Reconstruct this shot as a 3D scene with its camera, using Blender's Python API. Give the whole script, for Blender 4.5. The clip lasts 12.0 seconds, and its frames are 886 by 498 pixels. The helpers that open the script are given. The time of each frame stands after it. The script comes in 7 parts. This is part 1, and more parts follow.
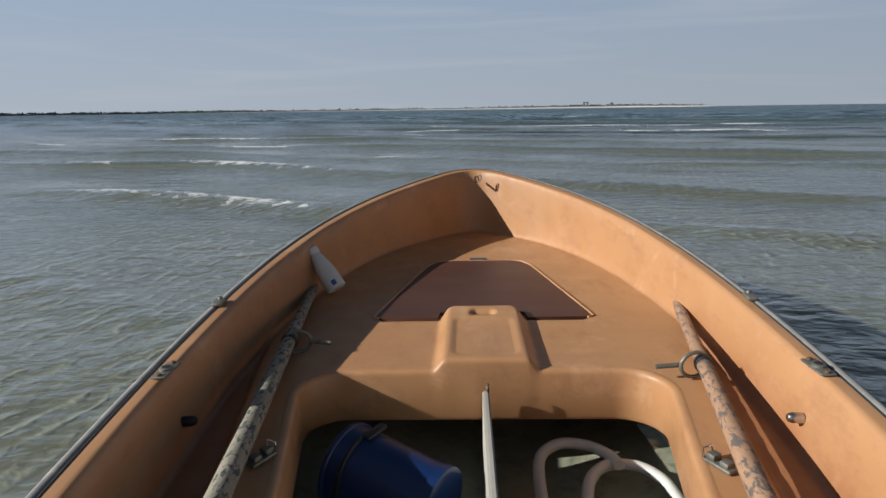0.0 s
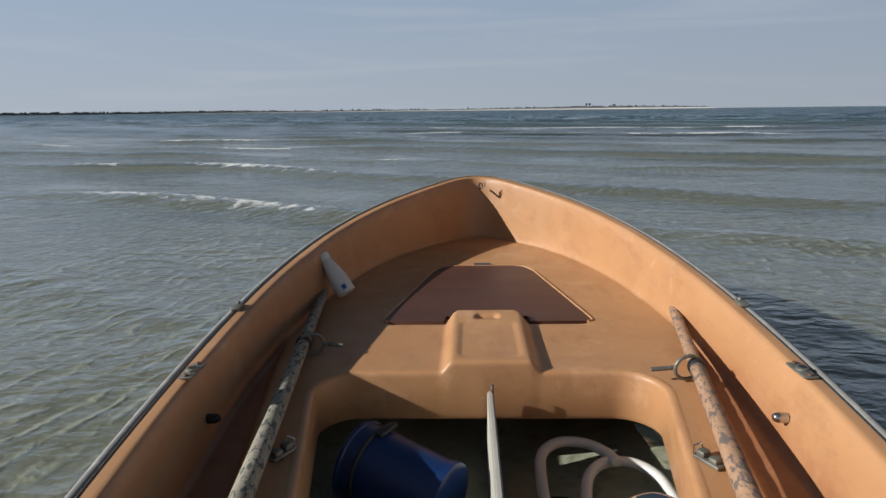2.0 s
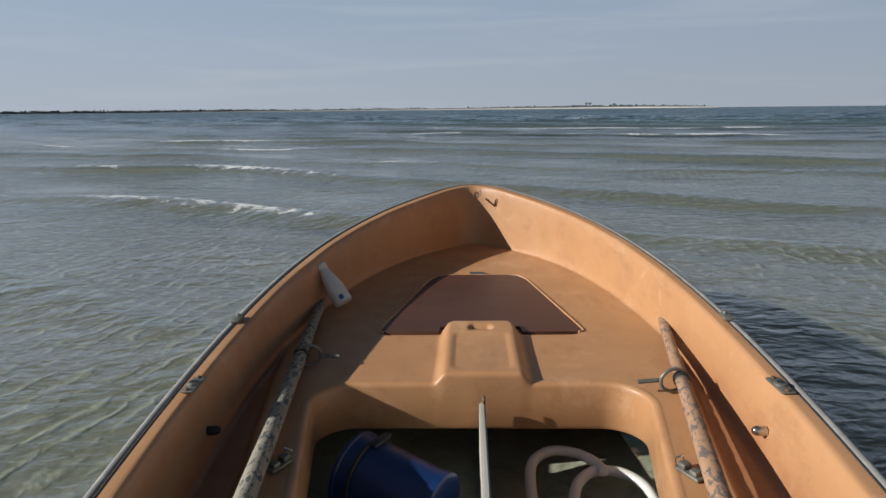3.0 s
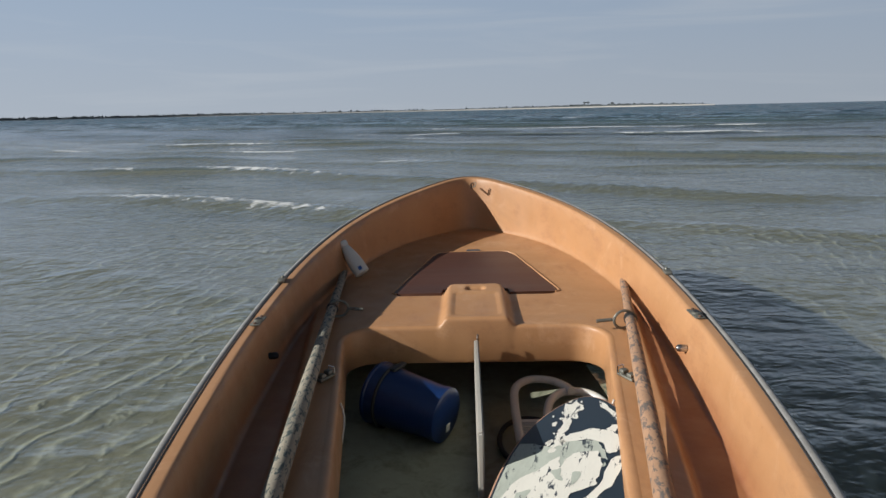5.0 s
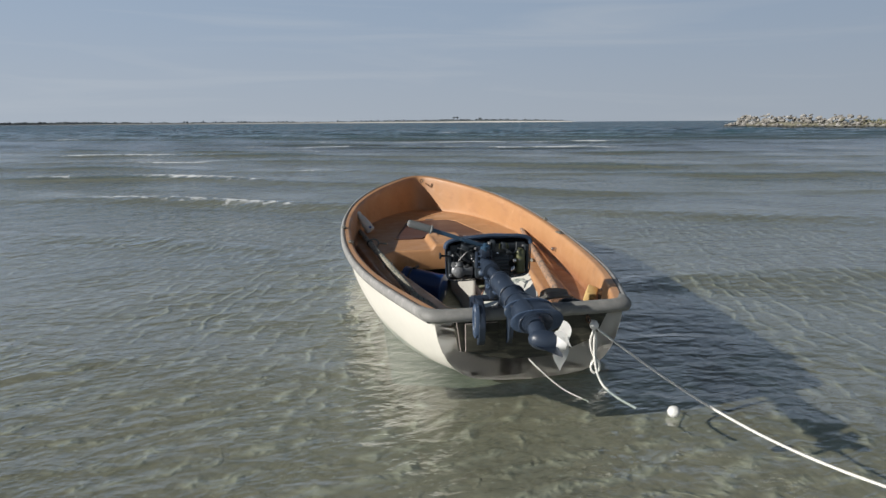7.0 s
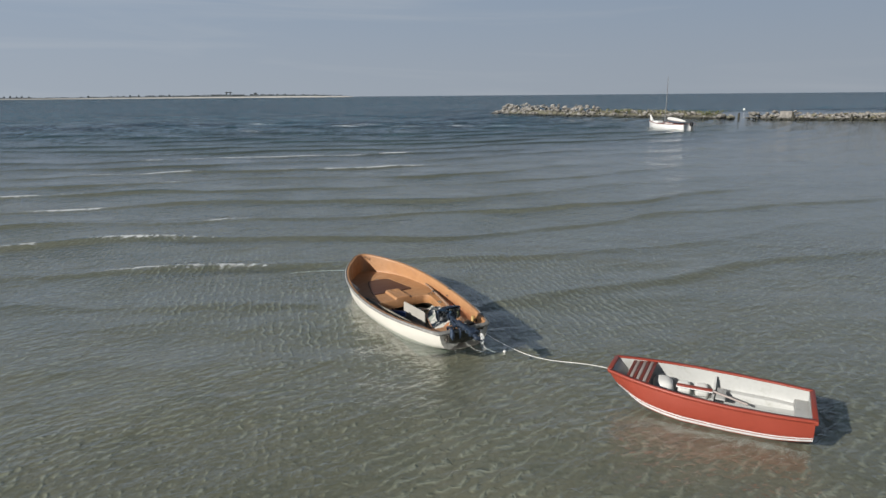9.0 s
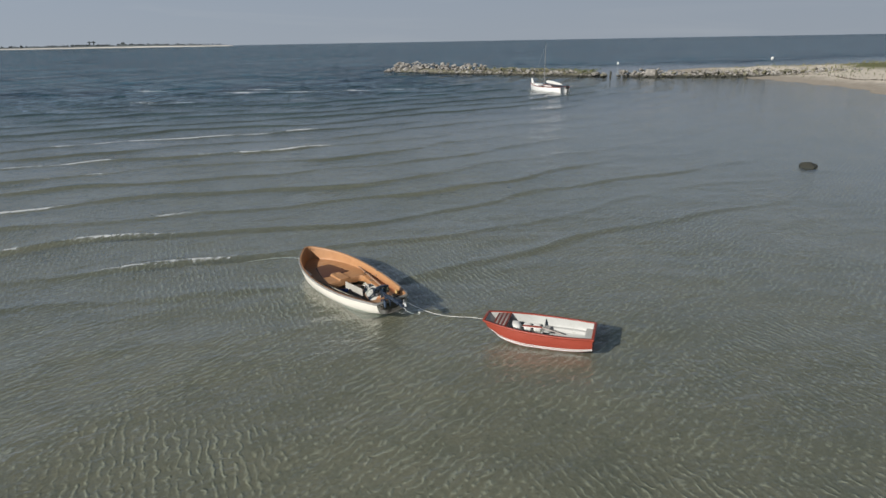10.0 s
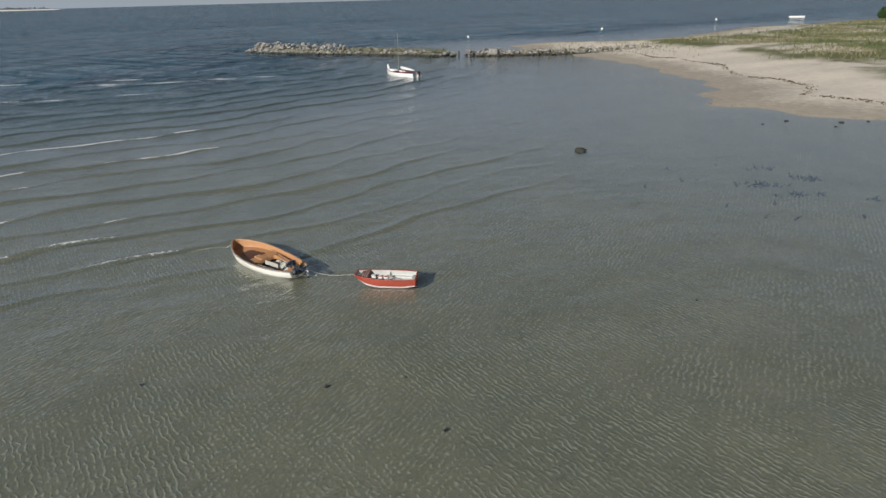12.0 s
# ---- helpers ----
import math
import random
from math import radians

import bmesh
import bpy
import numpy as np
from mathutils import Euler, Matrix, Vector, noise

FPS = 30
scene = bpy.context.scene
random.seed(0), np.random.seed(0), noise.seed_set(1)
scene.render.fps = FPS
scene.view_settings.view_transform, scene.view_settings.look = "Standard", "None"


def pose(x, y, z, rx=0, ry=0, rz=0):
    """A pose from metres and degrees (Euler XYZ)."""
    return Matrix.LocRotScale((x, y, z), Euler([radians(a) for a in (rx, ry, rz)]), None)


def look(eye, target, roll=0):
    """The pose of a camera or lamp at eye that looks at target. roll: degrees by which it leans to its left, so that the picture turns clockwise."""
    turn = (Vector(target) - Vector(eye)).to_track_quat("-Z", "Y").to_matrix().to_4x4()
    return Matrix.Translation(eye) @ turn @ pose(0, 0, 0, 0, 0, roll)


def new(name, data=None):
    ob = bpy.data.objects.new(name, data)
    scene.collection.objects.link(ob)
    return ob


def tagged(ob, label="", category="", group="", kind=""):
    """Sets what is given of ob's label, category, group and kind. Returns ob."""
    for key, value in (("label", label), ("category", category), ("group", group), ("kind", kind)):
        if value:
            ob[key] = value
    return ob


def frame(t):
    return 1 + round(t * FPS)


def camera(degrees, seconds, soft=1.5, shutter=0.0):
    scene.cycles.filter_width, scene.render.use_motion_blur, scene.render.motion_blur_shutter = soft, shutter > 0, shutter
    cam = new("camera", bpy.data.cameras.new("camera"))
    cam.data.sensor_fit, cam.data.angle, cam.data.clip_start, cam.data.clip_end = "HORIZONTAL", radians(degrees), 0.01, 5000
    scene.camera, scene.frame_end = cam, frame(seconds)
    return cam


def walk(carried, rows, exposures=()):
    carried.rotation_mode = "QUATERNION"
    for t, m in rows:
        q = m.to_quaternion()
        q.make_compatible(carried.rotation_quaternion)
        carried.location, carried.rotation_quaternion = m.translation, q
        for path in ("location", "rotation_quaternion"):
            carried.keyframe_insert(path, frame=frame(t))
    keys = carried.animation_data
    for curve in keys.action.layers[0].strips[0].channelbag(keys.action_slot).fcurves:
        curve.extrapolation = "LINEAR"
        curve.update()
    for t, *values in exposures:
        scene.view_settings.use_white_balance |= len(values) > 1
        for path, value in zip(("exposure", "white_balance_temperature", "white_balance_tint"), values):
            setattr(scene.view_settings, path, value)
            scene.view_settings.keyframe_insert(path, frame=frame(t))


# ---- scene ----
cam = camera(70.0, 12.0)
walk(cam, [
    (0, look((0.137, 0.398, 0.761), (0.238, 2.349, 0.331), -0.81)),
    (0.5, look((0.131, 0.413, 0.778), (0.230, 2.362, 0.336), -0.99)),
    (1, look((0.131, 0.407, 0.788), (0.231, 2.353, 0.339), -1.22)),
    (1.5, look((0.135, 0.341, 0.778), (0.230, 2.292, 0.351), -1.21)),
    (2, look((0.118, 0.317, 0.798), (0.214, 2.268, 0.371), -0.63)),
    (2.5, look((0.119, 0.313, 0.826), (0.214, 2.264, 0.397), -0.33)),
    (3, look((0.134, 0.276, 0.851), (0.230, 2.227, 0.421), -0.57)),
    (5, look((0.104, -0.206, 0.856), (0.200, 1.746, 0.429), -1.30)),
    (5.5, look((0.050, -0.573, 0.869), (0.189, 1.376, 0.442), -0.82)),
    (6, look((-0.093, -0.997, 0.905), (0.154, 0.941, 0.478), -1.24)),
    (6.5, look((-0.357, -1.497, 0.920), (0.022, 0.421, 0.502), -0.62)),
    (6.7, look((-0.440, -1.631, 0.871), (-0.022, 0.284, 0.473), -0.47)),
    (8.3, look((-3.025, -4.898, 2.103), (-2.135, -3.158, 1.678), -0.53)),
    (8.5, look((-3.227, -5.030, 2.299), (-2.276, -3.322, 1.878), -0.51)),
    (9, look((-4.272, -6.118, 3.128), (-3.193, -4.501, 2.656), -0.49)),
    (9.5, look((-5.494, -7.427, 4.030), (-4.302, -5.918, 3.480), -0.81)),
    (10, look((-6.833, -8.863, 4.957), (-5.533, -7.477, 4.332), -1.03)),
    (10.5, look((-8.083, -10.113, 5.721), (-6.685, -8.854, 5.042), -1.16)),
    (11, look((-9.502, -11.559, 6.591), (-8.027, -10.412, 5.879), -1.37)),
    (11.5, look((-10.882, -12.891, 7.400), (-9.374, -11.798, 6.673), -1.44)),
    (12, look((-12.337, -14.333, 8.133), (-10.815, -13.266, 7.394), -1.49)),
], exposures=[(0, 0.19), (6.7, 0.19), (8.3, 0.10), (12, 0.02)])

# ---------------------------------------------------------------- light
SUN_TO = Vector((-2.13, -0.30, 1.0)).normalized()          # towards the sun
sun_el = math.asin(SUN_TO.z)
sun_az = math.atan2(SUN_TO.x, SUN_TO.y)


def make_world():
    w = bpy.data.worlds.new("sky")
    scene.world = w
    w.use_nodes = True
    nt = w.node_tree
    n, l = nt.nodes, nt.links
    bg = n["Background"]
    sky = n.new("ShaderNodeTexSky")
    sky.sky_type = "NISHITA"
    sky.sun_disc = False
    sky.sun_elevation = sun_el
    sky.sun_rotation = sun_az
    sky.air_density, sky.dust_density, sky.ozone_density = 1.0, 0.6, 1.5
    # haze greys the blue, and a few thin streaks of cirrus
    haze = n.new("ShaderNodeHueSaturation")
    haze.inputs["Saturation"].default_value = 1.0
    haze.inputs["Value"].default_value = 0.45
    l.new(sky.outputs[0], haze.inputs["Color"])
    tc = n.new("ShaderNodeTexCoord")
    mp = n.new("ShaderNodeMapping")
    mp.inputs["Rotation"].default_value = (0.0, 0.25, 0.2)
    mp.inputs["Scale"].default_value = (1.3, 1.3, 16.0)
    l.new(tc.outputs["Generated"], mp.inputs["Vector"])
    nz = n.new("ShaderNodeTexNoise")
    nz.inputs["Scale"].default_value = 1.7
    nz.inputs["Detail"].default_value = 6
    nz.inputs["Distortion"].default_value = 0.8
    l.new(mp.outputs[0], nz.inputs["Vector"])
    rp = n.new("ShaderNodeMapRange")
    rp.inputs["From Min"].default_value, rp.inputs["From Max"].default_value = 0.5, 0.8
    rp.inputs["To Max"].default_value = 0.4
    l.new(nz.outputs["Fac"], rp.inputs["Value"])
    # pale sea haze along the horizon
    sp = n.new("ShaderNodeSeparateXYZ")
    l.new(tc.outputs["Generated"], sp.inputs[0])
    hz = n.new("ShaderNodeMapRange")
    hz.interpolation_type = "SMOOTHERSTEP"
    hz.inputs["From Min"].default_value, hz.inputs["From Max"].default_value = 0.10, 0.66
    hz.inputs["To Min"].default_value, hz.inputs["To Max"].default_value = 1.0, 0.0
    l.new(sp.outputs[2], hz.inputs["Value"])
    hm = n.new("ShaderNodeMix")
    hm.data_type = "RGBA"
    l.new(hz.outputs[0], hm.inputs["Factor"])
    l.new(haze.outputs[0], hm.inputs["A"])
    lo = n.new("ShaderNodeMapRange")
    lo.interpolation_type = "SMOOTHSTEP"
    lo.inputs["From Min"].default_value, lo.inputs["From Max"].default_value = -0.02, 0.20
    lo.inputs["To Min"].default_value, lo.inputs["To Max"].default_value = 1.0, 0.0
    l.new(sp.outputs[2], lo.inputs["Value"])
    lm = n.new("ShaderNodeMix")
    lm.data_type = "RGBA"
    l.new(lo.outputs[0], lm.inputs["Factor"])
    lm.inputs["A"].default_value, lm.inputs["B"].default_value = (4.85, 6.2, 8.1, 1), (6.0, 6.8, 7.85, 1)
    l.new(lm.outputs["Result"], hm.inputs["B"])
    mx = n.new("ShaderNodeMix")
    mx.data_type = "RGBA"
    l.new(rp.outputs[0], mx.inputs["Factor"])
    l.new(hm.outputs["Result"], mx.inputs["A"])
    mx.inputs["B"].default_value = (7.8, 8.4, 9.1, 1)
    # paler towards the sun
    sd = n.new("ShaderNodeMapRange")
    sd.inputs["From Min"].default_value, sd.inputs["From Max"].default_value = -1.0, 1.0
    sd.inputs["To Min"].default_value, sd.inputs["To Max"].default_value = 1.18, 0.90
    l.new(sp.outputs[0], sd.inputs["Value"])
    side = n.new("ShaderNodeVectorMath")
    side.operation = "SCALE"
    l.new(mx.outputs["Result"], side.inputs[0])
    l.new(sd.outputs[0], side.inputs["Scale"])
    l.new(side.outputs[0], bg.inputs["Color"])
    bg.inputs["Strength"].default_value = 0.053


make_world()
sun_data = bpy.data.lights.new("sun", "SUN")
sun_data.energy, sun_data.angle, sun_data.color = 5.0, radians(0.55), (1.0, 0.96, 0.90)
sun = new("sun", sun_data)
sun.matrix_world = look((0, 0, 50), Vector((0, 0, 50)) - SUN_TO)


# ---------------------------------------------------------------- materials
def nodes_of(name):
    m = bpy.data.materials.new(name)
    m.use_nodes = True
    nt = m.node_tree
    return m, nt.nodes, nt.links, nt.nodes["Principled BSDF"]


def mixc(n, l, fac, a, b, blend="MIX"):
    m = n.new("ShaderNodeMix")
    m.data_type, m.blend_type = "RGBA", blend
    for key, v in (("Factor", fac), ("A", a), ("B", b)):
        if isinstance(v, (int, float)):
            m.inputs[key].default_value = v
        elif isinstance(v, tuple):
            m.inputs[key].default_value = (*v[:3], 1)
        else:
            l.new(v, m.inputs[key])
    return m.outputs["Result"]


def noise_of(n, l, scale, detail=4, rough=0.55, vec=None, dist=0.0, stretch=None, coord="Object"):
    if vec is None:
        vec = n.new("ShaderNodeTexCoord").outputs[coord]
    if stretch:
        mp = n.new("ShaderNodeMapping")
        mp.inputs["Scale"].default_value = stretch
        l.new(vec, mp.inputs["Vector"])
        vec = mp.outputs[0]
    t = n.new("ShaderNodeTexNoise")
    t.inputs["Scale"].default_value, t.inputs["Detail"].default_value = scale, detail
    t.inputs["Roughness"].default_value, t.inputs["Distortion"].default_value = rough, dist
    l.new(vec, t.inputs["Vector"])
    return t.outputs["Fac"]


def ramp(n, l, v, lo, hi, a=0.0, b=1.0):
    r = n.new("ShaderNodeMapRange")
    r.inputs["From Min"].default_value, r.inputs["From Max"].default_value = lo, hi
    r.inputs["To Min"].default_value, r.inputs["To Max"].default_value = a, b
    l.new(v, r.inputs["Value"])
    return r.outputs[0]


def bump_of(n, l, h, strength, distance, normal=None):
    b = n.new("ShaderNodeBump")
    b.inputs["Strength"].default_value, b.inputs["Distance"].default_value = strength, distance
    l.new(h, b.inputs["Height"])
    if normal is not None:
        l.new(normal, b.inputs["Normal"])
    return b.outputs[0]


def math_of(n, l, op, a, b=0.0):
    m = n.new("ShaderNodeMath")
    m.operation = op
    for i, v in enumerate((a, b)):
        if isinstance(v, (int, float)):
            m.inputs[i].default_value = v
        else:
            l.new(v, m.inputs[i])
    return m.outputs[0]


def plain(name, col, rough=0.5, metal=0.0, var=0.25, scale=18.0, bump=0.15, col2=None, wear=(0.55, 0.75), depth=0.002,
          stretch=None, spec=0.5):
    """A surface with a broad and a fine variation of one colour, patches of a second and a fine relief."""
    m, n, l, p = nodes_of(name)
    big = noise_of(n, l, scale * 0.25, 4, 0.6, stretch=stretch)
    fine = noise_of(n, l, scale * 3.0, 5, 0.65, stretch=stretch)
    dark = tuple(c * (1 - var) for c in col)
    c = mixc(n, l, ramp(n, l, big, 0.3, 0.7), dark, col)
    c = mixc(n, l, ramp(n, l, fine, 0.35, 0.8, 0, 0.35), c, tuple(min(1, k * (1 + var)) for k in col))
    if col2:
        patch = noise_of(n, l, scale, 7, 0.7, stretch=stretch, dist=0.4)
        c = mixc(n, l, ramp(n, l, patch, *wear), c, col2)
    l.new(c, p.inputs["Base Color"])
    l.new(ramp(n, l, big, 0.2, 0.8, max(0.03, rough - 0.1), min(1, rough + 0.12)), p.inputs["Roughness"])
    p.inputs["Metallic"].default_value = metal
    p.inputs["Specular IOR Level"].default_value = spec
    if bump:
        l.new(bump_of(n, l, fine, bump, depth), p.inputs["Normal"])
    return m


def gelcoat():
    """Old orange gelcoat: chalky lighter scuffs, dirt in patches, fine scratches."""
    m, n, l, p = nodes_of("orange_gelcoat")
    c = mixc(n, l, ramp(n, l, noise_of(n, l, 2.2, 5, 0.6), 0.3, 0.7), (0.40, 0.205, 0.092), (0.47, 0.252, 0.120))
    c = mixc(n, l, ramp(n, l, noise_of(n, l, 5.5, 8, 0.72, dist=0.6), 0.56, 0.74, 0, 0.55), c, (0.62, 0.39, 0.24))
    c = mixc(n, l, ramp(n, l, noise_of(n, l, 14, 8, 0.75, stretch=(1, 0.35, 1)), 0.52, 0.72, 0, 0.65), c, (0.30, 0.14, 0.07))
    c = mixc(n, l, ramp(n, l, noise_of(n, l, 1.3, 6, 0.7, dist=0.8), 0.5, 0.72, 0, 0.45), c, (0.26, 0.15, 0.085))
    c = mixc(n, l, ramp(n, l, noise_of(n, l, 120, 3, 0.5), 0.68, 0.78, 0, 0.4), c, (0.24, 0.12, 0.06))
    # redder and darker in the side pockets where the oars lie
    pocket_tint = n.new("ShaderNodeAttribute")
    pocket_tint.attribute_name = "pocket_tint"
    k = math_of(n, l, "MULTIPLY", pocket_tint.outputs["Fac"], ramp(n, l, noise_of(n, l, 6, 6, 0.7), 0.3, 0.6, 0.55, 1.0))
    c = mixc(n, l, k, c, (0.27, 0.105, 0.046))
    l.new(c, p.inputs["Base Color"])
    l.new(ramp(n, l, noise_of(n, l, 9, 5), 0.3, 0.7, 0.36, 0.6), p.inputs["Roughness"])
    l.new(bump_of(n, l, noise_of(n, l, 60, 4), 0.12, 0.002), p.inputs["Normal"])
    return m


M = {}
M["gelcoat"] = gelcoat()
M["hull_white"] = plain("hull_white", (0.69, 0.665, 0.60), 0.35, var=0.1, scale=10, bump=0.05, col2=(0.62, 0.59, 0.50), wear=(0.62, 0.8))
M["rim_grey"] = plain("rim_rubber", (0.25, 0.245, 0.235), 0.6, var=0.2, scale=20, bump=0.2, col2=(0.36, 0.35, 0.33), wear=(0.5, 0.7))
M["cap_grey"] = plain("cap_rubber", (0.21, 0.21, 0.198), 0.65, var=0.25, scale=20, bump=0.25, col2=(0.26, 0.255, 0.235), wear=(0.5, 0.68))
M["rim_dark"] = plain("rim_dark", (0.03, 0.03, 0.03), 0.6, var=0.2, bump=0.1)
M["floor"] = plain("bilge_paint", (0.30, 0.315, 0.235), 0.5, var=0.3, scale=12, bump=0.15, col2=(0.13, 0.14, 0.095), wear=(0.5, 0.72))
M["transom_ply"] = plain("weathered_plywood", (0.034, 0.033, 0.022), 0.75, var=0.5, scale=26, bump=0.5, col2=(0.075, 0.070, 0.046),
                         wear=(0.5, 0.66), stretch=(0.4, 1, 2.5))
M["hatch"] = plain("hatch_wood", (0.088, 0.037, 0.024), 0.42, var=0.35, scale=16, bump=0.25, col2=(0.115, 0.06, 0.043), wear=(0.6, 0.8), stretch=(0.12, 2.4, 1))
M["black"] = plain("black_rubber", (0.018, 0.018, 0.019), 0.55, var=0.3)
M["steel"] = plain("stainless_steel", (0.55, 0.55, 0.54), 0.3, 1.0, var=0.25, scale=40, bump=0.1, col2=(0.25, 0.2, 0.14), wear=(0.62, 0.75))
M["grey_plank"] = plain("greyed_plank", (0.42, 0.36, 0.33), 0.55, var=0.2, scale=20, bump=0.2, stretch=(0.3, 2, 1))
M["rope"] = plain("white_rope", (0.74, 0.73, 0.68), 0.9, var=0.2, scale=160, bump=0.8, depth=0.003)
M["red_paint"] = plain("red_paint", (0.30, 0.054, 0.033), 0.38, var=0.15, scale=8, bump=0.06, col2=(0.27, 0.08, 0.05), wear=(0.6, 0.8))
M["pram_white"] = plain("worn_white_paint", (0.46, 0.465, 0.445), 0.5, var=0.15, scale=9, bump=0.08, col2=(0.33, 0.33, 0.29), wear=(0.56, 0.72))
M["white_paint"] = plain("white_paint", (0.78, 0.78, 0.76), 0.45, var=0.1, scale=8, bump=0.06, col2=(0.62, 0.62, 0.58), wear=(0.6, 0.8))


def sand_ground():
    """Dry and wet sand above the water, rippled shelly sand with caustic light painted on it below, weed in patches."""
    m, n, l, p = nodes_of("sand")
    geo = n.new("ShaderNodeNewGeometry")
    pos = geo.outputs["Position"]
    sep = n.new("ShaderNodeSeparateXYZ")
    l.new(pos, sep.inputs[0])
    big = noise_of(n, l, 0.22, 5, 0.6, vec=pos)
    mid = noise_of(n, l, 1.6, 6, 0.65, vec=pos, dist=0.5)
    fine = noise_of(n, l, 26, 4, 0.6, vec=pos)
    # two trains of ripples: caustic light painted pale on the bed, also its relief
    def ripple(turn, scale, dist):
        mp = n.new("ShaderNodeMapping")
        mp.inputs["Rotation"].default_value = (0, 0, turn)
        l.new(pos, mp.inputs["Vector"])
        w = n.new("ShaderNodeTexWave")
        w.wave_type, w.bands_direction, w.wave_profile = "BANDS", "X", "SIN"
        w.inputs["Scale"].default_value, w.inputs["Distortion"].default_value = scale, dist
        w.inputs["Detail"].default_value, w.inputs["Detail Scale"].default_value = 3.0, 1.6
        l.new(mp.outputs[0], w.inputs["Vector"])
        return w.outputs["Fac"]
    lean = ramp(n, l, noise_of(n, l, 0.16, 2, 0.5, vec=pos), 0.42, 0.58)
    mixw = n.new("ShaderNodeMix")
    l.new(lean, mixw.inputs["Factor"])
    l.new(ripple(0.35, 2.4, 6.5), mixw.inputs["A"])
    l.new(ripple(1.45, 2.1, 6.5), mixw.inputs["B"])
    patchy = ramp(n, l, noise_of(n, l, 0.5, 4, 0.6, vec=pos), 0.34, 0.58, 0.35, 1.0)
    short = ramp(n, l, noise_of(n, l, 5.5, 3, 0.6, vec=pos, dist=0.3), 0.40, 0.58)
    caustic = math_of(n, l, "MULTIPLY", math_of(n, l, "MULTIPLY", math_of(n, l, "POWER", mixw.outputs["Result"], 3.0), patchy), short)
    bed = mixc(n, l, ramp(n, l, big, 0.3, 0.7), (0.240, 0.208, 0.145), (0.350, 0.290, 0.200))
    bed = mixc(n, l, ramp(n, l, mid, 0.45, 0.75, 0, 0.6), bed, (0.175, 0.166, 0.118))
    bed = mixc(n, l, ramp(n, l, caustic, 0.04, 0.55, 0, 0.9), bed, (0.47, 0.43, 0.33))
    blot = noise_of(n, l, 17, 4, 0.6, vec=pos, dist=0.4)
    bed = mixc(n, l, ramp(n, l, blot, 0.50, 0.70, 0, 0.55), bed, (0.37, 0.33, 0.245))
    bed = mixc(n, l, ramp(n, l, blot, 0.46, 0.30, 0, 0.5), bed, (0.14, 0.13, 0.09))
    shell = noise_of(n, l, 34, 2, 0.4, vec=pos)
    bed = mixc(n, l, ramp(n, l, shell, 0.70, 0.74, 0, 0.6), bed, (0.55, 0.52, 0.44))
    dry = mixc(n, l, ramp(n, l, mid, 0.3, 0.7), (0.56, 0.50, 0.42), (0.66, 0.60, 0.51))
    wet = mixc(n, l, ramp(n, l, mid, 0.3, 0.7), (0.33, 0.29, 0.235), (0.43, 0.375, 0.31))
    z = math_of(n, l, "ADD", sep.outputs[2], math_of(n, l, "MULTIPLY", math_of(n, l, "SUBTRACT", mid, 0.5), 0.22))
    c = mixc(n, l, ramp(n, l, z, -0.04, 0.03), bed, wet)
    c = mixc(n, l, ramp(n, l, z, 0.14, 0.30), c, dry)
    turf = math_of(n, l, "MULTIPLY", ramp(n, l, z, 0.75, 1.05), ramp(n, l, noise_of(n, l, 0.12, 5, 0.65, vec=pos), 0.40, 0.55))
    c = mixc(n, l, turf, c, (0.13, 0.135, 0.065))
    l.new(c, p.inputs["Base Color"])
    p.inputs["Roughness"].default_value = 0.9
    p.inputs["Specular IOR Level"].default_value = 0.2
    h = math_of(n, l, "ADD", caustic, math_of(n, l, "MULTIPLY", fine, 0.3))
    l.new(bump_of(n, l, h, 0.45, 0.03), p.inputs["Normal"])
    return m


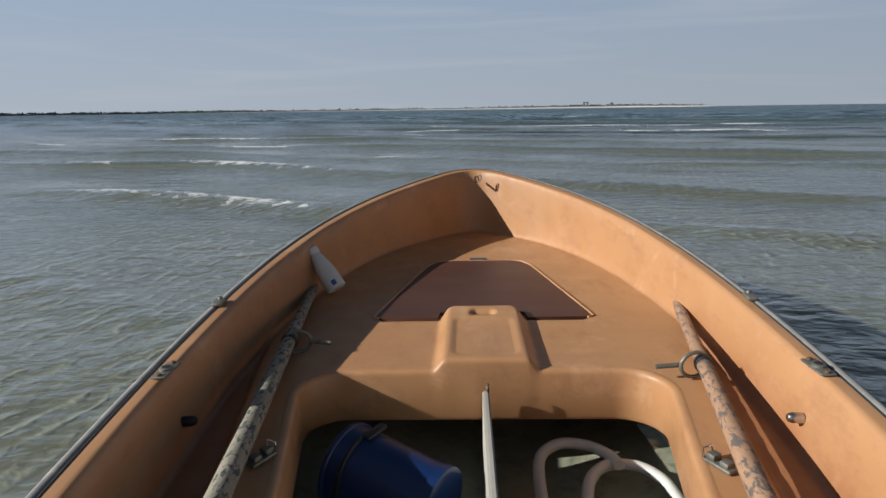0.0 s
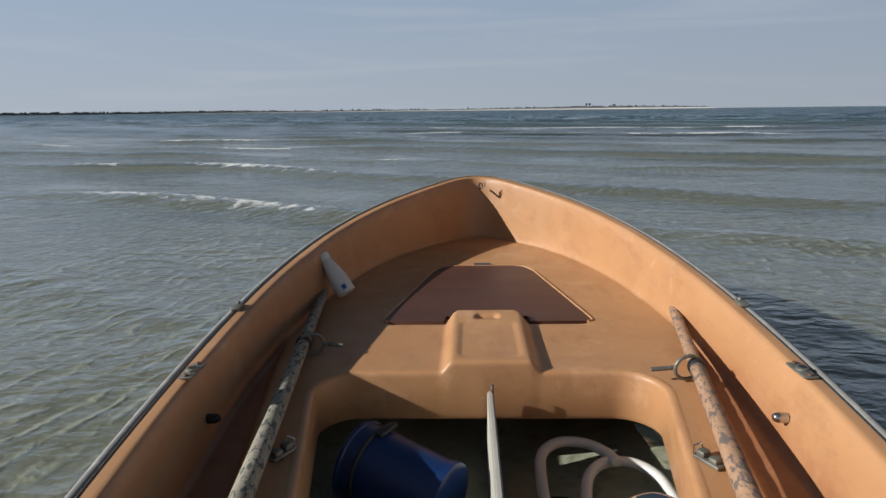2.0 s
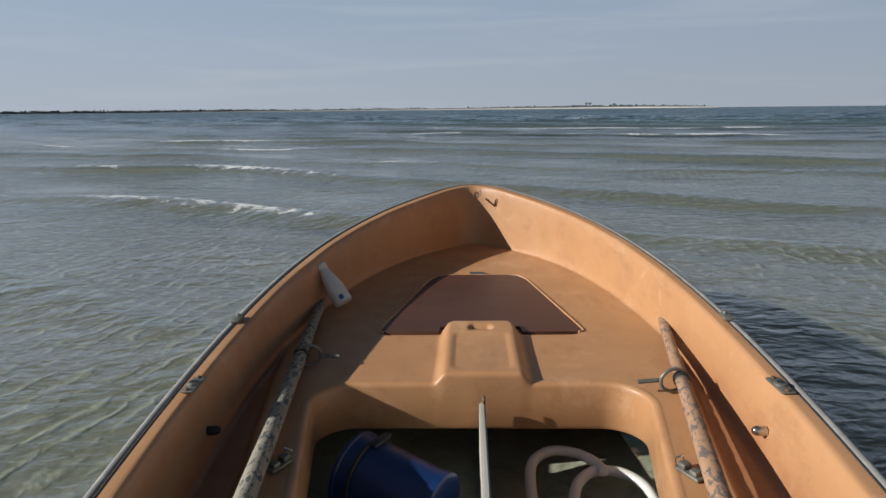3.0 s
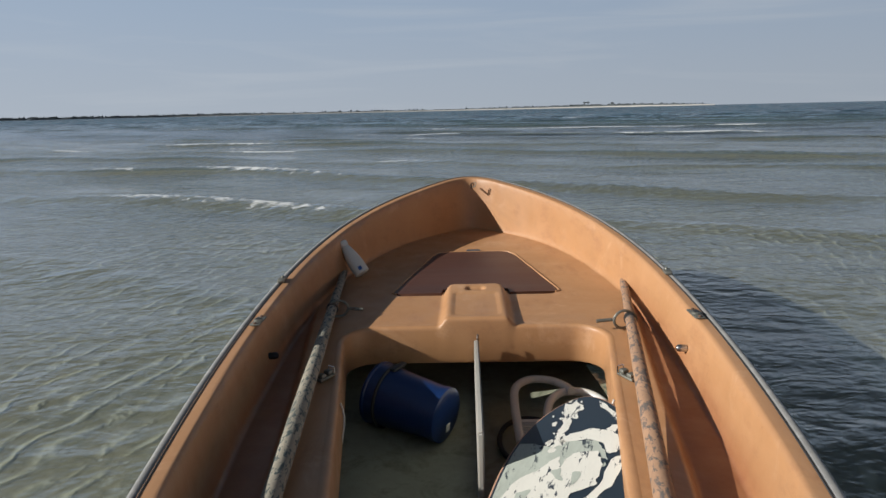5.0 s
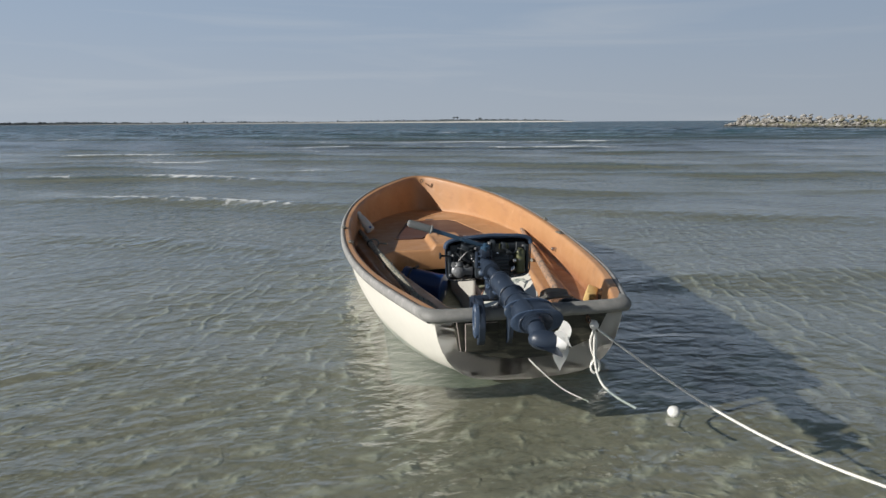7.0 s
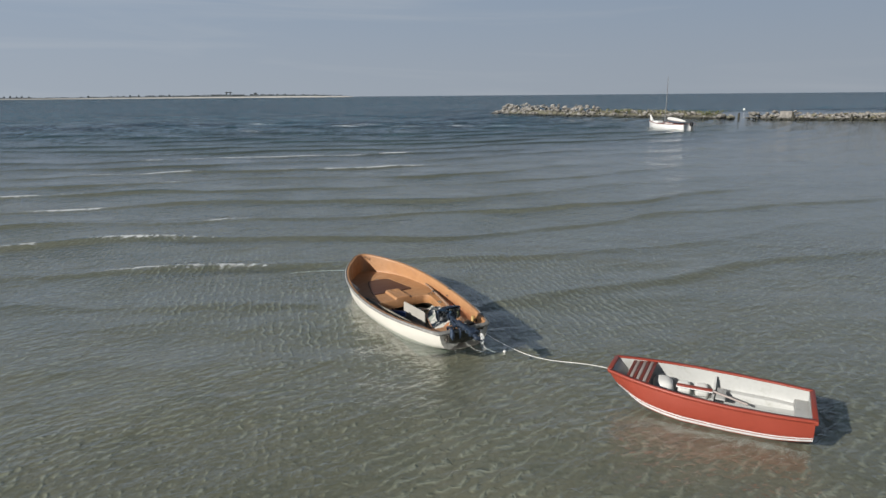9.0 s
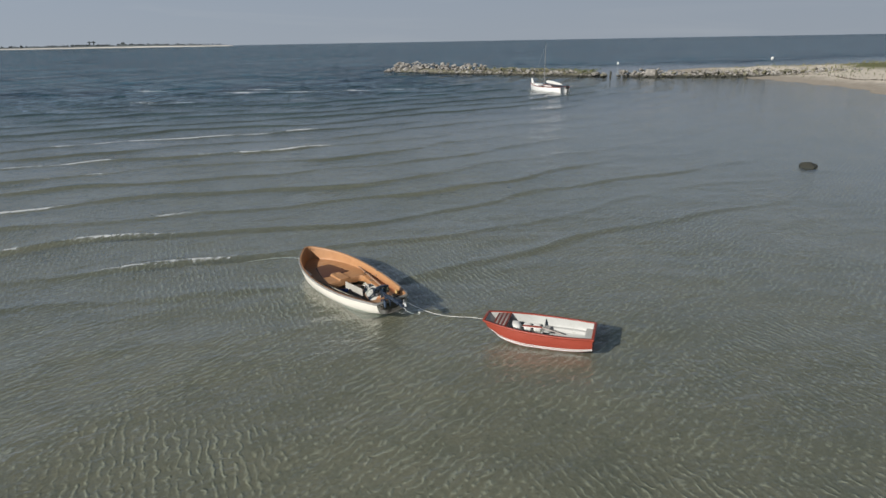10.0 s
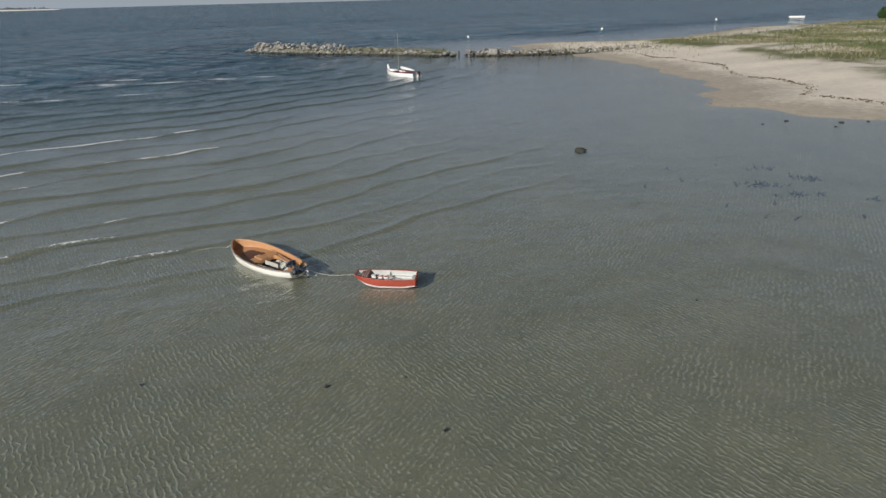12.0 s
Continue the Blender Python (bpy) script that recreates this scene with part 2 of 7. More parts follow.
def sea_water():
    """Clear shallow water: sky gloss over a see-through body, murky and dark where it is deep; foam on the breaking crests."""
    m, n, l, p = nodes_of("sea_water")
    n.remove(p)
    out = n["Material Output"]
    geo = n.new("ShaderNodeNewGeometry")
    pos = geo.outputs["Position"]
    dep = n.new("ShaderNodeAttribute")
    dep.attribute_name = "water_depth"
    foam = n.new("ShaderNodeAttribute")
    foam.attribute_name = "foam"
    h1 = noise_of(n, l, 0.8, 5, 0.6, vec=pos, dist=0.6, stretch=(0.55, 1.0, 1))
    h2 = noise_of(n, l, 2.6, 4, 0.55, vec=pos, dist=0.8, stretch=(0.6, 1.0, 1))
    h3 = noise_of(n, l, 11.0, 3, 0.5, vec=pos, dist=0.5, stretch=(0.7, 1.0, 1))
    far = ramp(n, l, dep.outputs["Fac"], 0.4, 2.5, 0.35, 1.3)
    h0 = noise_of(n, l, 0.16, 4, 0.6, vec=pos, dist=0.4, stretch=(0.45, 1.0, 1))
    nm = bump_of(n, l, math_of(n, l, "MULTIPLY", h0, ramp(n, l, dep.outputs["Fac"], 0.6, 3.0)), 0.9, 3.2)
    nm = bump_of(n, l, math_of(n, l, "MULTIPLY", h1, far), 0.8, 0.13, nm)
    # ruffled by the wind in patches, smooth between them
    wind = ramp(n, l, noise_of(n, l, 0.35, 4, 0.6, vec=pos, dist=0.5, stretch=(0.5, 1.0, 1)), 0.38, 0.62, 0.45, 1.25)
    lee = n.new("ShaderNodeAttribute")
    lee.attribute_name = "lee"
    wind = math_of(n, l, "MULTIPLY", wind, ramp(n, l, lee.outputs["Fac"], 0.0, 1.0, 1.0, 0.35))
    nm = bump_of(n, l, math_of(n, l, "MULTIPLY", h2, wind), 0.8, 0.048, nm)
    nm = bump_of(n, l, math_of(n, l, "MULTIPLY", h3, wind), 0.9, 0.019, nm)
    nm = bump_of(n, l, noise_of(n, l, 27.0, 2, 0.5, vec=pos, dist=0.4, stretch=(0.6, 1.0, 1)), 0.9, 0.005, nm)
    gl = n.new("ShaderNodeBsdfGlossy")
    gl.inputs["Roughness"].default_value = 0.05
    l.new(nm, gl.inputs["Normal"])
    tr = n.new("ShaderNodeBsdfTransparent")
    tr.inputs["Color"].default_value = (0.905, 0.97, 0.95, 1)
    murk = n.new("ShaderNodeBsdfDiffuse")
    deep = ramp(n, l, dep.outputs["Fac"], 0.4, 2.6)
    # light and dark wave faces of the far sea, painted into its colour
    chop_shade = noise_of(n, l, 0.30, 6, 0.65, vec=pos, dist=0.6, stretch=(0.35, 1.0, 1))
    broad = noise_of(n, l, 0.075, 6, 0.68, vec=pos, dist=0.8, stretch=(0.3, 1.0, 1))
    chop_shade = math_of(n, l, "MULTIPLY", math_of(n, l, "ADD", chop_shade, broad), 0.5)
    blue = mixc(n, l, ramp(n, l, chop_shade, 0.43, 0.57), (0.003, 0.026, 0.052), (0.032, 0.112, 0.160))
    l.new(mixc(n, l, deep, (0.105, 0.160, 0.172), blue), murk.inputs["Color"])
    l.new(nm, murk.inputs["Normal"])
    ab = math_of(n, l, "SUBTRACT", 1.0, math_of(n, l, "POWER", 0.48, dep.outputs["Fac"]))
    body = n.new("ShaderNodeMixShader")
    l.new(ab, body.inputs[0])
    l.new(tr.outputs[0], body.inputs[1])
    l.new(murk.outputs[0], body.inputs[2])
    lw = n.new("ShaderNodeLayerWeight")
    l.new(nm, lw.inputs["Normal"])
    gloss = math_of(n, l, "ADD", 0.02, math_of(n, l, "MULTIPLY", 0.98, math_of(n, l, "POWER", lw.outputs["Facing"], 3.1)))
    gloss = math_of(n, l, "MULTIPLY", gloss, ramp(n, l, dep.outputs["Fac"], 0.6, 3.5, 1.0, 0.72))
    surf = n.new("ShaderNodeMixShader")
    l.new(gloss, surf.inputs[0])
    l.new(body.outputs[0], surf.inputs[1])
    l.new(gl.outputs[0], surf.inputs[2])
    fo = n.new("ShaderNodeBsdfDiffuse")
    fo.inputs["Color"].default_value = (0.74, 0.76, 0.76, 1)
    brk = noise_of(n, l, 6.0, 8, 0.8, vec=pos, dist=0.6, stretch=(0.7, 1, 1))
    fm = ramp(n, l, math_of(n, l, "ADD", foam.outputs["Fac"], math_of(n, l, "MULTIPLY", math_of(n, l, "SUBTRACT", brk, 0.5), 2.6)), 0.42, 0.72)
    fin = n.new("ShaderNodeMixShader")
    l.new(math_of(n, l, "MULTIPLY", fm, 0.72), fin.inputs[0])
    l.new(surf.outputs[0], fin.inputs[1])
    l.new(fo.outputs[0], fin.inputs[2])
    l.new(fin.outputs[0], out.inputs["Surface"])
    return m


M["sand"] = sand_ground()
M["water"] = sea_water()


# ---------------------------------------------------------------- mesh helpers
def mesh_from(name, verts, faces, smooth=True):
    me = bpy.data.meshes.new(name)
    me.from_pydata([tuple(map(float, v)) for v in verts], [], [tuple(map(int, f)) for f in faces])
    me.update()
    if smooth:
        me.polygons.foreach_set("use_smooth", [True] * len(me.polygons))
    return me


def part(name, bm, mat, parent=None, label="", smooth=True):
    """Links a bmesh or a mesh as one object, under a thing or a part."""
    if isinstance(bm, bmesh.types.BMesh):
        me = bpy.data.meshes.new(name)
        bmesh.ops.recalc_face_normals(bm, faces=bm.faces)
        bm.to_mesh(me)
        bm.free()
        if smooth:
            me.polygons.foreach_set("use_smooth", [True] * len(me.polygons))
            me.set_sharp_from_angle(angle=radians(38))
    else:
        me = bm
    if mat is not None and not me.materials:
        me.materials.append(M[mat] if isinstance(mat, str) else mat)
    ob = new(name, me)
    if parent is not None:
        ob.parent = parent
    if label:
        tagged(ob, label)
    return ob


def thing(name, m, label, category, group="", kind=""):
    """An Empty at a thing's base, which parents its parts."""
    ob = new(name)
    ob.empty_display_size = 0.1
    ob.matrix_world = m
    return tagged(ob, label, category, group, kind)


def grid_faces(nu, nv, off=0, close_u=False):
    """Faces of a grid of nv rows of nu points."""
    f = []
    for j in range(nv - 1):
        for i in range(nu if close_u else nu - 1):
            a, b = off + j * nu + i, off + j * nu + (i + 1) % nu
            f.append((a, b, b + nu, a + nu))
    return f


def box(bm, c, s, bevel=0.0, rot=None, taper=None, seg=2):
    """A box of centre c and size s; taper: how much its top is smaller in x and y."""
    r = bmesh.ops.create_cube(bm, size=1.0)
    vs = r["verts"]
    for v in vs:
        k = taper if taper and v.co.z > 0 else (1, 1)
        v.co = Vector((v.co.x * s[0] * k[0], v.co.y * s[1] * k[1], v.co.z * s[2]))
    if bevel:
        es = list({e for v in vs for e in v.link_edges})
        r = bmesh.ops.bevel(bm, geom=es, offset=bevel, segments=seg, profile=0.5, affect="EDGES")
        vs = list({v for f in r["faces"] for v in f.verts} | {v for v in vs if v.is_valid})
    m = Matrix.Translation(c) @ (rot.to_4x4() if rot else Matrix())
    for v in vs:
        v.co = m @ v.co
    return vs


def frame_at(d):
    d = Vector(d).normalized()
    a = Vector((0, 0, 1)) if abs(d.z) < 0.9 else Vector((1, 0, 0))
    u = a.cross(d).normalized()
    return u, d.cross(u).normalized()


def tube(bm, pts, radii, seg=12, caps=True, squash=1.0):
    """A round bar along points, with a radius at each."""
    pts = [Vector(p) for p in pts]
    if isinstance(radii, (int, float)):
        radii = [radii] * len(pts)
    rings = []
    for i, p in enumerate(pts):
        d = pts[min(i + 1, len(pts) - 1)] - pts[max(i - 1, 0)]
        u, w = frame_at(d)
        if rings and u.dot(last) < 0:
            u, w = -u, -w
        last = u
        rings.append([bm.verts.new(p + radii[i] * (math.cos(a) * u + math.sin(a) * w * squash))
                      for a in (2 * math.pi * k / seg for k in range(seg))])
    for a, b in zip(rings, rings[1:]):
        for k in range(seg):
            bm.faces.new((a[k], a[(k + 1) % seg], b[(k + 1) % seg], b[k]))
    if caps:
        bm.faces.new(rings[0][::-1])
        bm.faces.new(rings[-1])
    return rings


def smooth_path(pts, per=8):
    """A Catmull-Rom line through points."""
    pts = [Vector(p) for p in pts]
    q = [2 * pts[0] - pts[1]] + pts + [2 * pts[-1] - pts[-2]]
    out = []
    for i in range(1, len(q) - 2):
        a, b, c, d = q[i - 1:i + 3]
        for k in range(per):
            t = k / per
            out.append(0.5 * ((2 * b) + (c - a) * t + (2 * a - 5 * b + 4 * c - d) * t * t + (3 * b - a - 3 * c + d) * t ** 3))
    return out + [pts[-1]]


def sst(a, b, x):
    t = np.clip((x - a) / (b - a), 0, 1)
    return t * t * (3 - 2 * t)


# ---------------------------------------------------------------- sea bed, beach and sea
SHORE = np.array([(77, 27), (73, 20.5), (66.5, 12), (55.5, 3.5), (48.5, -2.2), (44, -2.2), (38.7, -2.8), (39.5, -6.3), (38.3, -9.7), (38.0, -14.5), (34, -30), (27, -70), (10, -300),
                  (700, -420), (520, -180), (300, -60), (187, -9), (172, 6), (156, 16), (122, 20.5), (107, 25), (98, 40), (90, 42), (80, 34)], float)


def shore_distance(x, y):
    """Distance to the water's edge, above 0 on land."""
    d = np.full(x.shape, 1e9)
    inside = np.zeros(x.shape, bool)
    for (ax, ay), (bx, by) in zip(SHORE, np.roll(SHORE, -1, 0)):
        ex, ey = bx - ax, by - ay
        t = np.clip(((x - ax) * ex + (y - ay) * ey) / (ex * ex + ey * ey), 0, 1)
        d = np.minimum(d, np.hypot(x - ax - t * ex, y - ay - t * ey))
        cross = (ay > y) != (by > y)
        inside ^= cross & (x < ax + (y - ay) * ex / (ey if ey else 1e-9))
    return np.where(inside, d, -d)


def ground_height(x, y):
    wob = 1.2 * np.sin(0.31 * x + 1.3 * np.sin(0.17 * y)) * np.cos(0.27 * y) + 0.5 * np.sin(0.9 * x + 0.7 * y)
    s = shore_distance(x, y) + wob * 0.8
    land = 0.045 * s + 0.5 * sst(6, 22, s) + 0.08 * np.sin(0.5 * x) * np.cos(0.43 * y) * sst(4, 14, s)
    land = np.minimum(land, 1.3 + 0.25 * np.sin(0.11 * x + 0.2 * y))
    sea = -np.minimum(0.225, 0.016 * -s + 0.03)
    off = y + 0.5 * x - 16
    sea = sea - np.clip(off, 0, 400) * 0.034 * sst(0, 30, off) * sst(10, 40, -s)
    side = np.hypot(x, y) - 90
    sea = sea - np.clip(side, 0, 300) * 0.02
    sea = np.maximum(sea, -6) + 0.03 * np.sin(0.45 * x + 0.6 * np.sin(0.3 * y)) * np.sin(0.38 * y + 0.5 * np.sin(0.2 * x))
    return np.where(s > 0, land, sea)


def spread(lo, fine_lo, fine_hi, hi, step, grow=1.12, grow_lo=None):
    """Grid lines: even from fine_lo to fine_hi, wider and wider outside."""
    mid = np.arange(fine_lo, fine_hi + step / 2, step)
    up, d = [mid[-1]], step
    while up[-1] < hi:
        d *= grow
        up.append(up[-1] + d)
    dn, d = [mid[0]], step
    while dn[-1] > lo:
        d *= grow_lo or grow
        dn.append(dn[-1] - d)
    return np.concatenate([dn[:0:-1], mid, up[1:]])


def sheet(name, xs, ys, zf, drop=None):
    X, Y = np.meshgrid(xs, ys)
    Z = zf(X, Y)
    nu, nv = len(xs), len(ys)
    i = np.arange((nv - 1) * nu).reshape(nv - 1, nu)[:, :-1].ravel()
    if drop is not None:
        k = drop(X, Y).ravel()
        i = i[~(k[i] & k[i + 1] & k[i + 1 + nu] & k[i + nu])]
    me = bpy.data.meshes.new(name)
    me.vertices.add(nu * nv)
    me.vertices.foreach_set("co", np.stack([X, Y, Z], -1).astype(np.float32).ravel())
    f = np.stack([i, i + 1, i + 1 + nu, i + nu], -1).astype(np.int32)
    me.loops.add(f.size)
    me.loops.foreach_set("vertex_index", f.ravel())
    me.polygons.add(len(f))
    me.polygons.foreach_set("loop_start", np.arange(0, f.size, 4, dtype=np.int32))
    me.polygons.foreach_set("use_smooth", np.ones(len(f), bool))
    me.update()
    return me, X, Y, Z


def swell_phase(x, y):
    bend = 0.011 * np.clip(x - 16, 0, 60) ** 2
    s = y + 0.42 * x + 0.008 * x * (y - 22) / (1 + np.abs(y - 22) / 60) - bend
    s = s + 0.9 * np.sin(0.13 * x + 0.05 * y) + 0.55 * np.sin(0.31 * x - 0.17 * y + 1.0)
    return s


CRESTS = np.array([-40, -12, -8.6, -5.4, -2.6, 0.1, 2.7, 5.3, 8.0, 10.8, 13.7, 17.0, 20.2, 23.6, 27.0, 30.6, 34.4, 38.4, 42.6, 47, 51.6, 56.4, 61.4, 66.6, 72, 78, 84, 300.0])
FOAM = ((5.3, -3.6, -0.3, 0.75), (8.0, -6.5, -0.6, 0.9), (10.8, -0.6, 0.8, 0.8), (13.7, -9.5, -2.0, 1.0), (17.0, -9, -2.2, 0.9), (20.2, -5, 1.5, 0.6), (23.6, -3.2, 2.2, 1.1),
        (23.6, 3.6, 11.5, 1.1), (27.0, 14, 16, 0.6), (30.6, 1, 14, 1.5), (30.6, 24, 27, 0.7), (34.4, -22, -8, 0.8))


def swell(x, y):
    """Height of the small breaking waves, and where their crests foam."""
    s = swell_phase(x, y)
    w = np.interp(s, CRESTS, np.arange(len(CRESTS)))
    k = np.round(w)
    # each crest wanders and rises and falls along its length
    wob = 0.10 * np.sin(0.55 * x + 2.3 * k) + 0.05 * np.sin(1.5 * x + 1.1 * k)
    ph = 2 * np.pi * (w + wob * sst(0.5, 0.1, np.abs(w - k)))
    c = 0.5 + 0.5 * np.cos(ph + 0.55 * (np.cos(ph) - 1))
    crest = c ** 15
    along = 0.6 + 0.28 * np.sin(0.33 * x + 1.9 * k) + 0.16 * np.sin(0.83 * x - 0.5 * y + 2.7 * k)
    shore = sst(3, 25, -shore_distance(x, y))
    calm = 1 - 0.95 * sst(5.5, -1.5, s)                  # nearly flat on the lee side of the boats
    lee = sst(6, 22, x) * sst(30, 12, y) * sst(-60, -25, shore_distance(x, y))
    amp = (0.090 * along + 0.02) * shore * calm * (1 + 0.5 * sst(25, 60, s)) * (1 - 0.72 * lee) * (1 - 0.5 * sst(0.3, 1.8, x) * (np.abs(s - 5.3) < 1.35))
    z = amp * (crest - 0.12)
    near = sst(40, 15, np.hypot(x, y)) * shore
    v = np.array(BOAT.inverted())
    p, q = v[0, 0] * x + v[0, 1] * y + v[0, 3], v[1, 0] * x + v[1, 1] * y + v[1, 3]
    z = z * (0.12 + 0.88 * sst(0.85, 1.9, np.hypot(p / 0.75, (q - 1.75) / 1.85)))      # the hull damps the waves beside it
    z = z + near * (0.007 * np.sin(2.1 * x + 1.3 * y + np.sin(0.7 * y)) + 0.006 * np.sin(-1.2 * x + 2.6 * y + 1.0) + 0.004 * np.sin(3.9 * x + 4.3 * y + 1.5 * np.sin(0.9 * x)))
    return z, crest, s


def build_sea():
    def in_hull(x, y):                       # no water inside the two hulls
        k = np.zeros(x.shape, bool)
        for m, lo, hi, share, wf in ((BOAT, 0.45, 3.05, 0.82, half_width), (PRAM, 0.1, PRAM_L - 0.4, 0.80, pram_w)):
            v = np.array(m.inverted())
            p, q = v[0, 0] * x + v[0, 1] * y + v[0, 3], v[1, 0] * x + v[1, 1] * y + v[1, 3]
            k |= (q > lo) & (q < hi) & (np.abs(p) < share * wf(q))
        return k
    xs = spread(-4700, -9, 16, 4700, 0.17, 1.02, 1.03)
    ys = spread(-4700, -2, 26, 4700, 0.085, 1.012, 1.03)
    me, X, Y, Z = sheet("sea", xs, ys, lambda x, y: swell(x, y)[0] * sst(900, 200, np.hypot(x, y)), in_hull)
    depth = np.maximum(Z - ground_height(X, Y), 0.0)
    _, crest, s = swell(X, Y)
    lee = sst(6, 24, X) * sst(32, 14, Y) * sst(-48, -20, shore_distance(X, Y))      # smooth water under the beach
    # breakers: broken lines on some of the crests, and the lines on the outer shoal
    band = 0
    for s0, x0, x1, k in FOAM:
        band = band + k * (np.abs(s - s0) < 1.2) * sst(x0 - 1, x0 + 1, X) * sst(x1 + 1, x1 - 1, X)
    gaps = 0.6 + 0.3 * np.sin(0.9 * X + 1.1 * np.sin(0.4 * s) + 0.3 * Y) + 0.2 * np.sin(2.9 * X + 2.2 * np.sin(0.8 * Y))
    outer = 0
    for c0, lo, hi in ((66.8, 11, 19), (67.6, 20, 27), (81.8, 23, 38), (83.5, 36, 42), (88.6, 25, 33), (88.0, 17, 24)):
        bow = Y + 0.95 * X - c0 + 0.6 * np.sin(0.5 * X)
        outer = outer + np.exp(-(bow / 0.85) ** 2) * sst(lo, lo + 3, X) * sst(hi, hi - 3, X) * (0.72 + 0.28 * np.sin(1.3 * X + c0))
    foam = np.clip(1.0 * sst(0.45, 1.0, crest) * band * (0.1 + 0.9 * gaps) + 0.9 * outer, 0, 1)
    for name, val in (("water_depth", depth), ("foam", foam), ("lee", lee)):
        at = me.attributes.new(name, "FLOAT", "POINT")
        at.data.foreach_set("value", val.astype(np.float32).ravel())
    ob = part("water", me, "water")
    tagged(ob, "clear shallow sea with low waves breaking over sand", "sea", kind="structure")


def build_ground():
    me, *_ = sheet("ground", spread(-4700, -20, 100, 4700, 0.6, 1.07), spread(-4700, -45, 90, 4700, 0.6, 1.07), ground_height)
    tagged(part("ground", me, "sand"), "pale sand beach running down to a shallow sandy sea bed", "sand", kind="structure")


# ---------------------------------------------------------------- the orange motor dinghy
BOAT = pose(0.139, 0, 0, 0, -0.5, -5.13)
BY = np.array([-0.04, 0.3, 0.6, 0.9, 1.25, 1.6, 1.9, 2.2, 2.45, 2.7, 2.94, 3.12, 3.28, 3.39, 3.47, 3.52])
BW = np.array([0.362, 0.462, 0.54, 0.60, 0.65, 0.678, 0.683, 0.668, 0.635, 0.578, 0.492, 0.40, 0.29, 0.20, 0.11, 0.0])
SY = np.array([-0.1, 0.0, 0.5, 1.0, 1.5, 2.0, 2.5, 3.0, 3.52])
SZ = np.array([0.292, 0.285, 0.258, 0.243, 0.250, 0.280, 0.328, 0.390, 0.470])


def curve_fit(xk, yk, x):
    """Smooth values between knots (cubic Hermite)."""
    m = np.gradient(yk, xk)
    i = np.clip(np.searchsorted(xk, x) - 1, 0, len(xk) - 2)
    h = xk[i + 1] - xk[i]
    t = np.clip((x - xk[i]) / h, 0, 1)
    return ((2 * t ** 3 - 3 * t ** 2 + 1) * yk[i] + (t ** 3 - 2 * t ** 2 + t) * h * m[i]
            + (-2 * t ** 3 + 3 * t ** 2) * yk[i + 1] + (t ** 3 - t ** 2) * h * m[i + 1])


def half_width(y):
    y = np.asarray(y, float)
    w = np.interp(y, BY, BW)
    ws = curve_fit(BY, BW, y)
    return np.where(y < 3.39, ws, np.maximum(w, 0.215 * np.sqrt(np.clip((3.525 - y) / 0.135, 0, 1)) * 0.93))


def sheer(y):
    return curve_fit(SY, SZ, np.asarray(y, float))


def boat_outline(n=240):
    """The gunwale's line from the port quarter round the bow to the starboard quarter."""
    t = np.linspace(0, 1, n)
    y = -0.03 + 3.555 * np.sin(t * math.pi / 2) ** 1.0
    x = half_width(y)
    x[-1] = 0
    port = np.stack([-x, y], -1)
    return np.concatenate([port, (port * [-1, 1])[-2::-1]])


def edge_distance(X, Y, line):
    d = np.full(X.shape, 1e9)
    for (ax, ay), (bx, by) in zip(line, line[1:]):
        ex, ey = bx - ax, by - ay
        t = np.clip(((X - ax) * ex + (Y - ay) * ey) / max(ex * ex + ey * ey, 1e-12), 0, 1)
        d = np.minimum(d, np.hypot(X - ax - t * ex, Y - ay - t * ey))
    return d


def deck_level(y):
    return np.interp(np.asarray(y, float), (0.3, 0.6, 0.95, 1.25, 1.46, 1.7, 1.87), (0.145, 0.142, 0.126, 0.114, 0.112, 0.121, 0.130)) + 0.045 * sst(2.0, 3.3, y)


def rounded_box_sd(X, Y, x0, x1, y0, y1, r):
    """Signed distance to a rounded rectangle whose sides may be functions of y; below 0 inside."""
    qx = np.maximum(x0 - X, X - x1) + r
    qy = np.maximum(y0 - Y, Y - y1) + r
    return np.minimum(np.maximum(qx, qy), 0) + np.hypot(np.maximum(qx, 0), np.maximum(qy, 0)) - r


def well_half(y):
    return 0.222 + 0.208 * np.clip((np.asarray(y, float) - 0.47) / 1.28, 0, 1)


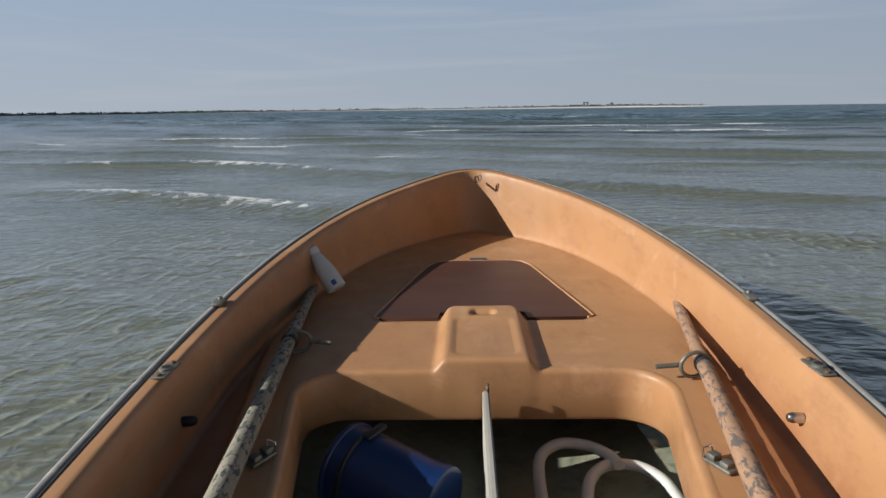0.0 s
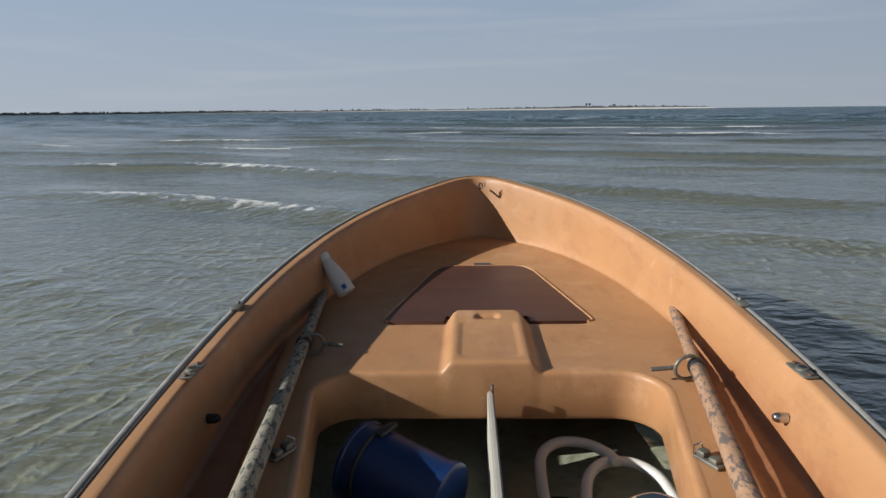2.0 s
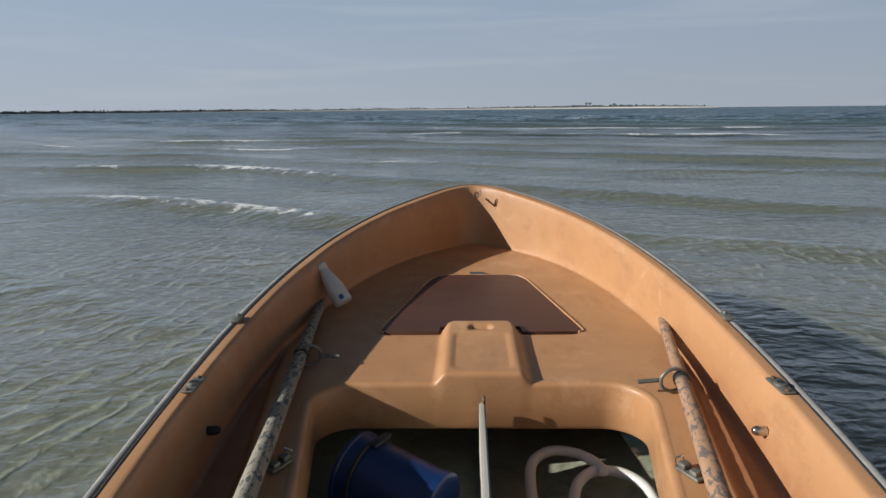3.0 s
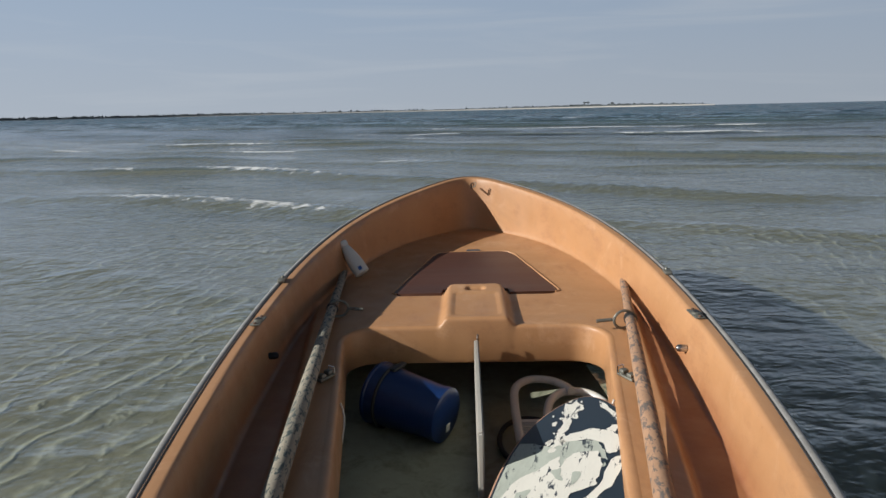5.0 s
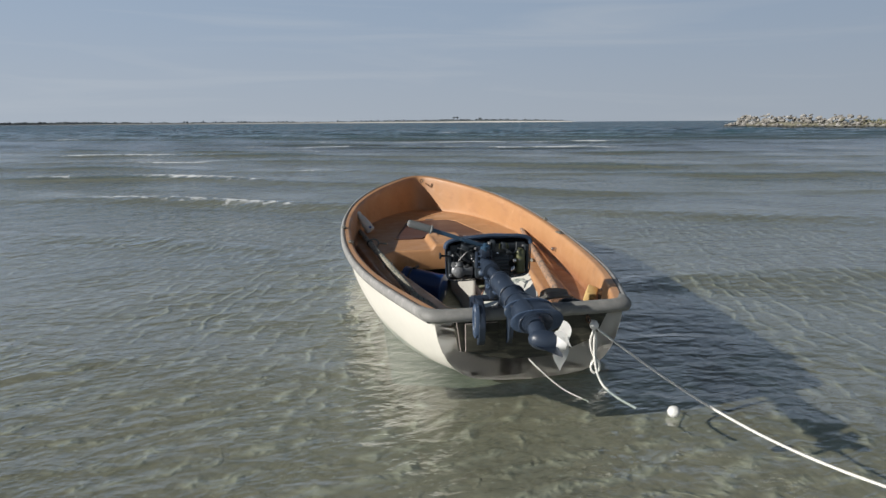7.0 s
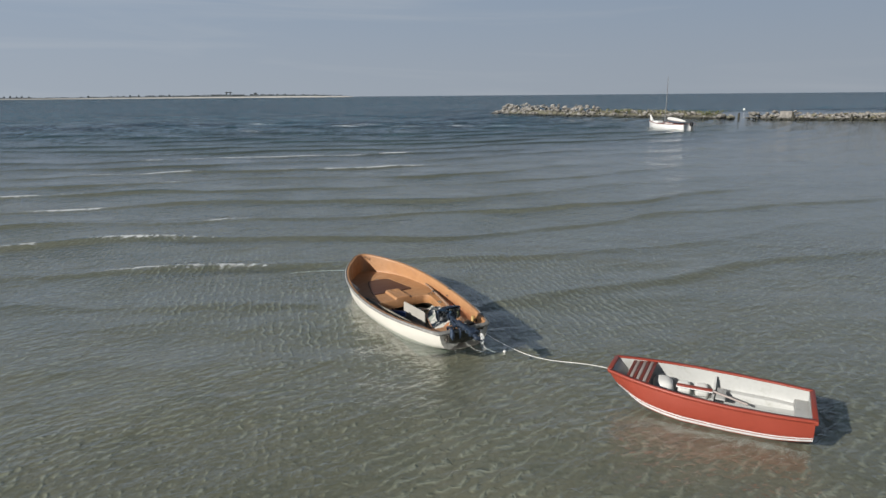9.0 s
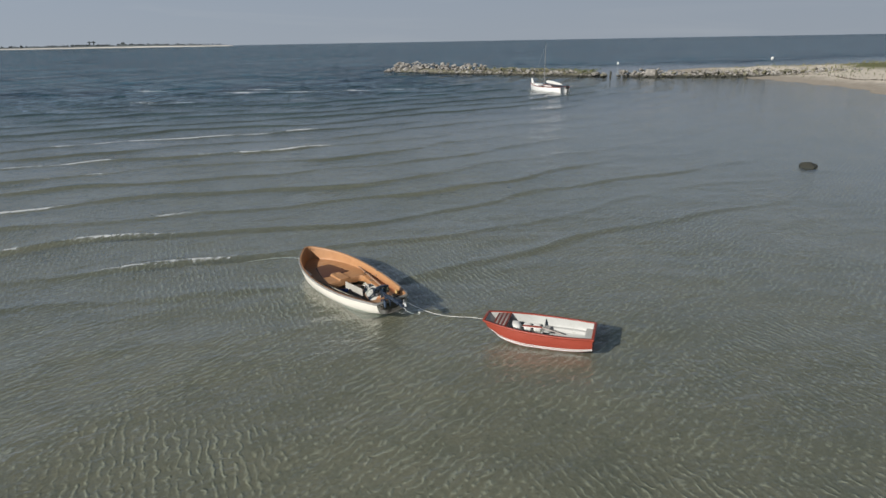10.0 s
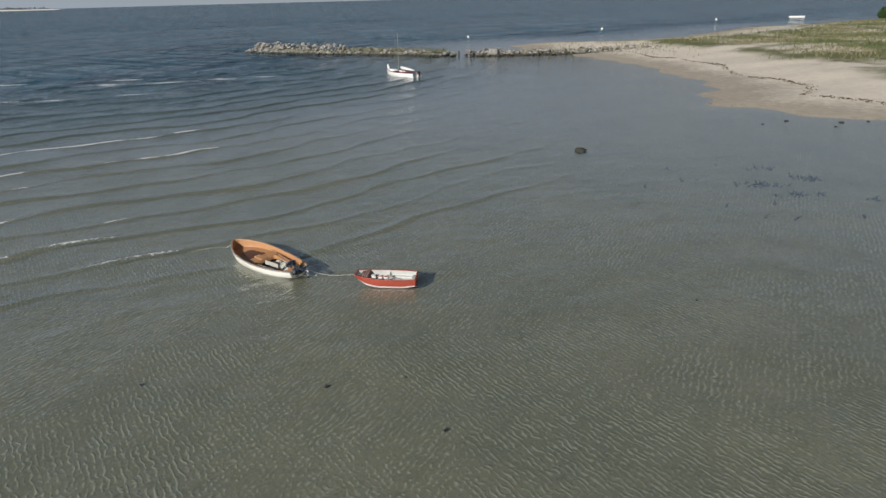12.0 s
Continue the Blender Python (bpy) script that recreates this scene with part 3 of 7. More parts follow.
def liner_height(X, Y, full=False):
    d = edge_distance(X, Y, boat_outline(90))
    back = Y + 0.03
    dk = deck_level(Y)
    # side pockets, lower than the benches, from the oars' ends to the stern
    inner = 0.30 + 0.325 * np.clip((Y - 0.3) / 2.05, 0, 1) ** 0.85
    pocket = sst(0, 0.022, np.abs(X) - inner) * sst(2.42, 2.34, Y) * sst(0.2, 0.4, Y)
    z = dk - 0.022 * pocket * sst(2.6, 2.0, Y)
    # raised step in the middle of the foredeck, with a shallow panel and a hand slot
    sd = rounded_box_sd(X - 0.012, Y, -0.105, 0.105, 1.6, 2.285, 0.03)
    step = 1 - sst(-0.004, 0.030, sd)
    z = z + 0.030 * step
    pan = 1 - sst(-0.004, 0.004, rounded_box_sd(X - 0.012, Y, -0.083, 0.083, 1.90, 2.17, 0.02))
    z = z - 0.004 * pan * step
    slot = 1 - sst(-0.004, 0.004, rounded_box_sd(X - 0.012, Y, -0.032, 0.032, 2.207, 2.238, 0.006))
    z = z - 0.05 * slot
    # recess that the hatch board lies in
    hw = 0.335 - 0.145 * (Y - 2.24) / 0.62
    hat = 1 - sst(-0.004, 0.006, rounded_box_sd(X - 0.012, Y, -hw, hw, 2.235, 2.885, 0.05))
    z = z - 0.008 * hat * (1 - step)
    # the well
    wl = well_half(Y)
    well = rounded_box_sd(X, Y, -wl, wl, 0.47, 1.86, 0.10)
    z = np.where(well < 0.012, -1.0, z)
    # sides and gunwale
    zs = sheer(Y)
    wall = sst(0.040, 0.072, np.minimum(d, 9))
    lip = 0.004 * np.cos(np.clip((d - 0.02) / 0.03, -1.5, 1.5))
    z = zs + lip + (z - zs - lip) * wall
    stern = sst(0.012, 0.034, back)
    z = zs + (z - zs) * stern
    pocket_tint = pocket * sst(0.052, 0.072, d) * sst(0.35, 0.75, Y)
    return (z, well, pocket_tint) if full else (z, well)


def build_boat():
    boat = thing("motor_dinghy", BOAT, "orange fibreglass dinghy, white hull, grey rubber rim, afloat in shallows", "boat")
    # liner: one moulding, cut open in the well
    u = np.linspace(-1, 1, 181)
    v = np.concatenate([np.linspace(-0.03, 3.2, 250), np.linspace(3.2, 3.522, 46)[1:]])
    X = u[None, :] * np.maximum(half_width(v), 0.012)[:, None]
    Y = np.repeat(v[:, None], len(u), 1)
    Z, well, pocket_tint = liner_height(X, Y, True)
    keep = Z > -0.5
    nu, nv = len(u), len(v)
    verts = np.stack([X, Y, Z], -1).reshape(-1, 3)
    k = keep.ravel()
    faces = [f for f in grid_faces(nu, nv) if k[list(f)].all()]
    me = mesh_from("liner", verts, faces)
    me.attributes.new("pocket_tint", "FLOAT", "POINT").data.foreach_set("value", pocket_tint.astype(np.float32).ravel())
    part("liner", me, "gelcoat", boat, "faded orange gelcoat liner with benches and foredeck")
    # rounded lip of the well, its top following the deck and the step
    lip_line = []
    for side, y0, y1 in ((1, 0.57, 1.76), (-1, 1.76, 0.57)):
        for y in np.linspace(y0, y1, 72):
            lip_line.append((side * float(well_half(y)), y))
        yc, sg = (1.76, 1) if side > 0 else (0.57, -1)
        w = float(well_half(yc)) - 0.10
        for a in np.linspace(0, math.pi / 2, 12)[1:]:
            lip_line.append((side * (w + 0.10 * math.cos(a)), yc + sg * 0.10 * math.sin(a)))
        for x in np.linspace(w, -w, 90)[1:]:
            lip_line.append((side * x, yc + sg * 0.10))
        for a in np.linspace(math.pi / 2, 0, 12)[1:-1]:
            lip_line.append((-side * (w + 0.10 * math.cos(a)), yc + sg * 0.10 * math.sin(a)))
    L = np.array(lip_line)
    nxt, prv = np.roll(L, -1, 0), np.roll(L, 1, 0)
    tan = nxt - prv
    nrm = np.stack([tan[:, 1], -tan[:, 0]], -1)
    nrm /= np.linalg.norm(nrm, axis=1)[:, None] + 1e-9
    far_pt = L + nrm * 0.030
    top_z = liner_height(far_pt[:, 0], far_pt[:, 1])[0]
    prof = [(0.036, -0.004, 0), (0.022, 0.0008, 0), (0.013, 0.0006, 0), (0.007, -0.0012, 0), (0.003, -0.0045, 0), (0.001, -0.009, 0), (0.0, -0.016, 0), (-0.002, -0.040, 0), (-0.004, 0.008, 1), (0.002, -0.002, 1)]
    lv = []
    for (x, y), (nx, ny), tz in zip(L, nrm, top_z):
        for off, dz, low in prof:
            lv.append((x + nx * off, y + ny * off, dz if low else tz + dz))
    part("well_lip", mesh_from("well_lip", lv, grid_faces(len(prof), len(L), close_u=False) + [
        ((len(L) - 1) * len(prof) + i, (len(L) - 1) * len(prof) + i + 1, i + 1, i) for i in range(len(prof) - 1)]), "gelcoat", boat)
    # hull shell
    ys = np.concatenate([np.linspace(-0.03, 3.0, 50), np.linspace(3.0, 3.515, 26)[1:]])
    a = np.linspace(0, 1, 25)
    hv = []
    for y in ys:
        w, zs = float(half_width(y)) - 0.012, float(sheer(y)) - 0.015
        keel = -0.175 + 0.19 * (1 - min(1, max(0, y) / 0.9)) ** 1.5 + 0.30 * max(0.0, (y - 2.3) / 1.22) ** 2.6
        for s in (*-a[::-1], *a[1:]):
            q = abs(s)
            # q 0 keel, 1 gunwale: a flat floor, a turned bilge and nearly upright sides
            th = q * math.pi / 2
            bx = (0.90 + 0.10 * q ** 2) * math.sin(th) ** 0.55
            bz = 1 - math.cos(th) ** 0.85 if q < 1 else 1
            hv.append((math.copysign(w * bx, s), y + (0.05 * (1 - bz) * -1 if y > 3 else 0), keel + (zs - keel) * (0.06 * bx + 0.94 * bz ** 1.35)))
    nu = 49
    hv = np.array(hv)
    lz, _ = liner_height(hv[:, 0], hv[:, 1])
    inside = (lz > -0.5) & (np.abs(hv[:, 0]) < half_width(hv[:, 1]) - 0.03) & (hv[:, 1] > 0.02)
    hv[:, 2] = np.where(inside, np.minimum(hv[:, 2], lz - 0.02), hv[:, 2])
    hv = [tuple(map(float, p)) for p in hv]
    hf = grid_faces(nu, len(ys))
    part("hull", mesh_from("hull", hv, hf), "hull_white", boat, "white painted hull")
    # transom: white rounded plate with a weathered plywood pad
    tv = [(x, -0.034, z) for x, _, z in hv[:nu]]
    bm = bmesh.new()
    f = bm.faces.new([bm.verts.new(p) for p in tv])
    bmesh.ops.solidify(bm, geom=[f], thickness=0.03)
    part("transom", bm, "hull_white", boat)
    bm = bmesh.new()
    outline = [(-0.285, 0.265), (-0.268, 0.148), (-0.098, 0.108), (0.0, 0.104), (0.088, 0.108), (0.241, 0.166), (0.290, 0.265)]
    f = bm.faces.new([bm.verts.new((x, -0.050, z)) for x, z in outline])
    r = bmesh.ops.extrude_face_region(bm, geom=[f])
    for e in r["geom"]:
        if isinstance(e, bmesh.types.BMVert):
            e.co.y = -0.030
    part("transom_pad", bm, "transom_ply", boat, "dark weathered plywood motor pad", smooth=False)
    bm = bmesh.new()
    box(bm, (-0.184, -0.053, 0.196), (0.118, 0.008, 0.104), 0.002)
    part("backing_plate", bm, "transom_ply", boat)
    # bare wood along the edges of the pad and its plate
    for p, q in (((-0.277, 0.265), (-0.262, 0.148)), ((-0.244, 0.250), (-0.244, 0.145)), ((-0.244, 0.248), (-0.128, 0.248))):
        bm = bmesh.new()
        tube(bm, [(p[0], -0.055, p[1]), (q[0], -0.055, q[1])], 0.0018, 6)
        part("bare_edge", bm, "grey_plank", boat, "bare pale wood along the plywood's edge")
    # inner face of the transom and floor
    bm = bmesh.new()
    box(bm, (0, 0.0, 0.195), (0.56, 0.03, 0.10), 0.006)
    part("inner_transom", bm, "gelcoat", boat)
    fx = np.linspace(-1, 1, 31)
    fy = np.linspace(0.3, 2.6, 40)
    fv = [(x * 0.5, y, -0.150 + 0.05 * abs(x) ** 3 + 0.012 * math.cos(x * 9) * 0.4) for y in fy for x in fx]
    part("bilge_floor", mesh_from("floor", fv, grid_faces(31, 40)), "floor", boat, "grey-green painted bilge floor")
    # rubber rim round the gunwale and over the transom
    line = boat_outline(120)
    pts = [Vector((x * 1.0, y, float(sheer(y)) - 0.004)) for x, y in line]
    prof = [(-0.006, 0.007), (0.003, 0.011), (0.011, 0.008), (0.017, -0.001), (0.018, -0.018), (0.012, -0.030), (0.0, -0.034), (-0.006, -0.030)]
    vs, fs = [], []
    for i, p in enumerate(pts):
        d = pts[min(i + 1, len(pts) - 1)] - pts[max(i - 1, 0)]
        out = Vector((-d.y, d.x, 0)).normalized()
        vs += [p + out * a_ + Vector((0, 0, b_)) for a_, b_ in prof]
    fs = grid_faces(len(prof), len(pts), close_u=True) + [tuple(range(len(prof))), tuple(range(len(vs) - len(prof), len(vs)))]
    part("rim", mesh_from("rim", vs, fs), "rim_grey", boat, "grey rubber rubbing strake")
    seam = []
    for i, p in enumerate(pts):
        d = pts[min(i + 1, len(pts) - 1)] - pts[max(i - 1, 0)]
        seam.append(p - Vector((-d.y, d.x, 0)).normalized() * 0.008 + Vector((0, 0, 0.0075)))
    bm = bmesh.new()
    tube(bm, seam, 0.0022, 6)
    part("rim_seam", bm, "rim_dark", boat, "black sealing strip")
    bm = bmesh.new()
    zt = 0.274
    ends = [(0.402, 0.16, zt - 0.006), (0.389, 0.07, zt - 0.002), (0.366, 0.005, zt), (0.315, -0.028, zt)]
    cap = smooth_path([(-x, y, z) for x, y, z in ends] + [(0, -0.032, zt)] + ends[::-1], 6)
    tube(bm, cap, [0.010 + 0.024 * min(1, i / 14, (len(cap) - 1 - i) / 14) for i in range(len(cap))], 18, squash=0.72)
    part("transom_cap", bm, "cap_grey", boat, "thick grey rubber capping on the transom")
    # hatch board
    bm = bmesh.new()
    top = []
    for (x, y) in [(-0.318, 2.262), (-0.312, 2.30), (-0.185, 2.80), (-0.155, 2.855), (-0.11, 2.872), (0.135, 2.872), (0.18, 2.855), (0.21, 2.80), (0.337, 2.30),
                   (0.343, 2.262), (0.325, 2.25), (0.15, 2.25), (0.145, 2.298), (-0.12, 2.298), (-0.125, 2.25), (-0.30, 2.25)]:
        top.append(bm.verts.new((x, y, float(deck_level(y)) + 0.003)))
    f = bm.faces.new(top)
    r = bmesh.ops.extrude_face_region(bm, geom=[f])
    for e in r["geom"]:
        if isinstance(e, bmesh.types.BMVert):
            e.co.z -= 0.016
    hatch = part("hatch", bm, "hatch", boat, "brown varnished wooden hatch board")
    bm = bmesh.new()
    edge = [Vector((x * 1.012 + (0.004 if x > 0 else -0.004), y + (0.005 if y > 2.6 else -0.003), float(deck_level(y)) + 0.001)) for x, y in
            ((-0.30, 2.252), (-0.318, 2.262), (-0.312, 2.30), (-0.185, 2.80), (-0.155, 2.855), (-0.11, 2.872), (0.135, 2.872), (0.18, 2.855), (0.21, 2.80), (0.337, 2.30), (0.343, 2.262), (0.325, 2.252))]
    tube(bm, edge, 0.0042, 6)
    part("hatch_rim", bm, "gelcoat", boat, "raised orange rim round the hatch")
    bm = bmesh.new()
    box(bm, (0.012, 2.885, 0.162), (0.07, 0.022, 0.008), 0.002)
    tube(bm, [(-0.022, 2.896, 0.168), (0.046, 2.896, 0.168)], 0.005, 8)
    part("hinge", bm, "steel", hatch, "small steel hinge")
    return boat


boat = build_boat()
for ob in boat.children:                              # stern skewed a little to port so its corners fit the camera's view
    for v in ob.data.vertices:
        v.co.x -= 0.034 * math.exp(-max(0.0, v.co.y) / 0.42)

# ---------------------------------------------------------------- the red pram dinghy
PRAM_AFT, PRAM_BOW = Vector((1.772, -3.405, 0)), Vector((0.727, -1.860, 0))
PD = (PRAM_BOW - PRAM_AFT)
PRAM_L = PD.length
PRAM = BOAT @ pose(PRAM_AFT.x, PRAM_AFT.y, 0, 0, 0, math.degrees(math.atan2(-PD.x, PD.y)))


def pram_w(y):
    return np.interp(y, [0, 0.3, 0.7, 1.1, 1.4, 1.65, 1.82, 1.92], [0.335, 0.375, 0.395, 0.38, 0.335, 0.275, 0.215, 0.175])


def pram_z(y):
    return 0.265 + 0.0 * y + 0.075 * (np.asarray(y) / PRAM_L) ** 2


def build_pram():
    th = thing("pram_dinghy", PRAM, "small red wooden pram dinghy with white stripes and white inside", "boat")
    ys = np.linspace(0, PRAM_L, 34)

    def station(y, inset, lift=0.0):
        w, zs = float(pram_w(y)) - inset, float(pram_z(y))
        kz = -0.055 + 0.20 * max(0, (y - 1.1) / (PRAM_L - 1.1)) ** 1.8 + 0.05 * max(0, (0.5 - y) / 0.5) ** 2 + lift
        pr = [(1.0, 1.0), (0.985, 0.72), (0.95, 0.45), (0.90, 0.25), (0.84, 0.15), (0.45, 0.04), (0, 0.0)]
        rake = 0.13 * float(sst(1.45, PRAM_L, y))
        side = [(w * a, y - rake * (1 - b), kz + (zs - kz) * b) for a, b in pr]
        return side + [(-x, yy, z) for x, yy, z in side[-2::-1]]
    out = [station(y, 0) for y in ys]
    inn = [station(y, 0.022, 0.075) for y in np.clip(ys, 0.025, PRAM_L - 0.03)]
    nu = len(out[0])
    ov = [p for s in out for p in s]
    me = mesh_from("pram_hull", ov, grid_faces(nu, len(ys)) + [tuple(range(nu)), tuple(range(len(ov) - nu, len(ov)))[::-1]])
    me.set_sharp_from_angle(angle=radians(40))
    part("hull", me, "red_paint", th, "glossy red painted hull")
    iv = [p for s in inn for p in s]
    me = mesh_from("pram_inside", iv, grid_faces(nu, len(ys)) + [tuple(range(nu)), tuple(range(len(iv) - nu, len(iv)))[::-1]])
    me.set_sharp_from_angle(angle=radians(40))
    part("inner_skin", me, "pram_white", th, "white painted inside")
    # white boot stripes along the hull
    for lo, hi, nm in ((0.14, 0.185, "stripe"), (0.0, 0.105, "boot_top")):
        for sgn in (-1, 1):
            vs = []
            for y in ys:
                st = np.array(station(y, -0.003))[:7]
                z0 = st[4][2]
                for q in (hi, lo):
                    zz = z0 + (st[0][2] - z0) * (q + 0.05)
                    vs.append((sgn * float(np.interp(zz, st[::-1, 2], st[::-1, 0])), float(np.interp(zz, st[::-1, 2], st[::-1, 1])), zz))
            part(nm, mesh_from(nm, vs, grid_faces(2, len(ys))), "white_paint", th, "white painted stripe")
    # gunwales
    for sgn in (-1, 1):
        pts = [(sgn * (float(pram_w(y)) + 0.0), y, float(pram_z(y)) + 0.004) for y in ys]
        vs, prof = [], [(-0.032, 0.008), (0.012, 0.010), (0.016, 0.0), (0.014, -0.022), (-0.006, -0.022), (-0.032, -0.004)]
        for (x, y, z) in pts:
            vs += [(x + sgn * a, y, z + b) for a, b in prof]
        part("gunwale", mesh_from("gunwale", vs, grid_faces(6, len(pts), close_u=True)), "red_paint", th)
    bm = bmesh.new()
    box(bm, (0, 0.0, 0.255), (0.70, 0.045, 0.04), 0.006)
    part("stern_rail", bm, "red_paint", th)
    bm = bmesh.new()
    box(bm, (0, PRAM_L - 0.005, 0.335), (0.36, 0.045, 0.04), 0.006)
    part("bow_rail", bm, "red_paint", th)
    return th


pram = build_pram()
build_sea()
build_ground()

# ---------------------------------------------------------------- things in and on the orange dinghy
M["navy"] = plain("navy_paint", (0.023, 0.034, 0.055), 0.34, var=0.3, scale=24, bump=0.1, col2=(0.16, 0.18, 0.21), wear=(0.66, 0.72))
M["navy_rim"] = plain("navy_worn_highlit_paint", (0.050, 0.078, 0.130), 0.42, var=0.3, scale=30, bump=0.12, col2=(0.22, 0.24, 0.26), wear=(0.6, 0.66))
M["tiller_blue"] = plain("tiller_paint", (0.032, 0.075, 0.13), 0.4, var=0.25, scale=34, bump=0.15, col2=(0.30, 0.31, 0.30), wear=(0.60, 0.65))
M["grip"] = plain("grip_rubber", (0.17, 0.18, 0.18), 0.7, var=0.2, scale=30, bump=0.2)
M["engine_black"] = plain("engine_black", (0.026, 0.030, 0.033), 0.40, var=0.4, scale=40, bump=0.2, col2=(0.09, 0.09, 0.09), wear=(0.6, 0.7))
M["engine_grey"] = plain("cast_aluminium", (0.24, 0.245, 0.25), 0.45, 0.5, var=0.45, scale=50, bump=0.3, col2=(0.05, 0.05, 0.05), wear=(0.55, 0.68))
M["engine_dark"] = plain("engine_dark_grey", (0.036, 0.044, 0.052), 0.4, 0.2, var=0.35, scale=45, bump=0.3)
M["chrome"] = plain("chrome", (0.72, 0.72, 0.72), 0.15, 1.0, var=0.1, scale=30, bump=0.02)
M["tank"] = plain("fuel_tank_plastic", (0.13, 0.135, 0.065), 0.45, var=0.25, scale=18, bump=0.05)
M["white_gloss"] = plain("white_gloss", (0.76, 0.76, 0.74), 0.3, var=0.06, scale=12, bump=0.02, col2=(0.55, 0.55, 0.5), wear=(0.66, 0.8))
M["orange_band"] = plain("orange_band", (0.42, 0.07, 0.03), 0.35, var=0.1, scale=12, bump=0.0)
M["light_blue_band"] = plain("blue_band", (0.03, 0.10, 0.33), 0.35, var=0.1, scale=12, bump=0.0)
M["bucket_blue"] = plain("bucket_blue", (0.008, 0.030, 0.115), 0.32, var=0.25, scale=9, bump=0.05, col2=(0.02, 0.03, 0.09), wear=(0.6, 0.75))
M["oar_wood"] = plain("weathered_oar", (0.31, 0.285, 0.225), 0.75, var=0.4, scale=85, bump=0.5, col2=(0.05, 0.07, 0.07), wear=(0.515, 0.56), stretch=(1, 0.45, 1))
M["oar_orange"] = plain("weathered_oar_warm", (0.40, 0.24, 0.145), 0.72, var=0.4, scale=70, bump=0.5, col2=(0.12, 0.10, 0.09), wear=(0.50, 0.56), stretch=(1, 0.4, 1))
M["oar_blade"] = plain("worn_blade_paint", (0.50, 0.485, 0.40), 0.8, var=0.35, scale=24, bump=0.5, col2=(0.13, 0.16, 0.17), wear=(0.54, 0.62), stretch=(2, 0.4, 1))
M["bottle"] = plain("milky_plastic", (0.66, 0.66, 0.60), 0.4, var=0.1, scale=12, bump=0.05, col2=(0.5, 0.48, 0.40), wear=(0.6, 0.75))
M["board_navy"] = plain("board_face", (0.022, 0.035, 0.050), 0.4, var=0.25, scale=20, bump=0.05, col2=(0.10, 0.11, 0.12), wear=(0.7, 0.76))
M["board_edge"] = plain("board_edge", (0.42, 0.24, 0.16), 0.5, var=0.2, scale=20)
M["print_white"] = plain("worn_white_print", (0.70, 0.69, 0.62), 0.5, var=0.1, scale=26, bump=0.02, col2=(0.03, 0.042, 0.058), wear=(0.575, 0.60), stretch=(2.2, 0.7, 1))
M["print_green"] = plain("worn_green_print", (0.44, 0.48, 0.42), 0.5, var=0.25, scale=22, bump=0.02, col2=(0.05, 0.065, 0.075), wear=(0.57, 0.61), stretch=(2.2, 0.7, 1))
M["print_peach"] = plain("peach_print", (0.62, 0.27, 0.12), 0.5, var=0.15, scale=30, bump=0.02)
M["foam_yellow"] = plain("yellow_foam", (0.60, 0.42, 0.17), 0.85, var=0.2, scale=30, bump=0.4, col2=(0.42, 0.27, 0.10), wear=(0.58, 0.7))
M["divider"] = plain("divider_paint", (0.45, 0.435, 0.39), 0.6, var=0.15, scale=14, bump=0.2, col2=(0.25, 0.23, 0.18), wear=(0.62, 0.72))
M["white_plastic"] = plain("white_plastic", (0.66, 0.66, 0.63), 0.42, var=0.1, scale=14, bump=0.04, col2=(0.45, 0.45, 0.42), wear=(0.62, 0.75))
M["rust"] = plain("rusty_iron", (0.13, 0.075, 0.045), 0.7, 0.4, var=0.4, scale=40, bump=0.5, col2=(0.25, 0.22, 0.2), wear=(0.55, 0.65))
M["galv"] = plain("galvanised_iron", (0.22, 0.22, 0.19), 0.55, 0.6, var=0.35, scale=40, bump=0.3, col2=(0.15, 0.10, 0.07), wear=(0.56, 0.66))


def lathe(bm, a, b, prof, seg=20, caps=True):
    """A turned shape from a to b; prof: rows of (share of the length, radius)."""
    a, b = Vector(a), Vector(b)
    u, w = frame_at(b - a)
    rings = [[bm.verts.new(a.lerp(b, t) + r * (math.cos(k) * u + math.sin(k) * w)) for k in (2 * math.pi * i / seg for i in range(seg))] for t, r in prof]
    for p, q in zip(rings, rings[1:]):
        for k in range(seg):
            bm.faces.new((p[k], p[(k + 1) % seg], q[(k + 1) % seg], q[k]))
    if caps:
        bm.faces.new(rings[0][::-1])
        bm.faces.new(rings[-1])
    return rings


def prism(bm, pts, top, bottom):
    """An upright plate on an outline in x and y."""
    f = bm.faces.new([bm.verts.new((x, y, top)) for x, y in pts])
    r = bmesh.ops.extrude_face_region(bm, geom=[f])
    for e in r["geom"]:
        if isinstance(e, bmesh.types.BMVert):
            e.co.z = bottom


def turn_to(a, b):
    """A turn whose y axis points from a to b, z as upright as it can be."""
    y = (Vector(b) - Vector(a)).normalized()
    x = y.cross(Vector((0, 0, 1))).normalized()
    return Matrix((x, y, x.cross(y))).transposed()


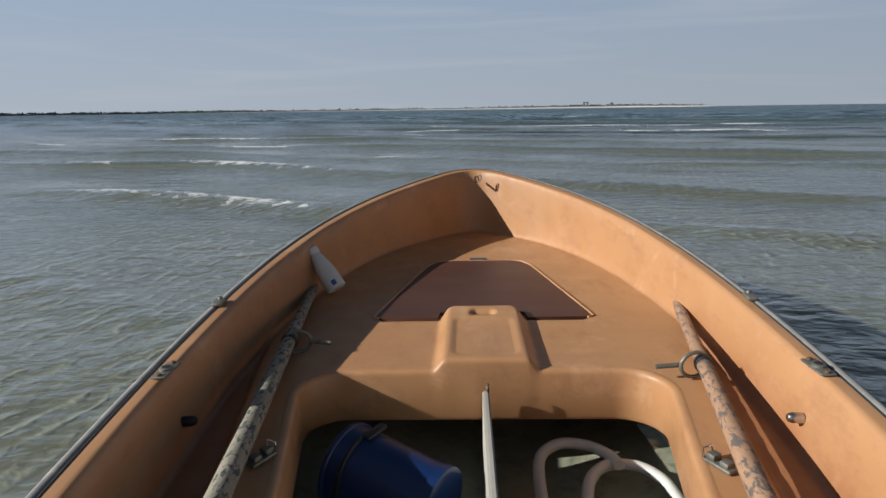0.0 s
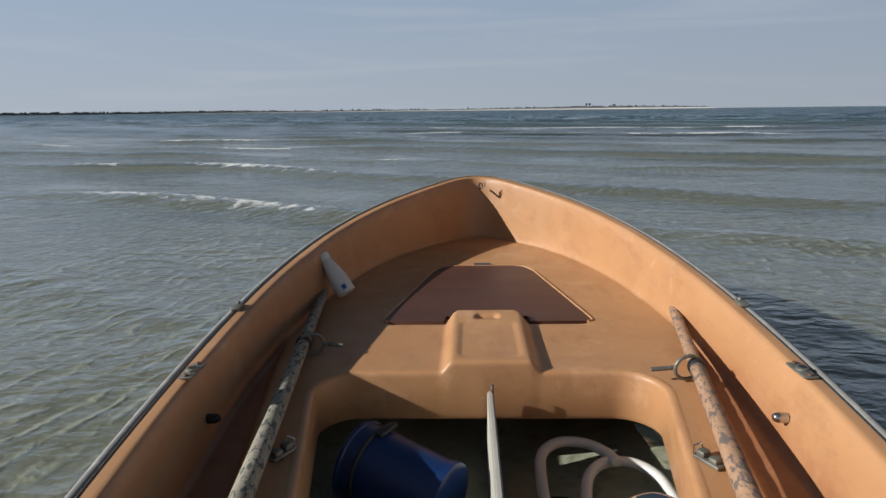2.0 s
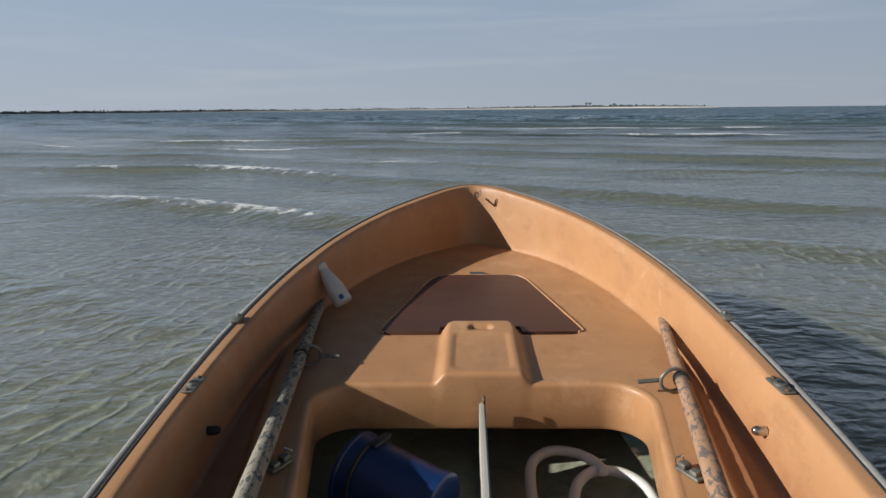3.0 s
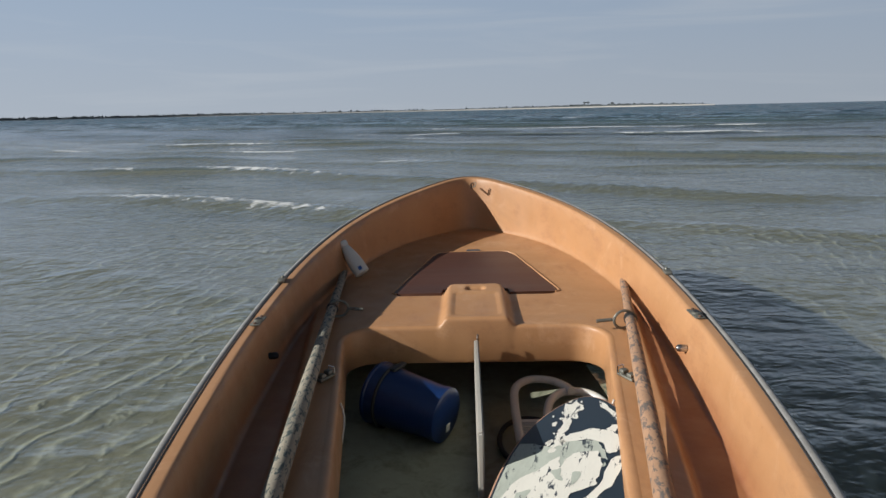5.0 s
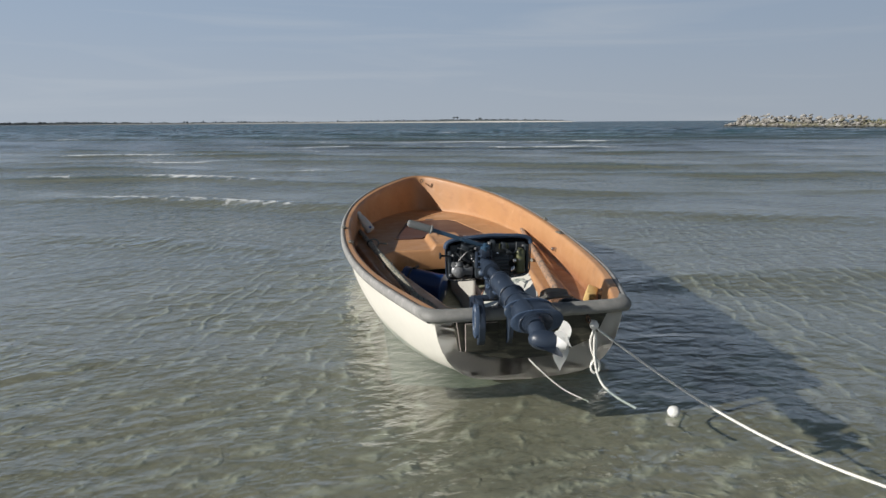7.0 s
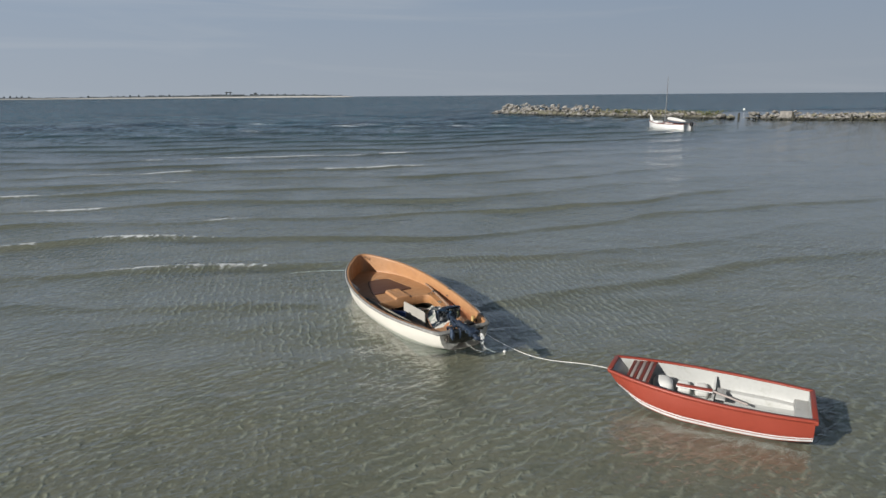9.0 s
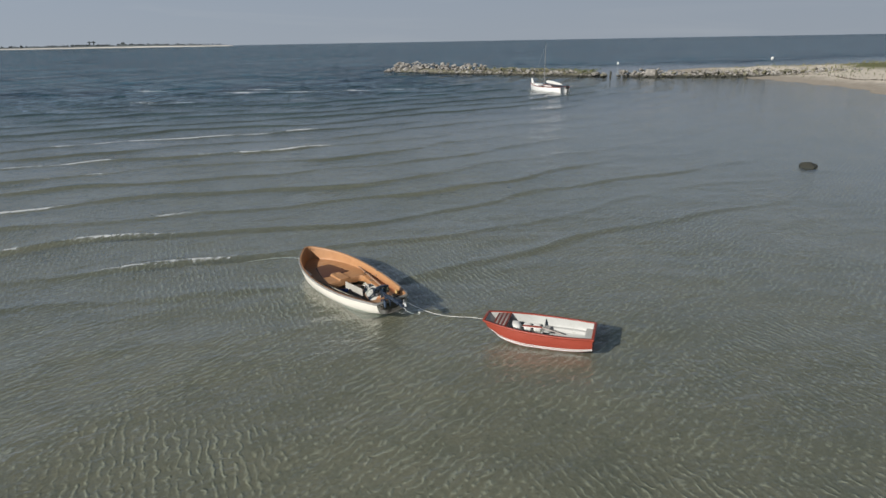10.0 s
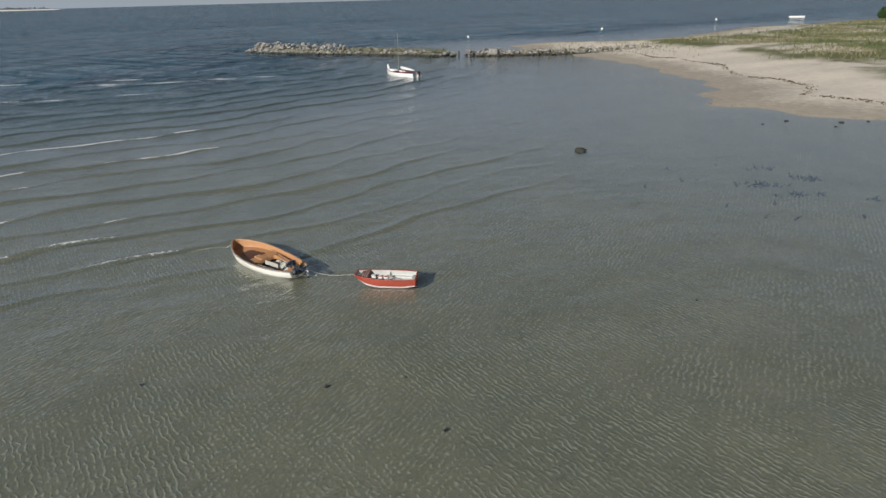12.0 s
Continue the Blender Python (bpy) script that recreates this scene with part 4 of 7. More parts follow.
# outboard motor, tilted up and turned aside, its cowl open underneath
def build_motor():
    mo = thing("outboard_motor", BOAT @ pose(-0.17, -0.03, 0.28), "navy blue outboard motor tilted up on the transom, engine exposed", "motor")
    o = Vector((-0.17, -0.03, 0.28))

    def put(name, bm, mat, parent=mo, label="", smooth=True):
        bmesh.ops.translate(bm, verts=bm.verts, vec=-o)
        return part(name, bm, mat, parent, label, smooth)
    # cowl: a rounded shell open towards the stern
    nx, rows = 56, [(0.155, 1.0, 1.0), (0.164, 1.01, 1.02), (0.187, 1.0, 1.02), (0.220, 0.97, 0.97), (0.250, 0.90, 0.88), (0.272, 0.78, 0.70), (0.283, 0.55, 0.42), (0.287, 0.2, 0.15)]
    c = Vector((-0.145, 0, 0.432))

    def ring(hx, hz, y, yaw=0.09):
        out = []
        for k in range(nx):
            a = 2 * math.pi * k / nx
            ca, sa = math.cos(a), math.sin(a)
            x = math.copysign(abs(ca) ** 0.20, ca) * hx * (1 + 0.05 * sa)
            z = math.copysign(abs(sa) ** 0.27, sa) * hz * (1 + (0.18 * (1 - (x / hx) ** 2) if sa > 0 else 0))
            out.append((c.x + x, y + yaw * x, c.z + z))
        return out
    bm = bmesh.new()
    last = None
    for y, sx, sz in rows:
        r = [bm.verts.new(p) for p in ring(0.165 * sx, 0.074 * sz, y)]
        if last:
            for k in range(nx):
                bm.faces.new((last[k], last[(k + 1) % nx], r[(k + 1) % nx], r[k]))
        last = r
    bm.faces.new(last)
    bmesh.ops.solidify(bm, geom=bm.faces[:], thickness=0.004)
    cowl = put("cowl", bm, "navy", label="navy cowl with white and orange bands")
    # worn rim of the cowl
    bm = bmesh.new()
    pts = [Vector(p) for p in ring(0.168, 0.077, 0.153)]
    tube(bm, pts + [pts[0]], 0.0026, 8, caps=False)
    put("rim", bm, "navy", cowl)
    bm = bmesh.new()
    up = [p for p in pts[:29] if p.z > 0.475]
    tube(bm, up, 0.0080, 8)
    put("rim", bm, "navy_rim", cowl, "worn navy rim with chipped paint")
    # bands and lettering shapes on the cowl's upper side

    def on_top(x, y, lift=0.002):
        y = 0.155 + (y - 0.128) * 0.745
        hz = np.interp(y, [r[0] for r in rows], [r[2] for r in rows]) * 0.074
        hx = np.interp(y, [r[0] for r in rows], [r[1] for r in rows]) * 0.165
        q = min(0.999, abs(x) / hx)
        sa = (1 - q ** (1 / 0.30 * 2)) ** 0.5 if q < 1 else 0
        z = max(0.0, sa) ** 0.36 * hz * (1 + 0.18 * (1 - q * q))
        return (c.x + x, y + 0.09 * x, c.z + z + lift)

    def top_patch(name, x0, x1, y0, y1, mat, skew=0.0, lift=0.002, n=12):
        vs = []
        for j in range(7):
            y = y0 + (y1 - y0) * j / 6
            for i in range(n + 1):
                x = x0 + (x1 - x0) * i / n + skew * j / 6
                vs.append(Vector(on_top(x, y, lift)) - o)
        part(name, mesh_from(name, vs, grid_faces(n + 1, 7)), mat, cowl)
    top_patch("white_band", -0.135, -0.105, 0.175, 0.26, "white_gloss", 0.018)
    top_patch("white_band", -0.105, 0.09, 0.252, 0.262, "white_gloss", 0.0)
    top_patch("light_blue_band", 0.045, 0.07, 0.175, 0.25, "light_blue_band", -0.015)
    top_patch("orange_band", 0.072, 0.090, 0.175, 0.25, "orange_band", -0.015)
    top_patch("white_band", 0.092, 0.106, 0.175, 0.255, "white_gloss", -0.015)
    for i in range(9):
        x = -0.088 + i * 0.0145 + (0.006 if i else 0)
        top_patch("mark", x, x + 0.0095, 0.205, 0.226, "white_gloss", 0.003, 0.0035, 3)
        if i not in (0, 4):
            top_patch("mark", x + 0.003, x + 0.0105, 0.212, 0.219, "navy", 0.001, 0.0048, 2)
    # engine seen from below
    eng = bmesh.new()
    box(eng, (-0.145, 0.20, 0.43), (0.30, 0.08, 0.125), 0.01)
    block = put("engine_block", eng, "engine_black", label="greasy black engine block")
    B = lambda name, mat, fn, label="": (lambda bm: (fn(bm), put(name, bm, mat, block, label)))(bmesh.new())
    B("flywheel", "engine_dark", lambda bm: lathe(bm, (-0.215, 0.172, 0.468), (-0.215, 0.150, 0.468), [(0, 0.05), (0.3, 0.052), (0.7, 0.052), (1, 0.046)], 28))
    B("flywheel_ring", "engine_grey", lambda bm: tube(bm, [(-0.215 + 0.04 * math.cos(a), 0.147, 0.468 + 0.04 * math.sin(a)) for a in np.linspace(0, 2 * math.pi, 25)], 0.004, 6))
    B("carburettor", "engine_grey", lambda bm: (lathe(bm, (-0.268, 0.15, 0.398), (-0.268, 0.092, 0.398), [(0, 0.026), (0.5, 0.028), (0.6, 0.022), (0.9, 0.02), (1, 0.012)], 16),
                                                lathe(bm, (-0.268, 0.12, 0.39), (-0.268, 0.12, 0.435), [(0, 0.012), (0.6, 0.012), (0.7, 0.018), (1, 0.016)], 12),
                                                box(bm, (-0.235, 0.12, 0.40), (0.04, 0.03, 0.03), 0.004), box(bm, (-0.285, 0.125, 0.425), (0.02, 0.025, 0.02), 0.003)), "grey cast carburettor")
    B("cylinder_head", "engine_dark", lambda bm: box(bm, (-0.115, 0.125, 0.415), (0.07, 0.055, 0.085), 0.006))
    for i in range(6):
        B("cooling_fin", "engine_dark", lambda bm: box(bm, (-0.115, 0.094, 0.38 + i * 0.014), (0.064, 0.012, 0.006), 0.001))
    B("crankcase", "engine_dark", lambda bm: (box(bm, (-0.185, 0.13, 0.42), (0.05, 0.06, 0.10), 0.008), box(bm, (-0.185, 0.098, 0.45), (0.03, 0.015, 0.04), 0.004),
                                              box(bm, (-0.185, 0.10, 0.395), (0.028, 0.02, 0.03), 0.004)))
    B("fuel_tank", "tank", lambda bm: box(bm, (-0.028, 0.135, 0.425), (0.034, 0.045, 0.095), 0.012, seg=3), "olive translucent fuel tank")
    B("fuel_tank_neck", "tank", lambda bm: box(bm, (-0.085, 0.15, 0.478), (0.035, 0.03, 0.022), 0.006))
    B("spark_plug", "chrome", lambda bm: lathe(bm, (-0.062, 0.09, 0.412), (-0.076, 0.085, 0.400), [(0, 0.006), (0.3, 0.006), (0.32, 0.0095), (0.7, 0.0095), (0.72, 0.006), (1, 0.005)], 10), "chrome spark plug")
    B("spark_plug", "chrome", lambda bm: lathe(bm, (-0.055, 0.10, 0.437), (-0.066, 0.094, 0.430), [(0, 0.005), (0.4, 0.008), (0.8, 0.008), (1, 0.004)], 10), "chrome spark plug")
    B("hose", "black", lambda bm: tube(bm, smooth_path([(-0.195, 0.11, 0.50), (-0.17, 0.10, 0.472), (-0.12, 0.10, 0.452), (-0.075, 0.11, 0.448)], 8), 0.0065, 8))
    B("hose_end", "chrome", lambda bm: lathe(bm, (-0.20, 0.112, 0.506), (-0.178, 0.104, 0.480), [(0, 0.005), (0.5, 0.006), (1, 0.006)], 8))
    for i, p in enumerate([[(-0.27, 0.11, 0.44), (-0.235, 0.10, 0.475), (-0.20, 0.11, 0.46)], [(-0.28, 0.12, 0.47), (-0.25, 0.105, 0.445), (-0.225, 0.11, 0.43)],
                           [(-0.10, 0.105, 0.485), (-0.07, 0.095, 0.465), (-0.05, 0.11, 0.47), (-0.045, 0.12, 0.50)], [(-0.14, 0.11, 0.38), (-0.09, 0.095, 0.375), (-0.06, 0.11, 0.39)]]):
        B("wire", "engine_black", lambda bm: tube(bm, smooth_path(p, 6), 0.0032, 6))
    for x, z, s in ((-0.30, 0.385, 0.006), (-0.25, 0.37, 0.007), (-0.225, 0.385, 0.005), (-0.155, 0.368, 0.006), (-0.098, 0.372, 0.006), (-0.05, 0.375, 0.005), (-0.02, 0.485, 0.005),
                    (-0.29, 0.46, 0.005), (-0.15, 0.50, 0.006), (-0.235, 0.42, 0.006)):
        B("bolt", "engine_grey", lambda bm: lathe(bm, (x, 0.128, z), (x, 0.11, z), [(0, s), (0.8, s), (1, s * 0.7)], 6))
    for p, q in (((-0.30, 0.135, 0.425), (0.012, 0.03, 0.10)), ((-0.135, 0.13, 0.485), (0.014, 0.03, 0.05)), ((0.0, 0.14, 0.43), (0.01, 0.03, 0.11))):
        B("bracket", "engine_dark", lambda bm: box(bm, p, q, 0.003))
    rng = random.Random(11)
    for i in range(16):
        x, z = rng.uniform(-0.29, -0.03), rng.uniform(0.372, 0.50)
        p0 = Vector((x, 0.125, z))
        p1 = p0 + Vector((rng.uniform(-0.05, 0.05), -rng.uniform(0.005, 0.025), rng.uniform(-0.04, 0.04)))
        p1.z = min(max(p1.z, 0.37), 0.505)
        p2 = p1 + Vector((rng.uniform(-0.04, 0.04), 0.02, rng.uniform(-0.03, 0.03)))
        p1.x, p2.x = min(max(p1.x, -0.285), -0.015), min(max(p2.x, -0.285), -0.015)
        p2.z = min(max(p2.z, 0.37), 0.505)
        B("wire", rng.choice(("engine_grey", "engine_black", "engine_dark")), lambda bm: tube(bm, smooth_path([p0, p1, p2], 6), rng.uniform(0.0012, 0.0028), 6))
    for i in range(26):
        x, z, s = rng.uniform(-0.295, -0.01), rng.uniform(0.368, 0.505), rng.uniform(0.0025, 0.006)
        y = rng.uniform(0.10, 0.125)
        B("bolt", rng.choice(("engine_grey", "engine_grey", "chrome")), lambda bm: lathe(bm, (x, 0.14, z), (x + rng.uniform(-0.004, 0.004), y, z), [(0, s * 0.6), (0.7, s * 0.6), (0.72, s), (0.95, s), (1, s * 0.7)], 7))
    for i in range(14):
        x, z = rng.uniform(-0.29, -0.06), rng.uniform(0.375, 0.50)
        B("bracket", "engine_dark", lambda bm: box(bm, (x, 0.125, z), (rng.uniform(0.008, 0.03), rng.uniform(0.01, 0.035), rng.uniform(0.006, 0.025)), 0.002, Euler((0, rng.uniform(-0.6, 0.6), 0)).to_matrix()))
    B("choke_knob", "black", lambda bm: (tube(bm, [(-0.30, 0.12, 0.458), (-0.335, 0.112, 0.462)], 0.004, 8), box(bm, (-0.338, 0.112, 0.462), (0.008, 0.014, 0.022), 0.003)))
    # steering arm and tiller
    bm = bmesh.new()
    box(bm, (-0.183, 0.10, 0.452), (0.040, 0.07, 0.076), 0.006)
    box(bm, (-0.183, 0.062, 0.478), (0.034, 0.05, 0.032), 0.005)
    arm = put("steering_arm", bm, "navy")
    for sx in (-0.026, 0.026):
        bm = bmesh.new()
        box(bm, (-0.183 + sx, 0.072, 0.45), (0.008, 0.03, 0.06), 0.002)
        put("cheek", bm, "navy", arm)
    for dz in (-0.02, 0.0, 0.02):
        bm = bmesh.new()
        box(bm, (-0.183, 0.062, 0.445 + dz), (0.05, 0.012, 0.007), 0.002)
        put("rib", bm, "navy_rim", arm)
    bm = bmesh.new()
    a, b = Vector((-0.165, 0.054, 0.496)), Vector((-0.377, 0.042, 0.573))
    rot = turn_to(a, b)
    box(bm, (a + b) / 2, (0.0165, (b - a).length, 0.014), 0.003, rot)
    lathe(bm, (-0.181, 0.054, 0.486), (-0.184, 0.05, 0.508), [(0, 0.017), (0.9, 0.017), (1, 0.014)], 20)
    tiller = put("tiller", bm, "tiller_blue", label="chipped blue tiller bar")
    bm = bmesh.new()
    lathe(bm, (-0.184, 0.05, 0.507), (-0.185, 0.049, 0.513), [(0, 0.011), (0.8, 0.011), (1, 0.009)], 6)
    put("bolt", bm, "tiller_blue", tiller)
    bm = bmesh.new()
    g0, g1 = b, Vector((-0.462, 0.040, 0.602))
    lathe(bm, g0, g1, [(0, 0.0155), (0.05, 0.016), (0.08, 0.0122), (0.95, 0.0116), (1.0, 0.009)], 24)
    grip = put("grip", bm, "grip", tiller, "grey ribbed rubber grip")
    bm = bmesh.new()
    u, w = frame_at(g1 - g0)
    for k in range(14):
        q = (math.cos(2 * math.pi * k / 14) * u + math.sin(2 * math.pi * k / 14) * w) * 0.0118
        tube(bm, [g0.lerp(g1, 0.1) + q * 1.04, g0.lerp(g1, 0.94) + q], 0.0016, 5)
    bmesh.ops.translate(bm, verts=bm.verts, vec=-o)
    me = bpy.data.meshes.new("ribs")
    bm.to_mesh(me)
    bm.free()
    me.materials.append(M["grip"])
    new("ribs", me).parent = mo
    # leg
    top, end = Vector((-0.183, 0.085, 0.445)), Vector((-0.164, -0.50, 0.375))
    ld = (end - top).normalized()
    lx = Vector((1, 0, 0)) - ld * ld.x
    lx.normalize()
    lz = lx.cross(ld).normalized()
    bm = bmesh.new()
    lathe(bm, top, end, [(0.0, 0.019), (0.13, 0.020), (0.14, 0.029), (0.155, 0.031), (0.215, 0.031), (0.22, 0.0178), (0.362, 0.0178), (0.366, 0.033), (0.374, 0.036), (0.385, 0.036), (0.39, 0.033), (0.42, 0.036), (0.43, 0.0335),
                         (0.60, 0.0345), (0.605, 0.038), (0.62, 0.038), (0.63, 0.034), (0.74, 0.036), (0.90, 0.034), (0.950, 0.033), (0.958, 0.026), (0.961, 0.032), (0.968, 0.032), (0.971, 0.026), (0.975, 0.031), (0.981, 0.031), (0.984, 0.025), (0.988, 0.029), (0.993, 0.029), (0.996, 0.025), (1.0, 0.025)], 32)
    leg = put("leg", bm, "navy", label="navy drive leg")

    def plate(t, rx, rz, off, thick, mat="navy"):
        bm = bmesh.new()
        p = top.lerp(end, t) + lx * off
        rim = [(rx * math.copysign(abs(math.cos(k)) ** 0.85, math.cos(k)), rz * math.copysign(abs(math.sin(k)) ** 0.85, math.sin(k))) for k in np.linspace(0, 2 * math.pi, 41)[:-1]]
        rings = [[bm.verts.new(p + lx * x * q + lz * z * q + ld * d) for x, z in rim] for q, d in ((0.97, -thick / 2), (1, -thick / 4), (1, thick / 4), (0.97, thick / 2))]
        for u, w in zip(rings, rings[1:]):
            for k in range(len(rim)):
                bm.faces.new((u[k], u[(k + 1) % len(rim)], w[(k + 1) % len(rim)], w[k]))
        bm.faces.new(rings[0][::-1])
        bm.faces.new(rings[-1])
        put("flange", bm, mat, leg)
    plate(0.615, 0.042, 0.042, 0.0, 0.006)
    plate(0.705, 0.044, 0.036, 0.004, 0.005)
    # the lighter blue here paints in the highlights on the flanges' edges
    plate(0.790, 0.076, 0.036, 0.020, 0.006, "navy_rim")
    plate(0.935, 0.080, 0.037, 0.018, 0.006, "navy_rim")
    plate(0.952, 0.052, 0.032, 0.010, 0.010)
    # exhaust housing behind the leg, lofted between the flanges
    bm = bmesh.new()
    loft = []
    for t, rx, rz, off in ((0.655, 0.040, 0.036, 0.002), (0.665, 0.042, 0.036, 0.003), (0.78, 0.060, 0.036, 0.016), (0.80, 0.074, 0.034, 0.026), (0.86, 0.076, 0.034, 0.028), (0.93, 0.080, 0.036, 0.024), (0.945, 0.055, 0.034, 0.008), (0.962, 0.034, 0.030, 0.0)):
        rx, rz = rx * 0.84, rz * 0.86
        p = top.lerp(end, t) + lx * off
        q = 0.75 if t < 0.935 else 0.9
        loft.append([bm.verts.new(p + lx * rx * math.copysign(abs(math.cos(k)) ** q, math.cos(k)) + lz * rz * math.copysign(abs(math.sin(k)) ** q, math.sin(k))) for k in np.linspace(0, 2 * math.pi, 29)[:-1]])
    for u, w in zip(loft, loft[1:]):
        for k in range(28):
            bm.faces.new((u[k], u[(k + 1) % 28], w[(k + 1) % 28], w[k]))
    bm.faces.new(loft[0][::-1])
    bm.faces.new(loft[-1])
    put("exhaust_housing", bm, "navy", leg)
    # bolted lugs on the swivel and on the collar
    for t, r, angs in ((0.185, 0.034, (0.35, 2.8, 1.2, 1.95)), (0.375, 0.041, (0.5, 2.64)), (0.40, 0.038, (1.15, 2.0)), (0.615, 0.036, (0.9, 2.2))):
        for k in angs:
            p = top.lerp(end, t) + (lx * math.cos(k) + lz * math.sin(k)) * r
            bm = bmesh.new()
            lathe(bm, p - ld * 0.012, p + ld * 0.010, [(0, 0.009), (0.7, 0.009), (0.72, 0.0065), (1, 0.0055)], 10)
            put("leg_bolt", bm, "navy_rim", leg)
    # gear case with skeg and propeller; the shaft lies across the boat
    bm = bmesh.new()
    g = Vector((-0.163, -0.545, 0.354))
    lathe(bm, g + Vector((-0.034, 0.006, 0.004)), g + Vector((0.038, -0.010, -0.006)), [(0, 0.004), (0.05, 0.013), (0.16, 0.0215), (0.34, 0.027), (0.6, 0.0285), (0.85, 0.027), (1, 0.0245)], 28)
    lathe(bm, end, g, [(0, 0.0245), (0.5, 0.025), (1, 0.026)], 24)
    put("gear_case", bm, "navy", leg)
    bm = bmesh.new()
    sk = [g + Vector(v) for v in ((-0.022, -0.020, -0.010), (0.036, -0.024, -0.010), (0.041, -0.066, -0.022), (0.036, -0.078, -0.026), (0.026, -0.070, -0.024))]
    f = bm.faces.new([bm.verts.new(p) for p in sk])
    bmesh.ops.solidify(bm, geom=[f], thickness=0.007)
    put("skeg", bm, "navy", leg)
    hub0, hub1 = g + Vector((0.037, -0.010, -0.006)), g + Vector((0.074, -0.020, -0.010))
    bm = bmesh.new()
    lathe(bm, hub0, hub1, [(0, 0.022), (0.1, 0.024), (0.8, 0.020), (1, 0.010)], 20)
    prop = put("propeller", bm, "white_gloss", label="white painted three-blade propeller")
    ax = (hub1 - hub0).normalized()
    u = Vector((0, 0.6, 0.8)) - ax * ax.dot(Vector((0, 0.6, 0.8)))
    u.normalize()
    w = ax.cross(u)
    for k in range(3):
        a = -0.52 + k * 2 * math.pi / 3
        rad = math.cos(a) * u + math.sin(a) * w
        tg = ax.cross(rad)
        vs = []
        for i in range(10):
            q = i / 9
            r = 0.016 + 0.066 * q
            width = 0.029 * math.sin(math.pi * (0.22 + 0.74 * q)) ** 0.8 + 0.002
            tw = radians(62 - 34 * q)
            for j in range(7):
                sj = (j / 6 - 0.5) * 2 * width
                vs.append(hub0.lerp(hub1, 0.5) + rad * (r - 0.008 * (sj / width) ** 2) + (tg * math.cos(tw) + ax * math.sin(tw)) * (sj + 0.010 * q * q) - o)
        bm = bmesh.new()
        vv = [bm.verts.new(p) for p in vs]
        for f in grid_faces(7, 10):
            bm.faces.new([vv[q] for q in f])
        bmesh.ops.solidify(bm, geom=bm.faces[:], thickness=0.0035)
        part("blade", bm, "white_gloss", prop)
    # clamp brackets over the transom
    for x, wd in ((-0.230, 0.024), (-0.128, 0.018)):
        bm = bmesh.new()
        pts = [(-0.055, 0.340), (-0.085, 0.336), (-0.112, 0.30), (-0.118, 0.25), (-0.108, 0.20), (-0.09, 0.178), (-0.076, 0.182), (-0.076, 0.302), (-0.02, 0.308), (0.035, 0.308), (0.035, 0.20), (0.050, 0.20), (0.050, 0.318), (0.03, 0.328), (-0.03, 0.338)]
        f = bm.faces.new([bm.verts.new((x - wd / 2, y, z)) for y, z in pts])
        r = bmesh.ops.extrude_face_region(bm, geom=[f])
        for e in r["geom"]:
            if isinstance(e, bmesh.types.BMVert):
                e.co.x += wd
        bmesh.ops.bevel(bm, geom=bm.edges[:], offset=0.002, segments=1, affect="EDGES")
        put("clamp_bracket", bm, "navy", label="navy clamp bracket")
        bm = bmesh.new()
        lathe(bm, (x, 0.03, 0.215), (x, 0.085, 0.215), [(0, 0.008), (1, 0.008)], 12)
        lathe(bm, (x, 0.014, 0.215), (x, 0.036, 0.215), [(0, 0.018), (1, 0.018)], 16)
        tube(bm, [(x - 0.03, 0.083, 0.217), (x + 0.03, 0.083, 0.217)], 0.0045, 8)
        put("clamp_screw", bm, "galv")
    bm = bmesh.new()
    tube(bm, [(-0.246, -0.04, 0.335), (-0.115, -0.04, 0.335)], 0.012, 14)
    box(bm, (-0.183, -0.05, 0.372), (0.034, 0.085, 0.06), 0.010)
    box(bm, (-0.115, -0.008, 0.320), (0.024, 0.046, 0.036), 0.005)
    tube(bm, smooth_path([(-0.115, 0.016, 0.338), (-0.085, 0.020, 0.338), (-0.068, 0.012, 0.338), (-0.085, 0.004, 0.338), (-0.115, 0.002, 0.338)], 6), 0.0042, 8)
    put("tilt_tube", bm, "navy")
    bm = bmesh.new()
    tube(bm, smooth_path([(-0.128, 0.085, 0.215), (-0.108, 0.142, 0.221), (-0.084, 0.166, 0.226), (-0.094, 0.172, 0.225), (-0.122, 0.150, 0.220), (-0.132, 0.10, 0.215)], 6), 0.0048, 8)
    put("clamp_handle", bm, "galv", label="folded metal clamp handle")
    bm = bmesh.new()
    oval = [[bm.verts.new((x, -0.090 + k * 0.026 * math.cos(a), 0.268 + k * 0.062 * math.copysign(abs(math.sin(a)) ** 0.7, math.sin(a)))) for a in np.linspace(0, 2 * math.pi, 33)[:-1]]
            for x, k in ((-0.240, 1.0), (-0.252, 1.0), (-0.256, 0.9), (-0.256, 0.62), (-0.252, 0.56))]
    for u, w in zip(oval, oval[1:]):
        for k in range(32):
            bm.faces.new((u[k], u[(k + 1) % 32], w[(k + 1) % 32], w[k]))
    bm.faces.new(oval[0][::-1])
    bm.faces.new(oval[-1])
    put("clamp_plate", bm, "navy_rim", label="tall oval navy clamp plate")
    return mo


build_motor()


